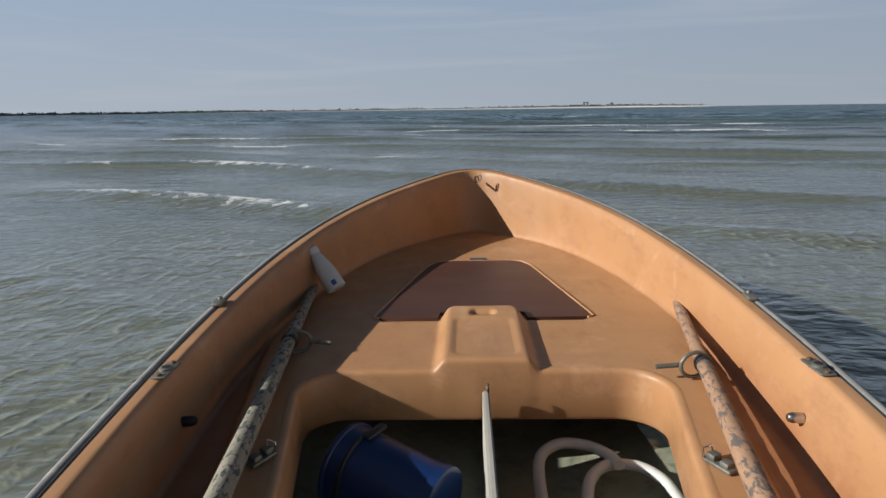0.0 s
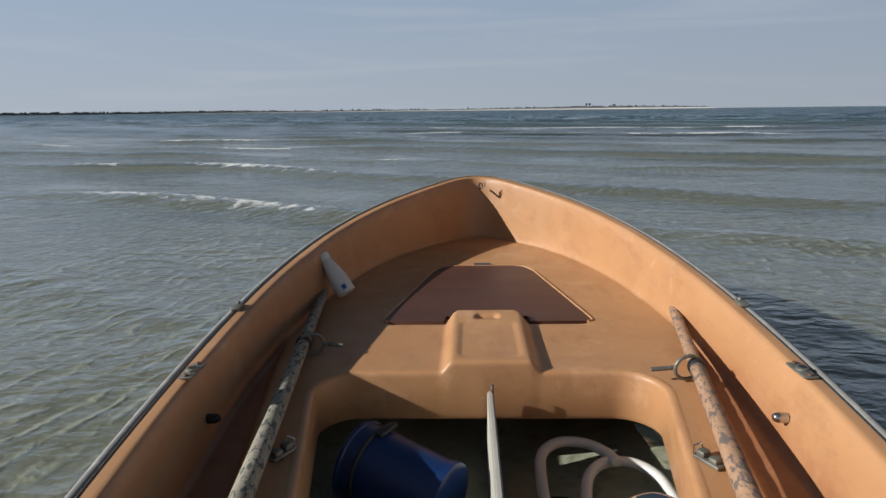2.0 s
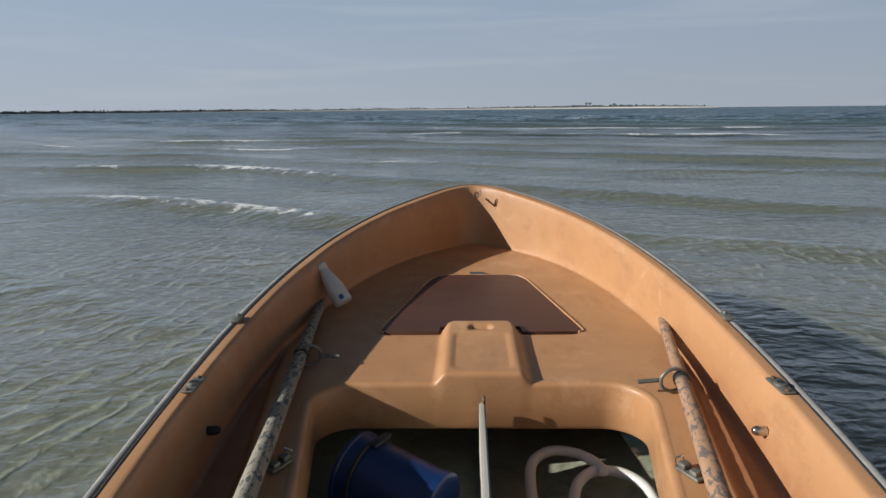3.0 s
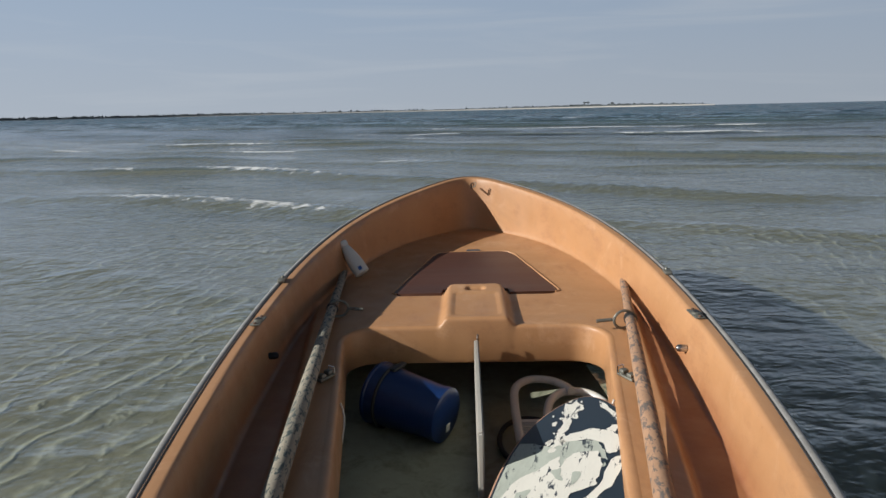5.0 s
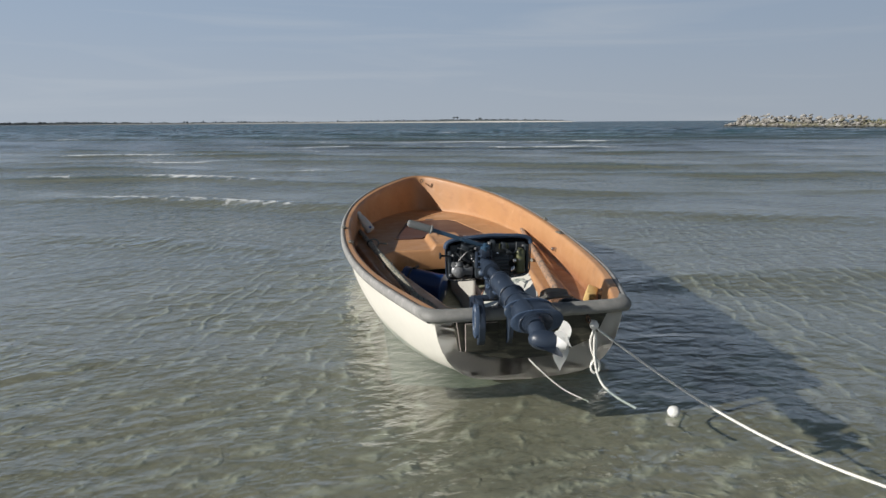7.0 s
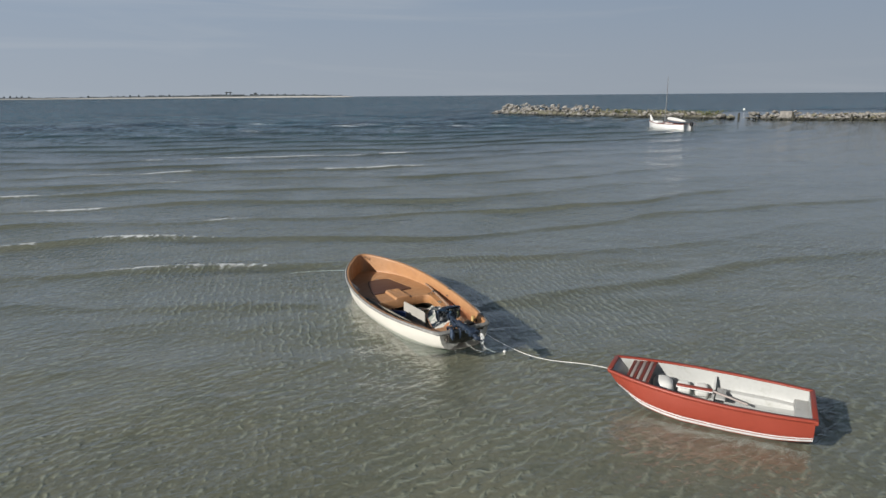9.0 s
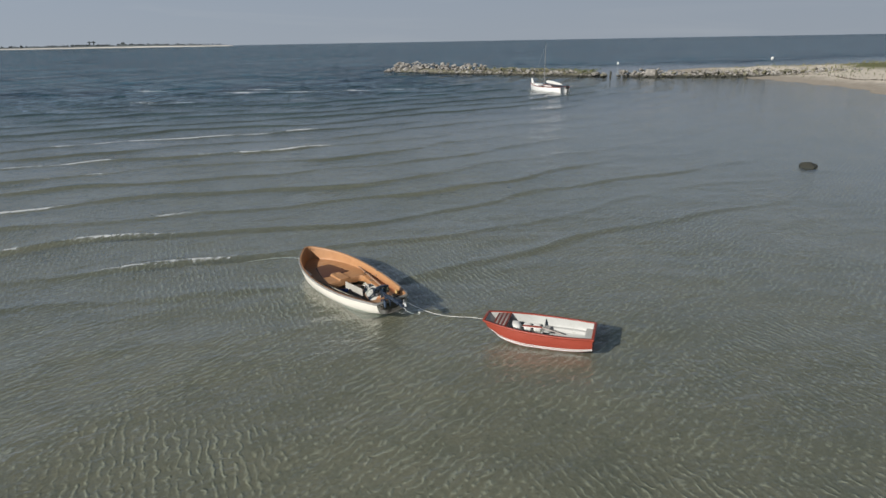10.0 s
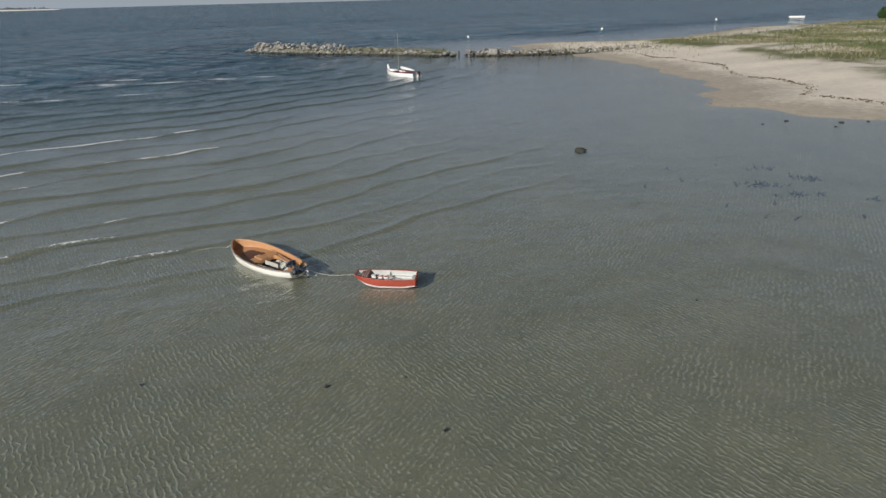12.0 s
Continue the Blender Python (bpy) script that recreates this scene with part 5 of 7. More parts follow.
def build_oar(name, tip, neck, end, wood, label, z_lift=0.0, ring_t=0.29, ring_side=-1):
    tip, neck, end = Vector(tip), Vector(neck), Vector(end)
    th = thing(name, BOAT @ Matrix.Translation(neck), label, "oar", group="pair of oars")
    bm = bmesh.new()
    ax = (neck - tip).normalized()
    n = 14
    pts = [tip.lerp(neck, i / (n - 1)) - neck for i in range(n)]
    rad = [0.012, 0.0165, 0.0155] + [0.017 + 0.0035 * math.sin(i / n * 3.1) for i in range(n - 4)] + [0.017]
    tube(bm, pts, rad, 12)
    part("shaft", bm, wood, th)
    # blade: thin, spreading, with a rib running out of the shaft
    bl = end - neck
    side = bl.cross(Vector((0, 0, 1))).normalized()
    vs = []
    for i in range(15):
        t = i / 14
        w = 0.016 + 0.040 * float(sst(0.0, 0.42, t)) + 0.004 * t
        if t > 0.93:
            w *= 1 - 0.9 * ((t - 0.93) / 0.07) ** 2 * 0.35
        for j in range(9):
            s = j / 8 * 2 - 1
            h = 0.010 * math.exp(-(s * w / 0.011) ** 2) * (1 - t) + 0.004 + 0.004 * s * s
            vs.append(bl * t * 1.0 + side * (s * w) + Vector((0, 0, h)))
    bm = bmesh.new()
    vv = [bm.verts.new(p) for p in vs]
    for f in grid_faces(9, 15):
        bm.faces.new([vv[q] for q in f])
    bmesh.ops.solidify(bm, geom=bm.faces[:], thickness=0.009)
    part("blade", bm, "oar_blade" if wood == "oar_wood" else wood, th, "worn flat oar blade")
    # ring rowlock kept on the shaft
    p = tip.lerp(neck, ring_t) - neck
    bm = bmesh.new()
    c = p + Vector((ring_side * 0.022, 0, -0.002))
    tube(bm, [c + Vector((0.034 * math.cos(a), 0.010 * math.cos(a), 0.030 * math.sin(a))) for a in np.linspace(0, 2 * math.pi, 25)], 0.0048, 8)
    tube(bm, [c + Vector((ring_side * 0.034, 0, 0)), c + Vector((ring_side * 0.09, -0.002, -0.004))], 0.0058, 10)
    part("ring_rowlock", bm, "galv", th, "rusty galvanised ring rowlock")
    bm = bmesh.new()
    lathe(bm, p - ax * 0.014, p + ax * 0.014, [(0, 0.019), (0.2, 0.022), (0.8, 0.022), (1, 0.019)], 14)
    part("collar", bm, "black", th, "black leather collar")
    return th


build_oar("oar", (0.613, 2.305, 0.168), (0.290, 0.595, 0.160), (0.236, 0.235, 0.150), "oar_orange", "worn wooden oar with bleached brown paint, lying on the bench")
build_oar("oar", (-0.575, 2.57, 0.168), (-0.374, 0.69, 0.158), (-0.350, 0.215, 0.149), "oar_wood", "weathered grey oar with flaking blue paint, lying on the bench", ring_t=0.31, ring_side=1)


def small(name, m, label, category, group=""):
    return thing(name, BOAT @ m, label, category, group)


# blue bucket on its side
def build_bucket():
    a, b = Vector((-0.320, 1.708, -0.036)), Vector((-0.088, 1.582, -0.060))
    th = small("bucket", Matrix.Translation((-0.22, 1.63, -0.15)), "blue plastic bucket lying on its side in the bilge", "bucket")
    o = Vector((-0.22, 1.63, -0.15))
    bm = bmesh.new()
    lathe(bm, a - o, b - o, [(0.0, 0.097), (0.02, 0.103), (0.05, 0.103), (0.06, 0.099), (0.90, 0.083), (0.905, 0.087), (0.985, 0.086), (1.0, 0.075)], 36, caps=False)
    ring = [v for v in bm.verts if abs((v.co - (b - o)).length - 0.075) < 0.002]
    bmesh.ops.contextual_create(bm, geom=ring)
    bmesh.ops.solidify(bm, geom=bm.faces[:], thickness=0.003)
    part("body", bm, "bucket_blue", th)
    bm = bmesh.new()
    u, w = frame_at(b - a)
    d = (b - a).normalized()
    pts = [a.lerp(b, 0.20) - o + (math.cos(k) * u + math.sin(k) * w) * 0.0985 for k in np.linspace(0, 2 * math.pi, 40)]
    tube(bm, pts, 0.006, 6)
    part("handle_band", bm, "black", th, "black band and grip")
    bm = bmesh.new()
    box(bm, a.lerp(b, 0.28) - o + Vector((0.01, 0.02, 0.099)), (0.07, 0.02, 0.012), 0.004, turn_to(a, b))
    part("grip", bm, "black", th)
    bm = bmesh.new()
    box(bm, b - o + d * 0.003 + Vector((0.0, -0.035, -0.02)), (0.02, 0.003, 0.024), 0.001, turn_to(a, b))
    part("sticker", bm, "print_white", th, "small white sticker")


build_bucket()

# divider board on edge along the well
th = small("divider_board", Matrix.Translation((0.008, 1.5, -0.145)), "thin white painted board standing on edge in the well", "board")
bm = bmesh.new()
f = bm.faces.new([bm.verts.new((-0.008, y - 1.5, z + 0.145)) for y, z in ((1.13, -0.143), (1.84, -0.143), (1.835, 0.085), (1.82, 0.097), (1.16, 0.128), (1.14, 0.12))])
r = bmesh.ops.extrude_face_region(bm, geom=[f])
for e in r["geom"]:
    if isinstance(e, bmesh.types.BMVert):
        e.co.x += 0.016
bmesh.ops.bevel(bm, geom=bm.edges[:], offset=0.004, segments=2, affect="EDGES")
part("panel", bm, "divider", th)
bm = bmesh.new()
tube(bm, [(0.004, 0.312, 0.232), (0.005, 0.315, 0.262)], 0.004, 8)
part("peg", bm, "rust", th)

# boarding ladder: two white tubular hoops on a slotted step
th = small("boarding_ladder", Matrix.Translation((0.272, 1.70, -0.102 - 0.028 + 0.005)) @ Matrix.Diagonal((1.05, 1.05, 1, 1)), "white plastic boarding ladder folded on the bilge floor", "ladder")
o = Vector((0.26, 1.6, -0.05))
for pts in ([(0.125, 1.40, -0.03), (0.122, 1.60, -0.008), (0.135, 1.70, 0.004), (0.185, 1.75, 0.008), (0.25, 1.745, 0.006), (0.292, 1.705, 0.004), (0.306, 1.655, 0.008)],
            [(0.215, 1.55, -0.03), (0.235, 1.625, -0.012), (0.28, 1.672, -0.004), (0.345, 1.672, -0.004), (0.392, 1.63, -0.010), (0.408, 1.56, -0.018), (0.42, 1.45, -0.03)]):
    bm = bmesh.new()
    tube(bm, [Vector(p) - o for p in smooth_path(pts, 8)], 0.0135, 14)
    part("hoop", bm, "white_plastic", th)
bm = bmesh.new()
box(bm, Vector((0.265, 1.515, -0.025)) - o, (0.29, 0.02, 0.014), 0.004)
box(bm, Vector((0.265, 1.40, -0.03)) - o, (0.29, 0.02, 0.014), 0.004)
for i in range(7):
    box(bm, Vector((0.265, 1.415 + i * 0.015, -0.028)) - o, (0.27, 0.007, 0.008), 0.002)
part("step", bm, "white_plastic", th, "slotted white step")
th = small("hose", Matrix.Translation((0.17, 1.52, -0.138)), "black rubber hose coiled in the bilge", "hose")
bm = bmesh.new()
tube(bm, [(0.10 * math.cos(a), 0.15 * math.sin(a) + 0.03, 0.004 + 0.004 * a / 6) for a in np.linspace(0.3, 7.2, 60)], 0.008, 8)
part("coil", bm, "black", th)


# skimboard with worn prints, leaning on the bench's edge
def build_board():
    tip, tail = Vector((0.274, 1.398, 0.035)), Vector((0.028, 0.575, -0.03))
    y = (tip - tail).normalized()
    x = (y.cross(Vector((-0.24, 0, 1)))).normalized()
    z = x.cross(y)
    m = Matrix.Translation((tip + tail) / 2 + Vector((0.024, -0.004, 0.045))) @ Matrix((x, y, z)).transposed().to_4x4()
    th = small("skimboard", m, "navy skimboard with scratched white and green prints, leaning in the well", "board")
    L, W = (tip - tail).length, 0.163

    def half(v):                                # v from -1 tail to 1 tip
        return W * max(0.0, 1 - abs(v) ** (2.5 if v > 0 else 3.2)) ** (0.62 if v > 0 else 0.5)
    n = 60
    line = [(half(v), v * L / 2) for v in np.sin(np.linspace(-math.pi / 2, math.pi / 2, n))]
    line += [(-a, b) for a, b in line[-2:0:-1]]
    bm = bmesh.new()
    prism(bm, line, 0.008, -0.008)
    part("deck", bm, "board_navy", th, smooth=False)
    bm = bmesh.new()
    tube(bm, [Vector((a * 1.003, b * 1.003, 0)) for a, b in line + line[:1]], 0.0075, 8, caps=False)
    part("edge", bm, "board_edge", th, "pale wooden edge")

    def flat(name, pts, mat, lift):
        bm = bmesh.new()
        vs = []
        for a, b in pts:
            h = half(2 * b / L) * 0.965
            vs.append(bm.verts.new((max(-h, min(h, a)), b, 0.008 + lift * 0.4)))
        f = bm.faces.new(vs)
        bmesh.ops.triangulate(bm, faces=[f])
        bmesh.ops.recalc_face_normals(bm, faces=bm.faces)
        for f in bm.faces:
            if f.normal.z < 0:
                f.normal_flip()
        part(name, bm, mat, th, smooth=False)
    rng = random.Random(4)

    def ragged(pts, amp, per=6):
        out = []
        for p, q in zip(pts, pts[1:] + pts[:1]):
            for k in range(per):
                t = k / per
                out.append((p[0] + (q[0] - p[0]) * t + rng.uniform(-amp, amp), p[1] + (q[1] - p[1]) * t + rng.uniform(-amp, amp)))
        return out
    flat("green_print", ragged([(-0.155, 0.225), (-0.057, 0.200), (-0.012, 0.222), (0.050, 0.212), (0.080, 0.165), (0.082, 0.105), (0.0, 0.10), (-0.09, 0.03), (-0.12, -0.05), (-0.165, -0.10)], 0.004), "print_green", 0.0014)
    # paint scraped off at the tip, in flecks
    for i in range(46):
        t = rng.random()
        a0, b0 = -0.020 - 0.034 * t + rng.gauss(0, 0.016 - 0.006 * t), 0.395 - 0.20 * t + rng.gauss(0, 0.012)
        sz = rng.uniform(0.003, 0.010)
        flat("fleck", [(a0 + sz * rng.uniform(0.5, 1.2) * math.cos(k), b0 + 1.5 * sz * rng.uniform(0.5, 1.2) * math.sin(k)) for k in (0.3, 1.3, 2.4, 3.3, 4.2, 5.4)], "print_white", 0.0016 + 0.0002 * (i % 5))
    flat("scuff", ragged([(-0.050, 0.400), (-0.018, 0.402), (0.0, 0.38), (-0.022, 0.33), (-0.026, 0.27), (-0.046, 0.22), (-0.050, 0.25), (-0.043, 0.33)], 0.006, 5), "print_white", 0.0012)
    flat("scuff", ragged([(0.070, 0.262), (0.104, 0.285), (0.112, 0.262), (0.090, 0.245)], 0.006, 4), "print_white", 0.0016)
    flat("scuff", ragged([(0.040, 0.400), (0.062, 0.378), (0.088, 0.330), (0.100, 0.300), (0.092, 0.296), (0.072, 0.340), (0.046, 0.372)], 0.002, 3), "print_white", 0.0016)
    # broad arc round the block print, broken where the paint has gone
    flat("swoosh", ragged([(-0.058, 0.180), (-0.046, 0.212), (-0.016, 0.246), (0.037, 0.267), (0.087, 0.248), (0.112, 0.210), (0.119, 0.182), (0.100, 0.160), (0.084, 0.153), (0.071, 0.198), (0.029, 0.221), (-0.025, 0.211)], 0.0025, 4), "print_white", 0.0024)
    flat("swoosh", ragged([(0.090, 0.130), (0.118, 0.150), (0.116, 0.092), (0.098, 0.036), (0.062, -0.016), (0.010, -0.075), (-0.06, -0.125), (-0.11, -0.15), (-0.04, -0.09), (0.030, -0.022), (0.076, 0.042)], 0.003, 4), "print_white", 0.0024)
    # worn block lettering shapes
    flat("block_print", ragged([(-0.120, 0.055), (-0.064, 0.116), (-0.028, 0.150), (-0.022, 0.112), (0.0, 0.165), (0.061, 0.166), (0.079, 0.119), (0.067, 0.058), (0.070, 0.040), (0.022, 0.022), (0.008, -0.012), (-0.03, -0.03), (-0.075, -0.065), (-0.135, -0.095), (-0.155, -0.05)], 0.004, 4), "print_white", 0.0032)
    flat("block_gap", ragged([(-0.042, 0.092), (-0.024, 0.070), (-0.008, 0.058), (-0.016, 0.085), (-0.020, 0.110)], 0.003, 3), "print_green", 0.0040)
    flat("block_gap", ragged([(0.012, 0.090), (0.030, 0.092), (0.030, 0.062), (0.010, 0.040)], 0.003, 3), "print_green", 0.0040)
    flat("block_gap", ragged([(-0.105, 0.020), (-0.075, 0.035), (-0.080, 0.0), (-0.100, -0.03)], 0.004, 3), "print_green", 0.0040)
    flat("scratch", ragged([(0.062, 0.160), (0.092, 0.122), (0.074, 0.112)], 0.006, 4), "board_navy", 0.0044)
    flat("white_print", ragged([(-0.16, -0.20), (-0.03, -0.14), (0.04, -0.18), (0.10, -0.12), (0.09, -0.22), (0.055, -0.32), (-0.03, -0.36), (-0.12, -0.33)], 0.012, 5), "print_white", 0.0050)
    flat("scratch", ragged([(-0.15, -0.205), (-0.05, -0.16), (0.06, -0.12), (0.065, -0.13), (-0.04, -0.185), (-0.14, -0.235)], 0.005, 5), "board_navy", 0.0058)
    flat("peach_shape", ragged([(0.0, -0.26), (0.05, -0.20), (0.085, -0.19), (0.08, -0.235), (0.06, -0.27), (0.05, -0.33), (0.0, -0.37), (-0.04, -0.34), (-0.03, -0.30)], 0.006, 4), "print_peach", 0.0064)
    for i in range(7):
        b0 = 0.02 - i * 0.017
        flat("mark", [(0.134, b0 - 0.03), (0.142, b0 - 0.028), (0.139, b0 - 0.040), (0.131, b0 - 0.042)], "print_white", 0.0020)


build_board()

# milky bottle lying against the side
a, b = Vector((-0.480, 2.482, 0.165)), Vector((-0.574, 2.528, 0.300))
th = small("bottle", Matrix.Translation(a), "milky white plastic bottle lying against the boat's side", "bottle")
bm = bmesh.new()
lathe(bm, (0, 0, 0), b - a, [(0, 0.026), (0.03, 0.034), (0.35, 0.0345), (0.60, 0.028), (0.84, 0.0185), (0.86, 0.016), (0.88, 0.019), (0.99, 0.019), (1, 0.016)], 20)
part("body", bm, "bottle", th)
bm = bmesh.new()
lathe(bm, (b - a) * 0.86, (b - a) * 1.005, [(0, 0.0195), (0.1, 0.021), (0.9, 0.021), (1, 0.017)], 18)
part("cap", bm, "white_plastic", th, "white screw cap")
bm = bmesh.new()
d = (b - a).normalized()
nrm = (Vector((0.2, -1.0, 0.5)) - d * d.dot(Vector((0.2, -1.0, 0.5)))).normalized()
box(bm, (b - a) * 0.14 + nrm * 0.0335, (0.016, 0.018, 0.004), 0.001, Matrix((d.cross(nrm), d, nrm)).transposed())
part("label_print", bm, "light_blue_band", th, "small printed blue label")

# foam block and holder on the starboard quarter
th = small("foam_block", Matrix.Translation((0.400, 0.455, 0.132)), "yellow foam block wedged against the boat's side", "block")
bm = bmesh.new()
box(bm, (-0.005, 0.0, 0.045), (0.046, 0.092, 0.052), 0.006, Euler((0.22, 0.35, -0.42)).to_matrix())
part("block", bm, "foam_yellow", th)
th = small("rowlock_holder", Matrix.Translation((0.400, 0.345, 0.132)), "orange moulded holder with a dark slot beside the foam block", "holder")
bm = bmesh.new()
box(bm, (0.02, 0.03, 0.045), (0.03, 0.05, 0.09), 0.008)
box(bm, (0.012, -0.03, 0.035), (0.016, 0.016, 0.09), 0.005)
part("post", bm, "gelcoat", th)
bm = bmesh.new()
box(bm, (0.004, 0.03, 0.04), (0.006, 0.03, 0.05), 0.002)
part("slot", bm, "rust", th)

# black swim fin leaning on the transom inside
M["fin_grey"] = plain("worn_rubber", (0.34, 0.34, 0.31), 0.7, var=0.3, scale=16, bump=0.2, col2=(0.36, 0.35, 0.31), wear=(0.46, 0.58))
th = small("swim_fin", Matrix.Translation((0.10, 0.07, 0.14)), "black rubber swim fin with grey blade resting on the transom", "fin")
bm = bmesh.new()
vs = []
for i in range(13):
    t = i / 12
    for j in range(9):
        q = j / 8 * 2 - 1                      # -1 aft edge on the capping, 1 forward edge
        wd = (0.072 - 0.036 * t) * (1 - 0.92 * (1 - t) ** 5) ** 0.5
        x = -0.105 + 0.165 * t + 0.045 * (q + 1) / 2 * (1 - t)
        vs.append((x, -0.002 + 0.02 * t + q * wd, 0.142 + 0.006 * (q + 1) / 2 + 0.010 * math.sin(3 * t) + 0.012 * math.exp(-((abs(q) - 1) / 0.12) ** 2)))
vv = [bm.verts.new(p) for p in vs]
for f in grid_faces(9, 13):
    bm.faces.new([vv[q] for q in f])
bmesh.ops.solidify(bm, geom=bm.faces[:], thickness=0.006)
part("blade", bm, "fin_grey", th, "scuffed grey blade")
bm = bmesh.new()
lathe(bm, (0.030, 0.045, 0.112), (0.140, 0.085, 0.078), [(0, 0.012), (0.15, 0.022), (0.5, 0.028), (0.8, 0.025), (0.95, 0.019), (1, 0.012)], 20)
part("foot_pocket", bm, "black", th, "black rubber foot pocket")
bm = bmesh.new()
tube(bm, smooth_path([(0.10, 0.045, 0.102), (0.145, 0.062, 0.094), (0.158, 0.085, 0.082), (0.145, 0.106, 0.074), (0.10, 0.094, 0.082)], 6), 0.005, 8)
part("heel_strap", bm, "black", th)

# fittings of the orange dinghy
GUN = "deck fittings of the orange dinghy"
for x, y in ((-0.655, 1.572), (0.655, 1.566)):
    s = 1 if x > 0 else -1
    z = float(sheer(y)) + 0.004
    th = small("rowlock_socket", Matrix.Translation((x - s * 0.012, y, z)), "worn galvanised rowlock socket screwed to the gunwale", "fitting", GUN)
    bm = bmesh.new()
    box(bm, (0, 0, 0.003), (0.030, 0.078, 0.005), 0.002)
    lathe(bm, (0, 0, 0.003), (0, 0, 0.011), [(0, 0.014), (0.8, 0.0135), (1, 0.011)], 18)
    part("plate", bm, "galv", th)
    bm = bmesh.new()
    lathe(bm, (0, 0, 0.0105), (0, 0, 0.0118), [(0, 0.0082), (1, 0.0082)], 14)
    part("bore", bm, "black", th)
    for q in (-0.032, 0.032):
        bm = bmesh.new()
        lathe(bm, (0, q, 0.006), (0, q, 0.010), [(0, 0.006), (1, 0.004)], 10)
        part("screw", bm, "rust", th)
for s in (-1, 1):
    y = 1.95
    th = small("rim_clip", Matrix.Translation((s * (float(half_width(y)) - 0.004), y, float(sheer(y)) + 0.004)), "small dark metal clip on the rubber rim", "fitting", GUN)
    bm = bmesh.new()
    box(bm, (0, 0, 0.006), (0.026, 0.05, 0.012), 0.004, Euler((0, 0, -s * 0.1)).to_matrix())
    lathe(bm, (0, 0.012, 0.01), (0, 0.012, 0.018), [(0, 0.007), (1, 0.005)], 10)
    part("clip", bm, "galv", th)
for x, y, z, mat in ((0.596, 1.551, 0.160, "steel"), (-0.600, 1.566, 0.150, "black")):
    s = 1 if x > 0 else -1
    th = small("side_knob", Matrix.Translation((x + s * 0.012, y, z)), "round knob bolted through the boat's side" if s > 0 else "black round knob bolted through the boat's side", "fitting", GUN)
    bm = bmesh.new()
    lathe(bm, (s * 0.02, 0, 0), (-s * 0.022, 0, 0.002), [(0, 0.006), (0.3, 0.007), (0.32, 0.0105), (0.75, 0.011), (0.92, 0.009), (1, 0.006)], 18)
    part("knob", bm, mat, th)
for x, y in ((0.425, 1.457), (-0.432, 1.479)):
    s = 1 if x > 0 else -1
    th = small("cleat", Matrix.Translation((x, y, float(deck_level(y)) + 0.001)), "small grey cam cleat screwed to the bench", "cleat", GUN)
    bm = bmesh.new()
    rot = Euler((0, 0, s * 0.5)).to_matrix()
    box(bm, (0, 0, 0.005), (0.028, 0.062, 0.008), 0.003, rot)
    box(bm, rot @ Vector((0, 0.016, 0.014)), (0.022, 0.02, 0.014), 0.004, rot)
    box(bm, rot @ Vector((0, -0.014, 0.013)), (0.022, 0.02, 0.012), 0.004, rot)
    part("base", bm, "galv", th)
    bm = bmesh.new()
    tube(bm, [rot @ Vector(p) for p in ((-0.012, 0.028, 0.008), (-0.010, 0.03, 0.026), (0.010, 0.03, 0.026), (0.012, 0.028, 0.008))], 0.0022, 6)
    part("wire_guide", bm, "chrome", th)
for s in (-1, 1):
    y = 1.33
    th = small("lashing_hook", Matrix.Translation((s * (float(well_half(y)) - 0.006), y, 0.06)), "thin white lashing hook on the well's edge", "hook", GUN)
    bm = bmesh.new()
    tube(bm, smooth_path([(0, -0.03, -0.05), (-s * 0.006, -0.01, 0.0), (-s * 0.002, 0.0, 0.03), (s * 0.003, 0.002, 0.048)], 6), 0.0025, 8)
    part("wire", bm, "white_plastic", th)
th = small("bow_eye", Matrix.Translation((0.012, 3.425, 0.435)), "rusty ring bolt with a shackle inside the bow", "fitting", GUN)
bm = bmesh.new()
tube(bm, [(0.004 + 0.010 * math.cos(a), -0.03, 0.002 + 0.014 * math.sin(a)) for a in np.linspace(0, 2 * math.pi, 24)], 0.0035, 8)
tube(bm, [(0, 0.02, 0.0), (0.0, -0.03, -0.012)], 0.005, 8)
part("ring", bm, "rust", th)
bm = bmesh.new()
tube(bm, smooth_path([(0.014, -0.032, 0.02), (0.026, -0.036, 0.016), (0.022, -0.036, 0.0), (0.006, -0.036, -0.012)], 6), 0.0025, 8)
part("shackle", bm, "galv", th)
# metal wear plate on the transom capping
th = small("wear_plate", Matrix.Translation((0.0, -0.056, 0.274)), "dented steel wear plate bent over the transom capping", "plate")
bm = bmesh.new()
vs = []
for x in np.linspace(-0.032, 0.032, 6):
    for a in np.linspace(-0.6, math.pi * 0.95, 16):
        vs.append((x, -0.0255 * math.cos(a), 0.0255 * math.sin(a)))
vv = [bm.verts.new(p) for p in vs]
for f in grid_faces(16, 6):
    bm.faces.new([vv[q] for q in f])
bmesh.ops.solidify(bm, geom=bm.faces[:], thickness=0.0015)
part("plate", bm, "steel", th)


# ropes
def local_rope(name, pts, r, label, mat="rope", per=10, sag=0):
    th = thing(name, BOAT, label, "rope")
    bm = bmesh.new()
    tube(bm, smooth_path(pts, per), r, 8)
    part("strand", bm, mat, th)
    return th


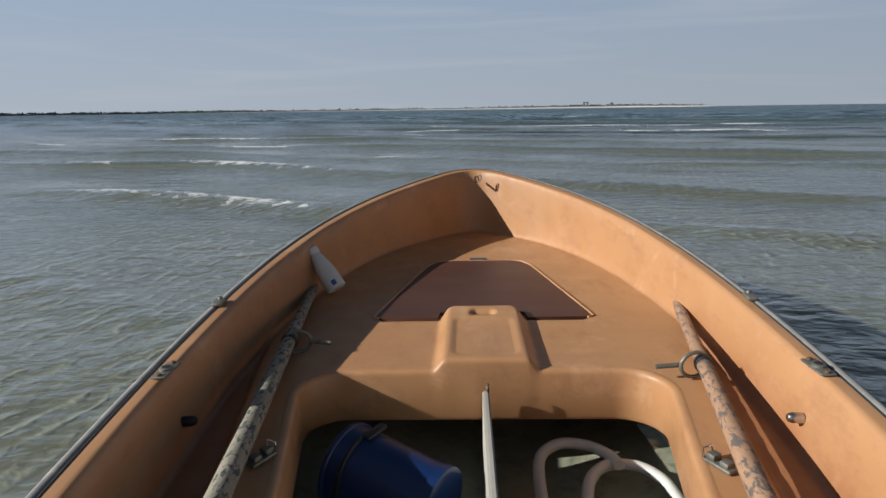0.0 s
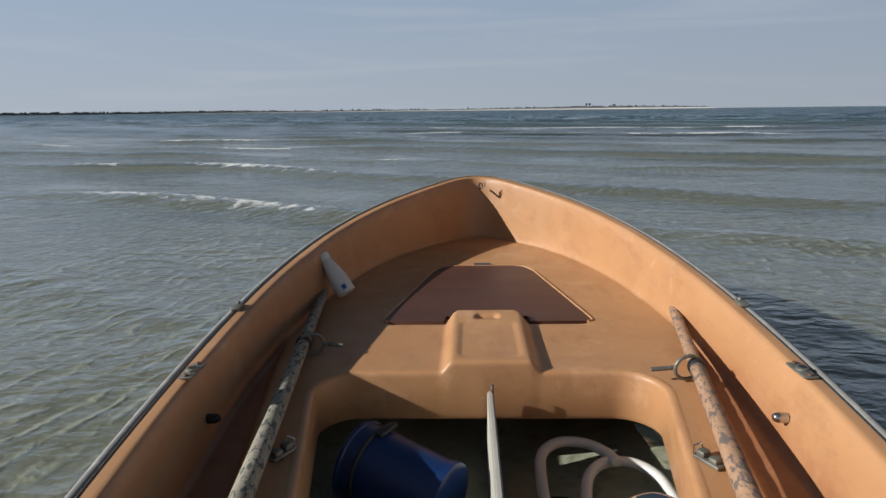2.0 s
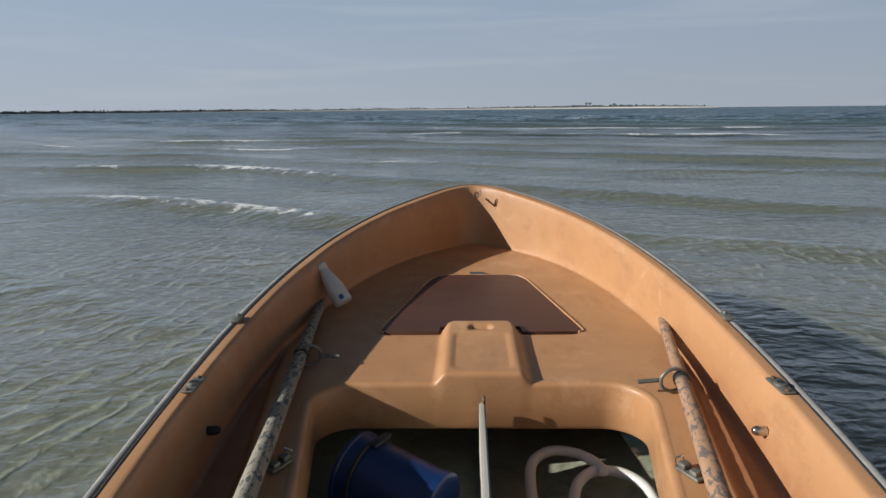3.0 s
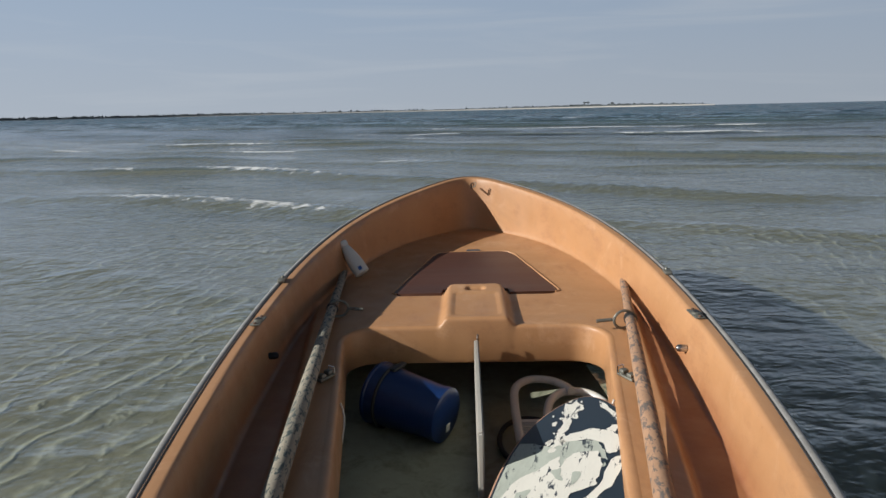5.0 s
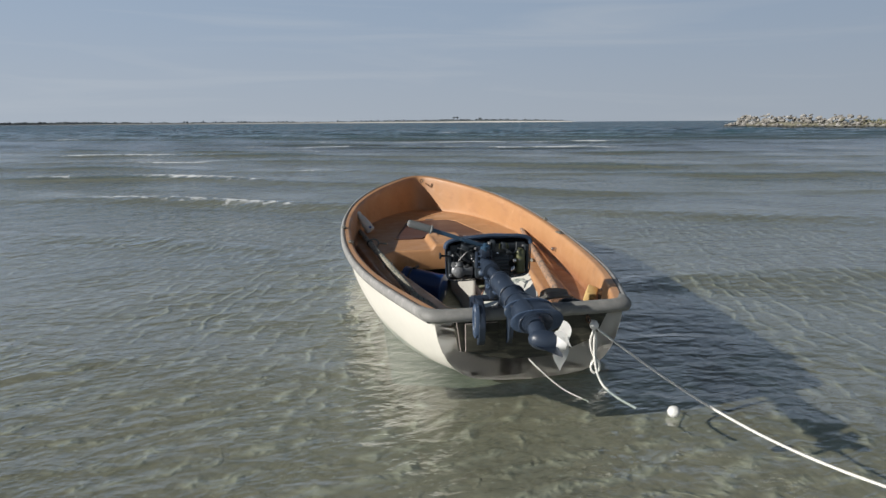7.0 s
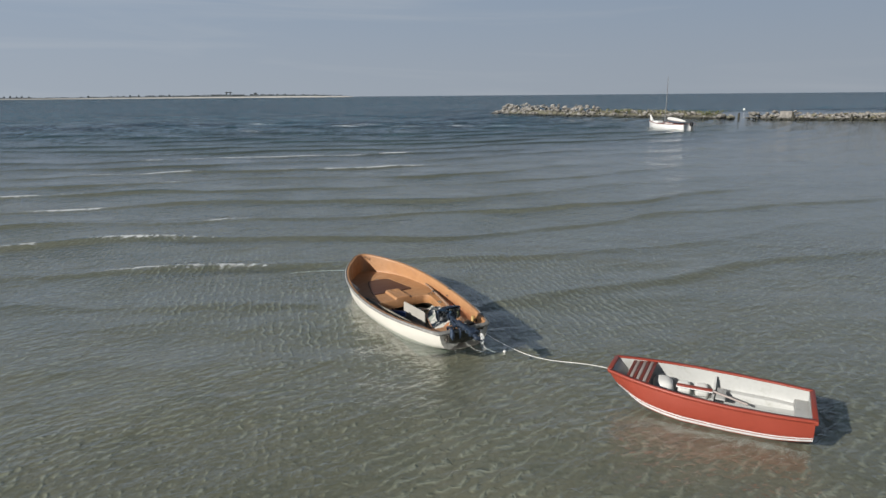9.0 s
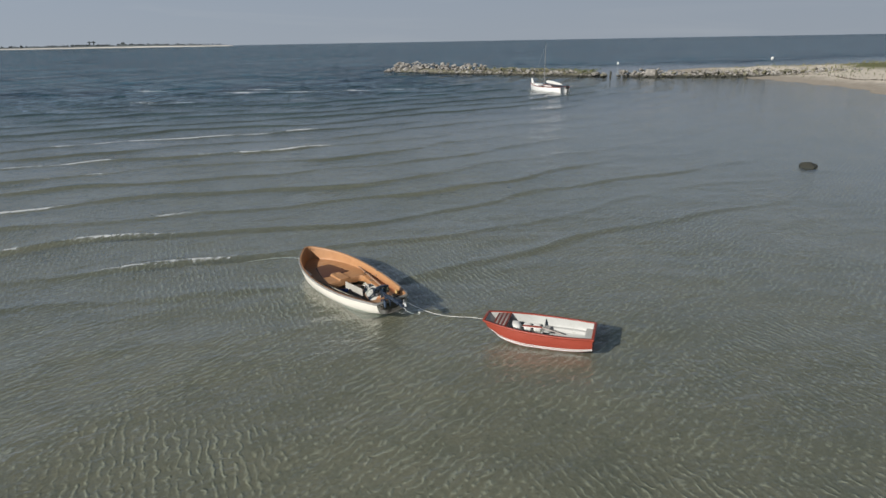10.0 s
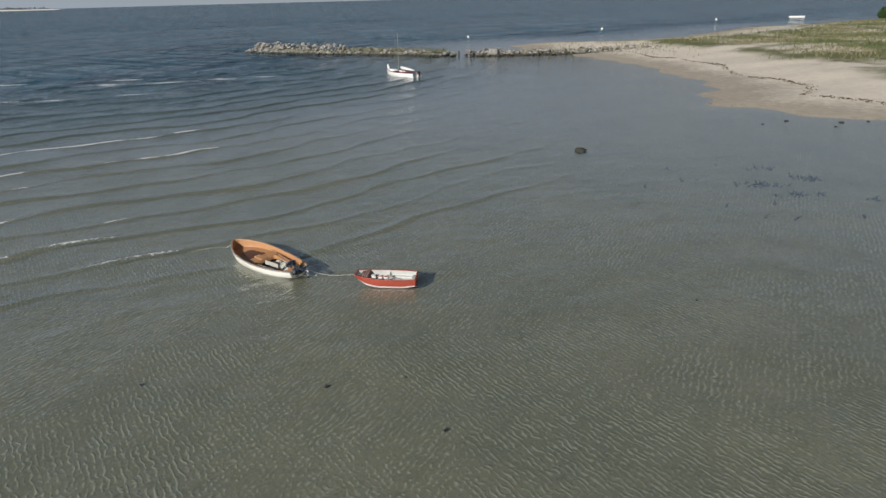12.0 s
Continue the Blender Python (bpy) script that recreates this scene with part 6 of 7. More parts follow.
EYE = Vector((0.178, -0.075, 0.225))
bowp = BOAT.inverted() @ (PRAM @ Vector((0.0, PRAM_L + 0.01, 0.27)))
tow = []
for i in range(25):
    t = i / 24
    p = EYE.lerp(bowp, t)
    tow.append(p + Vector((0.16 * math.sin(math.pi * t), 0.0, -0.19 * math.sin(math.pi * t) - 0.04 * math.sin(2 * math.pi * t))))
th = local_rope("tow_rope", tow, 0.0042, "white braided tow rope sagging between the two boats", per=3)
th = local_rope("knotted_rope", [EYE + Vector(v) for v in ((0.0, 0.01, 0.01), (0.012, -0.022, 0.012), (0.0, -0.03, -0.01), (-0.008, -0.022, -0.06), (0.004, -0.022, -0.11), (0.024, -0.026, -0.135), (0.026, -0.03, -0.165), (0.004, -0.03, -0.175),
                                                            (-0.006, -0.028, -0.15), (0.010, -0.026, -0.115), (0.014, -0.024, -0.06), (0.006, -0.026, -0.02), (0.004, -0.032, -0.10), (0.012, -0.045, -0.17), (0.03, -0.07, -0.215), (0.05, -0.14, -0.228), (0.08, -0.22, -0.232))],
                0.0042, "white rope end hanging in a knotted loop from the transom")
bm = bmesh.new()
lathe(bm, EYE + Vector((0.004, -0.012, -0.006)), EYE + Vector((0.006, -0.03, 0.008)), [(0, 0.010), (0.3, 0.016), (0.7, 0.016), (1, 0.010)], 14)
part("knot", bm, "rope", th)
bm = bmesh.new()
tube(bm, [EYE + Vector((-0.006, 0.012 + 0.0, 0.016 + 0.012 * math.sin(a))) + Vector((0, -0.018 * math.cos(a) - 0.004, 0)) for a in np.linspace(0, 2 * math.pi, 20)], 0.0035, 8)
ey = small("transom_eye", Matrix(), "dark eye bolt in the transom holding the ropes", "fitting", GUN)
part("eye", bm, "rust", ey)
local_rope("trailing_line", [(-0.06, -0.10, 0.12), (-0.03, -0.13, 0.09), (0.04, -0.17, 0.03), (0.12, -0.22, -0.005)], 0.0022, "thin pale cord trailing from the motor into the water")
local_rope("bow_line", [(0.0, 3.535, 0.40), (-0.01, 3.70, 0.28), (0.03, 4.1, 0.03), (0.07, 4.4, -0.06), (0.0, 4.8, -0.13), (-0.35, 5.15, -0.18), (-0.8, 5.35, -0.20)], 0.0055, "pale mooring line running from the bow down into the water")
fl = thing("float", BOAT @ Matrix.Translation((0.345, -0.38, 0.0)), "small white float drifting on the water", "float")
bm = bmesh.new()
lathe(bm, (-0.02, 0, 0.012), (0.02, 0, 0.014), [(0, 0.003), (0.05, 0.010), (0.25, 0.018), (0.5, 0.020), (0.75, 0.018), (0.95, 0.010), (1, 0.003)], 16)
part("ball", bm, "white_plastic", fl)

# ---------------------------------------------------------------- things in the red pram
def in_pram(name, m, label, category, group=""):
    return thing(name, PRAM @ m, label, category, group)


M["brown_plank"] = plain("brown_plank", (0.20, 0.045, 0.03), 0.45, var=0.25, scale=20, bump=0.2, stretch=(0.3, 2, 1))
M["old_rope"] = plain("old_rope", (0.30, 0.29, 0.26), 0.9, var=0.3, scale=120, bump=0.8)
for i in range(7):                                # slatted bow thwart
    y = 1.675 - i * 0.034
    w = float(pram_w(y)) - 0.012
    bm = bmesh.new()
    box(bm, (0, y, 0.287 + 0.02 * (y / PRAM_L) ** 2), (2 * w, 0.030, 0.018), 0.003)
    part("slat", bm, "grey_plank" if i in (1, 3, 5) else "brown_plank", pram, "varnished red-brown slat" if i not in (1, 3, 5) else "bare greyed slat")
for s in (-1, 1):                                 # side benches
    vs = []
    for y in np.linspace(0.04, 0.84, 14):
        w = float(pram_w(y)) - 0.03
        for x, z in ((w, 0.115), (w - 0.085, 0.115), (w - 0.092, 0.108), (w - 0.092, 0.028)):
            vs.append((s * x, y, z))
    part("side_bench", mesh_from("side_bench", vs, grid_faces(4, 14)), "pram_white", pram)
bm = bmesh.new()
box(bm, (0, 0.085, 0.14), (0.60, 0.13, 0.06), 0.015)
part("stern_seat", bm, "pram_white", pram)
bm = bmesh.new()                                  # cross frame with a raised middle
w = 0.355
pts = [(-w, 0.03), (-w, 0.235), (-w + 0.03, 0.25), (-0.20, 0.15), (-0.10, 0.125), (-0.03, 0.16), (0.03, 0.16), (0.10, 0.125), (0.20, 0.15), (w - 0.03, 0.25), (w, 0.235), (w, 0.03)]
f = bm.faces.new([bm.verts.new((x, 0.86, z)) for x, z in pts])
r = bmesh.ops.extrude_face_region(bm, geom=[f])
for e in r["geom"]:
    if isinstance(e, bmesh.types.BMVert):
        e.co.y += 0.022
bmesh.ops.triangulate(bm, faces=[q for q in bm.faces if len(q.verts) > 4])
part("cross_frame", bm, "pram_white", pram, smooth=False)
bm = bmesh.new()
box(bm, (0.12, 0.80, 0.155), (0.26, 0.09, 0.016), 0.004)
part("frame_shelf", bm, "pram_white", pram)
for i, (x, y, lx, ly) in enumerate(((0.10, 1.36, 0.22, 0.20), (0.225, 1.17, 0.15, 0.13), (0.245, 1.00, 0.15, 0.13))):
    th = in_pram("cushion", Matrix.Translation((x, y, 0.026)) @ pose(0, 0, 0, 0, -18 if i else -8, 12), "white padded float cushion stowed in the pram", "cushion", "cushions in the pram")
    bm = bmesh.new()
    box(bm, (0, 0, 0.115 if i == 0 else 0.075), (lx, ly, 0.21 if i == 0 else 0.13), 0.075 if i == 0 else 0.03, seg=4)
    part("pad", bm, "white_plastic", th)
    bm = bmesh.new()
    tube(bm, [(lx / 2 * a, ly / 2 * b, 0.075) for a, b in ((-0.9, -1.0), (0.9, -1.0), (1.0, -0.9), (1.0, 0.9), (0.9, 1.0), (-0.9, 1.0), (-1.0, 0.9), (-1.0, -0.9), (-0.9, -1.0))], 0.004, 6)
    part("piping", bm, "galv", th)
th = in_pram("paddle", Matrix.Translation((0.06, 1.05, 0.150)), "red paddle with a white edge, lying along the pram", "paddle")
bm = bmesh.new()
box(bm, (0.0, 0.0, 0.055), (0.052, 0.34, 0.014), 0.005)
part("blade", bm, "red_paint", th)
bm = bmesh.new()
box(bm, (0.0, 0.0, 0.042), (0.060, 0.35, 0.010), 0.003)
part("edge", bm, "white_paint", th)
bm = bmesh.new()
tube(bm, [(0, -0.17, 0.05), (-0.02, -0.50, -0.02)], 0.011, 10)
part("shaft", bm, "grey_plank", th)
th = in_pram("mooring_rope", Matrix.Translation((0, 0.5, 0.03)), "grey old rope lying on the pram's floor", "rope")
bm = bmesh.new()
tube(bm, smooth_path([(-0.10, 0.36, 0.03), (-0.06, 0.26, 0.012), (0.0, 0.18, 0.008), (0.03, 0.06, 0.008), (-0.06, 0.0, 0.008), (-0.08, -0.10, 0.008), (-0.02, -0.18, 0.008), (-0.09, -0.30, 0.01), (-0.13, -0.36, 0.012)], 8), 0.009, 8)
part("strand", bm, "old_rope", th)
th = in_pram("shackle_block", Matrix.Translation((-0.12, 0.93, 0.03)), "small black block and shackle on the pram's floor", "block")
bm = bmesh.new()
box(bm, (0, 0, 0.03), (0.035, 0.06, 0.05), 0.01)
part("block", bm, "black", th)
th = in_pram("bow_ring", Matrix.Translation((0, PRAM_L + 0.012, 0.27)), "steel ring bolt in the pram's bow with the tow rope", "fitting")
bm = bmesh.new()
tube(bm, [(0.0, 0.008 + 0.014 * math.cos(a), 0.014 * math.sin(a)) for a in np.linspace(0, 2 * math.pi, 20)], 0.003, 8)
part("ring", bm, "steel", th)


# ---------------------------------------------------------------- sailing boat at anchor
def build_sailboat():
    bow, stern = Vector((46.3, 33.9, 0)), Vector((45.0, 28.7, 0))
    d = bow - stern
    L = d.length
    th = thing("sailing_boat", Matrix.Translation(stern) @ pose(0, 0, 0, 0, 0, math.degrees(math.atan2(-d.x, d.y))), "white open sailing boat at anchor, sail furled under covers", "boat")
    n = 30
    vs = []
    for y in np.linspace(0, L, n):
        t = y / L
        w = 0.90 * max(0.0, 1 - max(0, (t - 0.42) / 0.58) ** 2.2) ** 0.9 * (0.66 + 0.34 * min(1, t / 0.42)) + 0.012
        zs = 0.46 + 0.30 * (t - 0.42) ** 2 * (1.7 if t > 0.42 else 0.6)
        for a in np.linspace(-1, 1, 17):
            q = abs(a)
            vs.append((math.copysign(w * math.sin(q * math.pi / 2) ** 0.6, a), y + (0.16 * q ** 2 if t > 0.96 else 0), -0.25 + 0.1 * t ** 4 + (zs + 0.25 - 0.1 * t ** 4) * (1 - math.cos(q * math.pi / 2)) ** 1.1))
    part("hull", mesh_from("sail_hull", vs, grid_faces(17, n) + [tuple(range(17))]), "white_gloss", th)
    bm = bmesh.new()
    prism(bm, [(0.0, L - 0.15), (0.45, L - 0.75), (0.72, L - 1.6), (0.84, 2.9), (0.80, 1.6), (0.60, 0.06), (-0.60, 0.06), (-0.80, 1.6), (-0.84, 2.9), (-0.72, L - 1.6), (-0.45, L - 0.75)], 0.36, 0.30)
    part("inner_floor", bm, "brown_plank", th, "dark red-brown cockpit", smooth=False)
    for s in (-1, 1):
        bm = bmesh.new()
        tube(bm, [vs[i * 17 + (16 if s > 0 else 0)] for i in range(n)], 0.035, 6)
        part("sheer_strake", bm, "brown_plank", th, "dark wooden rubbing strake")
    bm = bmesh.new()
    box(bm, (0, L - 1.0, 0.56), (0.80, 1.0, 0.20), 0.06, taper=(0.7, 0.85))
    part("foredeck", bm, "white_gloss", th)
    bm = bmesh.new()
    lathe(bm, (0, 3.3, 0.3), (0.05, 3.3, 4.6), [(0, 0.040), (0.7, 0.034), (1, 0.018)], 10)
    part("mast", bm, "engine_grey", th, "grey metal mast")
    bm = bmesh.new()
    lathe(bm, (0, 2.95, 0.92), (0, 0.55, 0.72), [(0, 0.06), (0.1, 0.16), (0.4, 0.17), (0.8, 0.12), (1, 0.05)], 12)
    part("boom_cover", bm, "white_plastic", th, "white sail cover on the boom")
    bm = bmesh.new()
    lathe(bm, (0, L - 0.25, 0.62), (0.0, L + 0.02, 1.18), [(0, 0.16), (0.4, 0.13), (0.8, 0.08), (1, 0.03)], 10)
    part("furled_jib", bm, "white_plastic", th, "white furled jib heaped on the bow")
    bm = bmesh.new()
    tube(bm, [(0, L - 0.02, 0.78), (0.05, 3.3, 4.4)], 0.005, 5)
    part("forestay", bm, "steel", th)
    bm = bmesh.new()
    box(bm, (0.1, -0.12, 0.52), (0.22, 0.28, 0.34), 0.05)
    box(bm, (0.1, -0.16, 0.20), (0.08, 0.12, 0.5), 0.02)
    part("outboard", bm, "black", th, "black outboard motor")


build_sailboat()

# ---------------------------------------------------------------- breakwater, rocks
def rock_material(name, a, b, c, islands=False):
    m, n, l, p = nodes_of(name)
    info = n.new("ShaderNodeObjectInfo")
    g = n.new("ShaderNodeNewGeometry")
    pick = g.outputs["Random Per Island"] if islands else info.outputs["Random"]
    col = mixc(n, l, ramp(n, l, noise_of(n, l, 2.2, 6, 0.7), 0.35, 0.7), a, b)
    col = mixc(n, l, pick, col, c, "MULTIPLY")
    sp = n.new("ShaderNodeSeparateXYZ")
    l.new(g.outputs["Position"], sp.inputs[0])
    wet = math_of(n, l, "ADD", sp.outputs[2], math_of(n, l, "MULTIPLY", noise_of(n, l, 1.3, 3), -0.25))
    col = mixc(n, l, ramp(n, l, wet, 0.02, 0.22, 1, 0), col, (0.035, 0.036, 0.028))      # dark weed at the tide line
    l.new(col, p.inputs["Base Color"])
    p.inputs["Roughness"].default_value = 0.85
    l.new(bump_of(n, l, noise_of(n, l, 7, 6, 0.7), 0.6, 0.05), p.inputs["Normal"])
    return m


M["granite"] = rock_material("granite", (0.15, 0.145, 0.135), (0.44, 0.42, 0.39), (0.70, 0.68, 0.65))
M["rubble"] = rock_material("granite_rubble", (0.17, 0.165, 0.15), (0.50, 0.48, 0.45), (0.55, 0.53, 0.50), True)
M["mossy"] = rock_material("mossy_granite", (0.13, 0.13, 0.085), (0.30, 0.28, 0.22), (0.65, 0.64, 0.55))


def rock_mesh(name, seed, sub=2):
    rng = random.Random(seed)
    bm = bmesh.new()
    bmesh.ops.create_icosphere(bm, subdivisions=sub, radius=0.5)
    cuts = [(Vector((rng.uniform(-1, 1), rng.uniform(-1, 1), rng.uniform(-0.6, 1))).normalized(), rng.uniform(0.26, 0.42)) for _ in range(7)]
    for v in bm.verts:
        p = v.co.copy()
        for d, h in cuts:
            k = p.dot(d)
            if k > h:
                p -= d * (k - h) * 0.9
        p += p.normalized() * 0.06 * noise.noise(p * 3 + Vector((seed, 0, 0)))
        v.co = Vector((p.x * 1.15, p.y * 0.95, p.z * 0.8))
    me = bpy.data.meshes.new(name)
    bm.to_mesh(me)
    bm.free()
    return me


ROCKS = [rock_mesh("stone", 11 + i, 1) for i in range(7)]
ROCKS_M = [r.copy() for r in ROCKS]
for r in ROCKS:
    r.materials.append(M["granite"])
for r in ROCKS_M:
    r.materials.append(M["mossy"])


def along(line, t):
    seg = [math.dist(a, b) for a, b in zip(line, line[1:])]
    d = t * sum(seg)
    for (a, b), s in zip(zip(line, line[1:]), seg):
        if d <= s or (a, b) == (line[-2], line[-1]):
            k = min(1, d / s)
            return Vector((a[0] + (b[0] - a[0]) * k, a[1] + (b[1] - a[1]) * k, 0)), Vector((b[0] - a[0], b[1] - a[1], 0)).normalized()
        d -= s


def breakwater(name, line, count, seed, width, height, label, big_end=True):
    th = thing(name, Matrix.Translation((line[0][0], line[0][1], 0)), label, "breakwater")
    rng = random.Random(seed)
    o = Vector((line[0][0], line[0][1], 0))
    # rubble core
    vs, n = [], 40
    for i in range(n):
        p, d = along(line, i / (n - 1))
        s = Vector((d.y, -d.x, 0))
        for j in range(9):
            q = j / 4 - 1
            h = height * (0.55 if i < n * 0.45 or not big_end else 0.40) * (1 - q * q) * min(1, i / 3, (n - 1 - i) / 3 + 0.3) - 0.25 + rng.uniform(-0.05, 0.05)
            vs.append(p + s * q * width * 0.55 + Vector((0, 0, h)) - o)
    part("core", mesh_from("core", vs, grid_faces(9, n)), "mossy", th)
    for k in range(count):
        t = rng.random()
        p, d = along(line, t)
        s = Vector((d.y, -d.x, 0))
        q = rng.uniform(-1, 1)
        size = (rng.uniform(0.5, 1.05) if big_end and t < 0.42 else rng.uniform(0.4, 0.85))
        z = height * (1 - abs(q) ** 1.6) * rng.uniform(0.25, 0.9) * (1 if not big_end else float(np.interp(t, (0, 0.04, 0.40, 0.55, 1.0), (0.4, 1.0, 1.0, 0.62, 0.5))))
        ob = new("stone", rng.choice(ROCKS if (t < 0.45 and big_end) or rng.random() < 0.45 else ROCKS_M))
        ob.parent = th
        ob.matrix_basis = (Matrix.Translation(p + s * q * width * 0.5 - o + Vector((0, 0, z))) @ Euler((rng.uniform(-0.5, 0.5), rng.uniform(-0.5, 0.5), rng.uniform(0, 6.3))).to_matrix().to_4x4()
                           @ Matrix.Diagonal((size * rng.uniform(0.8, 1.25), size, size * rng.uniform(0.6, 1.0), 1)))
    # smaller rubble between the boulders, too many to tell apart
    V, F = [], []
    for k in range(count * 2):
        t = rng.random() ** (1.25 if big_end else 1.0)
        p, d = along(line, t)
        s = Vector((d.y, -d.x, 0))
        q = rng.uniform(-1, 1)
        size = rng.uniform(0.3, 0.65)
        z = height * (1 - abs(q) ** 1.6) * rng.uniform(0.2, 1.0) * (1 if not big_end else float(np.interp(t, (0, 0.04, 0.40, 0.55, 1.0), (0.4, 1.0, 1.0, 0.62, 0.5))))
        me = rng.choice(ROCKS)
        m = (Matrix.Translation(p + s * q * width * 0.52 - o + Vector((0, 0, z))) @ Euler((rng.uniform(-0.6, 0.6), rng.uniform(-0.6, 0.6), rng.uniform(0, 6.3))).to_matrix().to_4x4()
             @ Matrix.Diagonal((size * rng.uniform(0.8, 1.4), size, size * rng.uniform(0.6, 1.0), 1)))
        off = len(V)
        V += [m @ v.co for v in me.vertices]
        F += [tuple(off + i for i in f.vertices) for f in me.polygons]
    tagged(part("rubble", mesh_from("rubble", V, F, smooth=False), "rubble", th), kind="stuff")
    return th


breakwater("breakwater", [(64.2, 79), (65.6, 70), (67.2, 58.5), (69, 48.5), (69.6, 41)], 290, 3, 4.4, 1.75, "long breakwater of pale granite boulders with some grass")
breakwater("stone_wall", [(70.2, 38.6), (72.8, 33.5), (77, 26.5), (81.5, 20.5), (86, 14)], 190, 5, 2.6, 0.95, "low broken stone wall running from the beach into the sea", False)


def lone_rock(name, x, y, s, label, seed, z=0.0, squash=0.45, turn=0.0):
    me = rock_mesh(name, seed, 3)
    me.materials.append(M["mossy"])
    me.polygons.foreach_set("use_smooth", [True] * len(me.polygons))
    me.set_sharp_from_angle(angle=radians(30))
    ob = new(name, me)
    ob.matrix_world = Matrix.Translation((x, y, z)) @ pose(0, 0, 0, 0, 0, turn) @ Matrix.Diagonal((s, s, s * squash, 1))
    return tagged(ob, label, "rock")


lone_rock("boulder", 20.6, -0.8, 0.72, "flat weedy boulder standing out of the calm shallows", 31, 0.02, 0.5, 40)
rng = random.Random(8)
for i, (x, y, s) in enumerate(((35.0, -9.1, 0.32), (36.0, -12.2, 0.4), (37.0, -13.6, 0.3), (34.3, -12.0, 0.22), (37.0, -15.4, 0.5), (36.4, -16.4, 0.36), (33.2, -8.0, 0.22), (40.0, -3.2, 0.25), (39.5, -4.8, 0.2))):
    tagged(lone_rock("stone", x, y, s, "dark weedy stone at the water's edge", 40 + i, 0.0, 0.5, rng.uniform(0, 360)), group="stones at the water's edge")
lone_rock("boulder", 68.9, 40.0, 1.1, "dark boulder standing in the gap of the breakwater", 61, 0.2, 0.8)
for x, y, h in ((69.4, 39.2, 0.75), (71.2, 33.6, 0.95), (71.5, 35.6, 0.9), (74.2, 28.6, 0.7)):
    th = thing("wooden_post", Matrix.Translation((x, y, -0.4)), "short dark wooden post standing in the breakwater", "post", "posts in the breakwater")
    bm = bmesh.new()
    lathe(bm, (0, 0, 0), (0.05, 0, h + 0.4), [(0, 0.13), (0.9, 0.12), (1, 0.09)], 10)
    part("stake", bm, "transom_ply", th)
th = thing("concrete_block", Matrix.Translation((71.6, 34.6, 0.1)) @ pose(0, 0, 0, 0, 3, 25), "pale square concrete block set in the stone wall", "block")
bm = bmesh.new()
box(bm, (0, 0, 0.4), (1.0, 1.25, 1.0), 0.05)
part("block", bm, "granite", th)

# ---------------------------------------------------------------- grass, wrack, weed
def leaf_material(name, a, b, c):
    m, n, l, p = nodes_of(name)
    g = n.new("ShaderNodeNewGeometry")
    col = mixc(n, l, g.outputs["Random Per Island"], a, b)
    col = mixc(n, l, ramp(n, l, noise_of(n, l, 0.09, 4, 0.6, vec=g.outputs["Position"]), 0.40, 0.62), col, c)
    l.new(col, p.inputs["Base Color"])
    p.inputs["Roughness"].default_value = 0.8
    p.inputs["Specular IOR Level"].default_value = 0.2
    return m


M["grass"] = leaf_material("dune_grass", (0.085, 0.115, 0.045), (0.15, 0.16, 0.075), (0.27, 0.24, 0.15))
M["bush"] = leaf_material("bush_leaves", (0.035, 0.075, 0.025), (0.07, 0.12, 0.04), (0.05, 0.09, 0.03))
M["wrack"] = leaf_material("dry_wrack", (0.08, 0.06, 0.04), (0.15, 0.12, 0.08), (0.11, 0.085, 0.055))
M["weed"] = leaf_material("sea_weed", (0.028, 0.026, 0.018), (0.05, 0.045, 0.03), (0.035, 0.03, 0.02))


def blades(name, P, size, lean, seed, per=4, width=0.10):
    """Tufts: bent blades standing at points P, one mesh."""
    r = np.random.RandomState(seed)
    n = len(P)
    P = np.repeat(P, per, 0)
    S = np.repeat(size, per) * r.uniform(0.6, 1.15, n * per)
    a = r.uniform(0, 2 * np.pi, n * per)
    d = np.stack([np.cos(a), np.sin(a), 0 * a], -1)
    w = np.stack([-np.sin(a), np.cos(a), 0 * a], -1) * (S * width)[:, None]
    base = P + d * (S * 0.18 * r.uniform(0, 1, n * per))[:, None]
    mid = base + d * (S * lean * 0.35)[:, None] + np.stack([0 * a, 0 * a, S * 0.62], -1)
    tip = base + d * (S * lean)[:, None] + np.stack([0 * a, 0 * a, S], -1)
    V = np.stack([base - w, base + w, mid + w * 0.7, mid - w * 0.7, tip], 1).reshape(-1, 3)
    i = np.arange(n * per) * 5
    F = [(k, k + 1, k + 2, k + 3) for k in i] + [(k + 3, k + 2, k + 4) for k in i]
    me = bpy.data.meshes.new(name)
    me.from_pydata(V.tolist(), [], F)
    me.update()
    return me


def scatter(n, x0, x1, y0, y1, keep, seed):
    r = np.random.RandomState(seed)
    x, y = r.uniform(x0, x1, n), r.uniform(y0, y1, n)
    k = keep(x, y, r.uniform(0, 1, n))
    x, y = x[k], y[k]
    return np.stack([x, y, ground_height(x, y)], -1), r


def grassy(x, y, u):
    s = shore_distance(x, y)
    wav = 3.5 * np.sin(0.13 * x + 0.9 * np.sin(0.2 * y)) + 2.5 * np.sin(0.31 * y + 0.2 * x)
    den = sst(15, 24, s + wav) * (0.35 + 0.65 * sst(-0.3, 0.5, np.sin(0.23 * x + 1.7 * np.sin(0.12 * y)) * np.cos(0.19 * y)))
    spit = sst(2.0, 4.5, s) * sst(66, 80, x) * sst(3, 16, y) * 0.16
    return (u < np.maximum(den, spit)) & (s > 1.5)


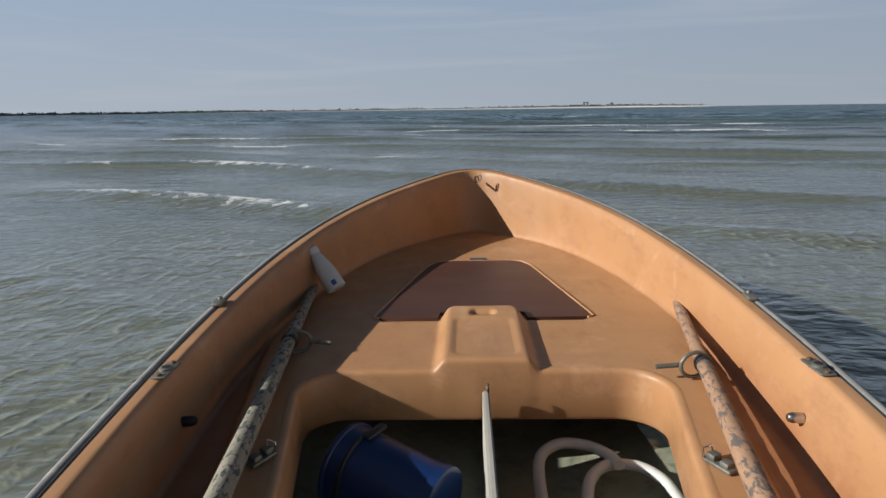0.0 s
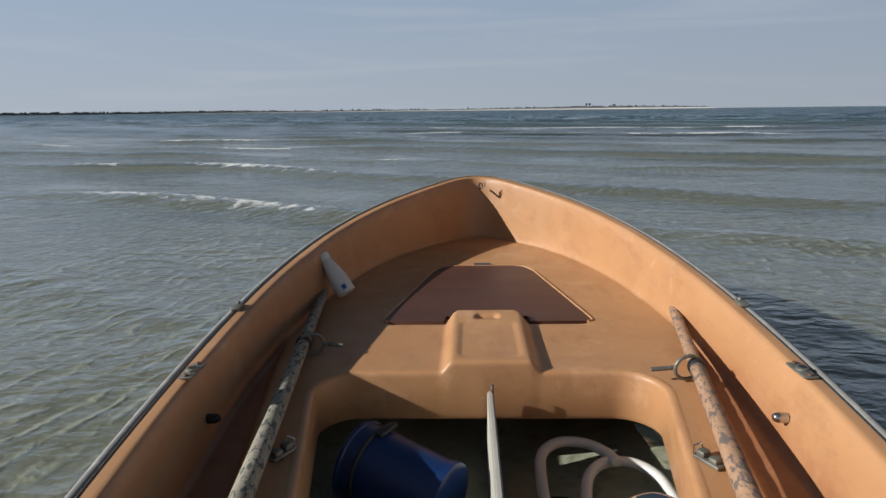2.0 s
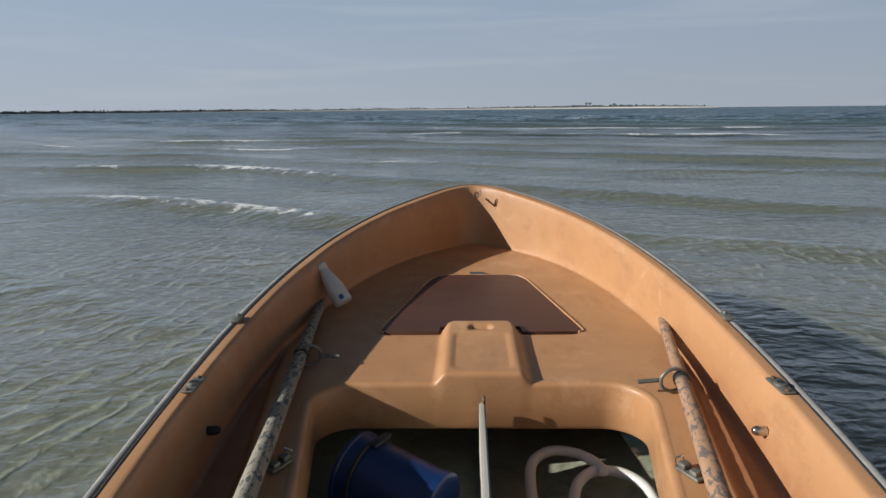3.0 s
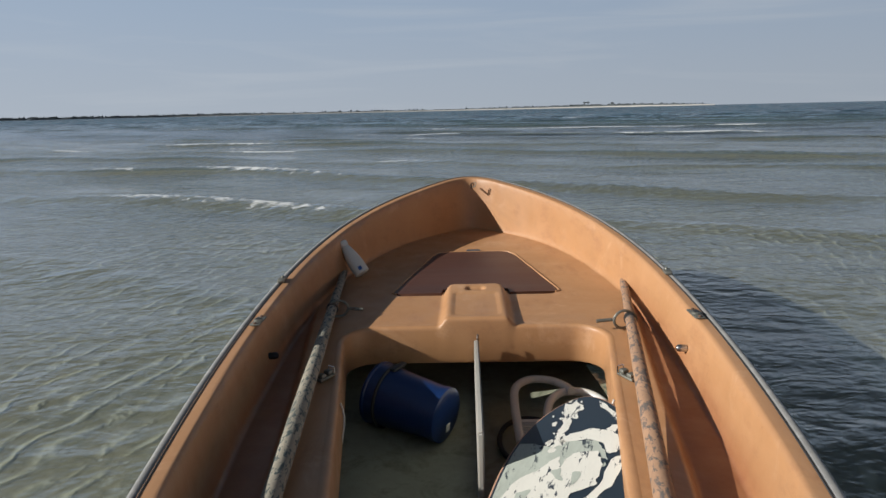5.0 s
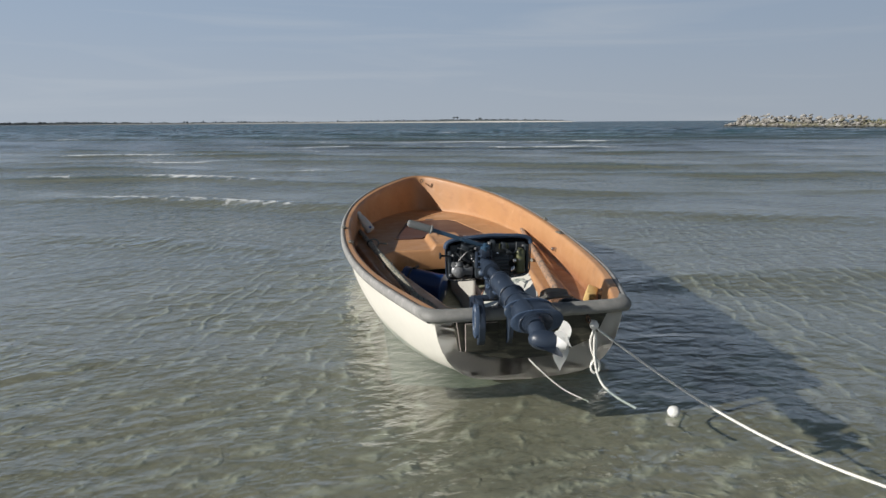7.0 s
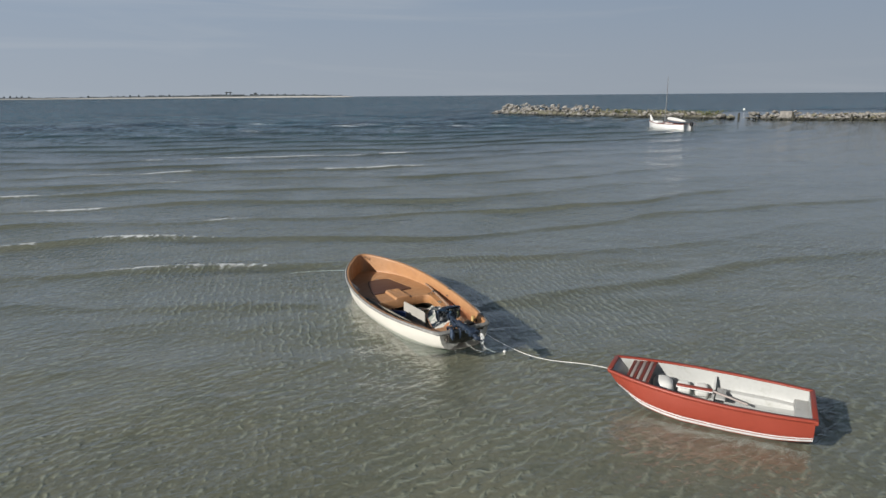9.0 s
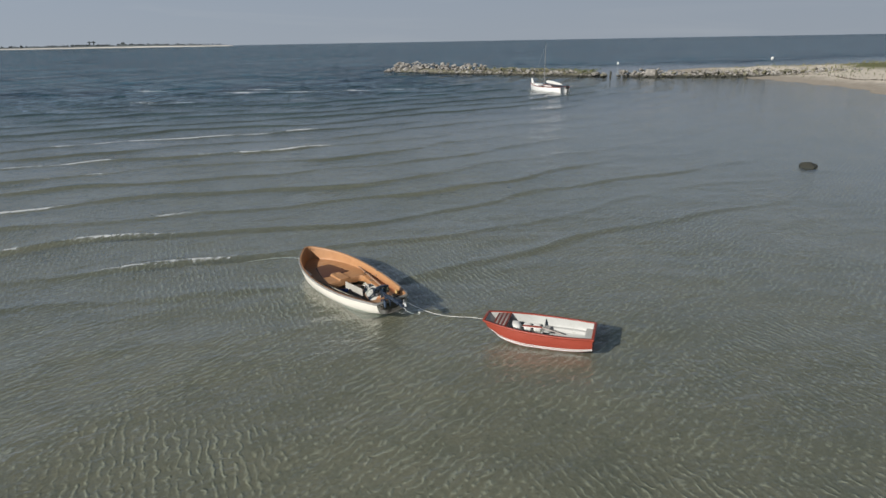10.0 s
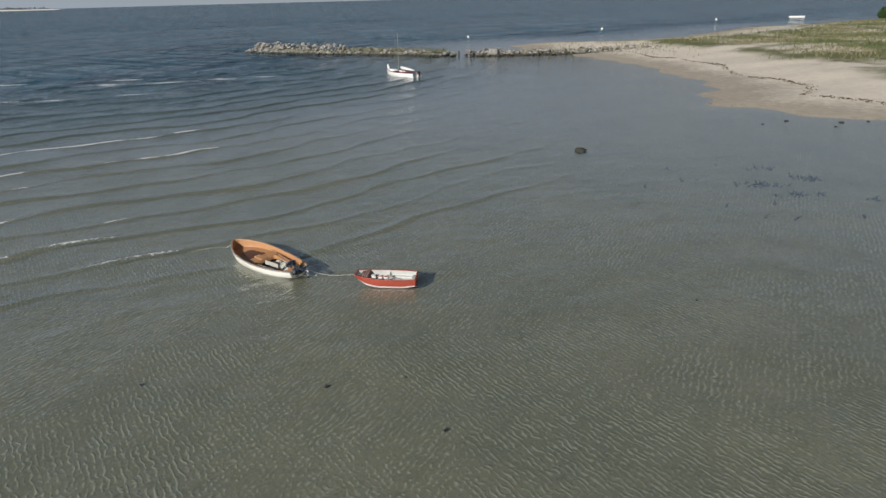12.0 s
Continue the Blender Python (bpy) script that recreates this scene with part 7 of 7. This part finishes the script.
P, r = scatter(110000, 66, 195, -48, 42, grassy, 5)
tagged(part("dune_grass", blades("dune_grass", P, 0.16 + 0.34 * r.uniform(0, 1, len(P)) ** 2 * sst(3, 18, shore_distance(P[:, 0], P[:, 1])), 0.7, 6), "grass"), "green and straw-coloured dune grass behind the beach", "grass", kind="stuff")
r = np.random.RandomState(9)
J = []
for k in range(620):
    p, d = along([(67.2, 60), (68.6, 52), (69.6, 41.5)], r.uniform(0, 1))
    J.append((p.x + r.uniform(-1.4, 1.4), p.y, 0.3 + r.uniform(0, 0.55)))
for k in range(150):
    p, d = along([(74.0, 32), (80, 22), (87, 14)], r.uniform(0, 1))
    gx, gy = p.x + r.uniform(0.6, 4.5), p.y + r.uniform(-1, 1)
    J.append((gx, gy, max(0.05, float(ground_height(np.array([gx]), np.array([gy]))[0]))))
tagged(part("wall_grass", blades("wall_grass", np.array(J), 0.14 + 0.2 * r.uniform(0, 1, len(J)), 0.5, 7, per=6), "grass"), "rough green grass growing between the breakwater stones", "grass", kind="stuff")


def wrack(x, y, u):
    s = shore_distance(x, y)
    w = 0.7 * np.sin(0.25 * y + 0.2 * x) + 0.3 * np.sin(0.9 * y)
    return (np.exp(-((s - 6.5 - w) / 0.30) ** 2) * (0.35 + 0.65 * (np.sin(0.4 * y + 0.3 * x) > -0.2))) > u


P, r = scatter(90000, 36, 82, -45, 28, wrack, 12)
tagged(part("sea_wrack", blades("sea_wrack", P, 0.05 + 0.06 * r.uniform(0, 1, len(P)), 1.9, 13, per=4, width=0.45), "wrack"), "dark line of dried sea wrack along the beach", "seaweed", kind="stuff")


def weed_bed(x, y, u):
    a = np.exp(-(((x - 19) / 2.6) ** 2 + ((y + 11.6) / 3.2) ** 2))
    n = np.sin(1.9 * x + 1.3 * np.sin(1.1 * y)) * np.sin(1.4 * y + 0.8 * np.sin(1.7 * x))
    return a * sst(0.3, 0.8, n) * 0.35 > u


P, r = scatter(14000, 12, 26, -20, -4, weed_bed, 15)
P[:, 2] += 0.02
tagged(part("weed_bed", blades("weed_bed", P, 0.10 + 0.08 * r.uniform(0, 1, len(P)), 1.8, 16, per=3, width=0.3), "weed"), "patches of dark seaweed on the shallow sandy bed", "seaweed", kind="stuff")
rng = random.Random(21)
for x, y, s in ((-3.5, -8.1, 0.08), (-3.7, -4.9, 0.085), (-6.0, -1.1, 0.065), (5.3, -10.9, 0.07), (-2.4, -6.2, 0.05), (-8.0, -9.6, 0.07), (10.6, 6.1, 0.10)):
    z = float(ground_height(np.array([x]), np.array([y]))[0])
    pts = np.array([(rng.uniform(-s, s) * 0.45, rng.uniform(-s, s) * 0.3, 0) for _ in range(26)])
    th = thing("seaweed_clump", Matrix.Translation((x, y, z)), "dark torn clump of seaweed lying on the sandy bed", "seaweed", "loose seaweed clumps")
    part("fronds", blades("fronds", pts, np.full(26, s * 0.45), 1.5, rng.randint(0, 999), per=3, width=0.25), "weed", th)


def bush(x, y, h, w, seed):
    th = thing("bush", Matrix.Translation((x, y, float(ground_height(np.array([x]), np.array([y]))[0]))), "dense dark green bush behind the dune grass", "bush", "bushes on the dunes")
    r = np.random.RandomState(seed)
    n = 2200
    v = r.normal(size=(n, 3))
    v /= np.linalg.norm(v, axis=1)[:, None]
    rad = r.uniform(0.55, 1.0, n) ** 0.5 * (1 + 0.25 * np.sin(5 * v[:, 0] + seed) * np.sin(4 * v[:, 1]))
    P = v * rad[:, None] * (w, w, h * 0.62) + (0, 0, h * 0.45)
    P = P[P[:, 2] > 0]
    part("foliage", blades("foliage", P, np.full(len(P), 0.32), 0.9, seed, per=3, width=0.22), "bush", th)
    bm = bmesh.new()
    for k in range(6):
        a = k * 1.05
        tube(bm, smooth_path([(0, 0, 0), (0.3 * math.cos(a), 0.3 * math.sin(a), h * 0.3), (w * 0.6 * math.cos(a), w * 0.6 * math.sin(a), h * 0.75)], 4), [0.06 - 0.005 * i for i in range(9)], 6)
    part("stems", bm, "transom_ply", th)


bush(165, -11.5, 2.4, 2.6, 2)
bush(168, -16.5, 2.8, 3.2, 3)

# ---------------------------------------------------------------- floats and far shore
for x, y, s in ((140.3, 44.8, 0.5), (193.6, 31.0, 0.55), (108.0, 62.0, 0.35)):
    th = thing("mooring_buoy", Matrix.Translation((x, y, 0)), "white mooring buoy floating offshore", "buoy", "mooring buoys")
    bm = bmesh.new()
    lathe(bm, (0, 0, -0.2 * s), (0, 0, 1.25 * s), [(0, 0.1 * s), (0.2, 0.5 * s), (0.5, 0.62 * s), (0.8, 0.42 * s), (0.92, 0.14 * s), (1, 0.08 * s)], 16)
    part("body", bm, "white_plastic", th)
th = thing("float_raft", Matrix.Translation((212.0, 12.5, 0)) @ pose(0, 0, 0, 0, 0, -75), "flat white raft anchored off the point", "raft")
bm = bmesh.new()
box(bm, (0, 0, 0.25), (4.2, 1.6, 0.5), 0.1)
part("deck", bm, "white_plastic", th)

M["far_sand"] = plain("far_sand", (0.45, 0.43, 0.40), 0.9, var=0.1, scale=0.02, bump=0)
M["far_wood"] = plain("far_wood", (0.085, 0.10, 0.105), 0.9, var=0.3, scale=0.05, bump=0)


def far_shore():
    r = np.random.RandomState(31)
    az = np.radians(np.linspace(-60, 26.0, 420))
    deg = np.degrees(az)
    dist = np.interp(deg, [-60, -20, 5, 18, 26], [3300, 3300, 3150, 3000, 2850])
    sand, wood = [], []
    for i, (a, d) in enumerate(zip(az, dist)):
        g = np.interp(deg[i], [-60, -22, -12, -2, 15, 20, 25.5, 26], [1, 1, 2.5, 3.5, 4.5, 4.5, 2.5, 0.2])
        hw = np.interp(deg[i], [-60, -14, -10, 4, 12, 16, 21, 24, 25, 26], [10, 9, 5.5, 4, 6.5, 8, 7, 5.5, 3.0, 0.1])
        hw *= 0.75 + 0.35 * math.sin(i * 0.9) * math.sin(i * 0.37) + r.uniform(0, 0.35)
        c, s = math.sin(a), math.cos(a)
        sand += [(c * d, s * d, -1), (c * d, s * d, g), (c * (d + 30), s * (d + 30), g * 1.1)]
        wood += [(c * (d + 25), s * (d + 25), 0), (c * (d + 25), s * (d + 25), g + hw * 0.6), (c * (d + 60), s * (d + 60), g + hw)]
    part_s = part("far_beach", mesh_from("far_beach", sand, grid_faces(3, 420)), "far_sand")
    tagged(part_s, "pale sandy shore of the island on the horizon", "shore", kind="structure")
    tagged(part("far_land", mesh_from("far_land", wood, grid_faces(3, 420)), "far_wood"), "low dark land of the island on the horizon", "land", kind="structure")
    # scattered tree clumps on it
    P = []
    for k in range(900):
        dg = r.uniform(-40, 25)
        if r.uniform() > np.interp(dg, [-40, -16, -13, 6, 14, 18, 25], [1, 1, 0.25, 0.2, 0.5, 0.9, 0.35]):
            continue
        a, d = math.radians(dg), np.interp(dg, [-60, -20, 5, 18, 26], [3300, 3300, 3150, 3000, 2850]) + 40
        P.append((math.sin(a) * d, math.cos(a) * d, np.interp(dg, [-40, -12, 18, 25], [6, 6, 8, 5])))
    tagged(part("far_trees", blades("far_trees", np.array(P), r.uniform(4, 9, len(P)), 0.4, 33, per=5, width=0.5), "far_wood"), "dark clumps of trees along the distant shore", "trees", kind="stuff")
    # lookout tower
    tx, ty = 838.0, 3010.0
    th = thing("lookout_tower", Matrix.Translation((tx, ty, 0)) @ pose(0, 0, 0, 0, 0, -15), "dark two-legged lookout tower on the far island", "tower")
    for x in (-8, 8):
        bm = bmesh.new()
        box(bm, (x, 0, 14), (5.0, 5.0, 28), 0.2)
        part("tower_leg", bm, "far_wood", th)
    bm = bmesh.new()
    box(bm, (0, 0, 24), (30, 7, 4), 0.3)
    part("platform", bm, "far_wood", th)
    for x, w, h in ((-45, 34, 13), (40, 46, 12), (75, 22, 9), (118, 14, 20)):
        hb = thing("far_building", th.matrix_world @ Matrix.Translation((x, 5, 0)), "low dark building among trees by the far tower", "building", "buildings by the tower")
        bm = bmesh.new()
        box(bm, (0, 0, h / 2), (w, 12, h), 0.2)
        part("walls", bm, "far_wood", hb)
        bm = bmesh.new()
        box(bm, (0, 0, h + 1.2), (w * 1.02, 13, 2.6), 0.0, taper=(0.8, 0.1))
        part("roof", bm, "far_wood", hb)


far_shore()
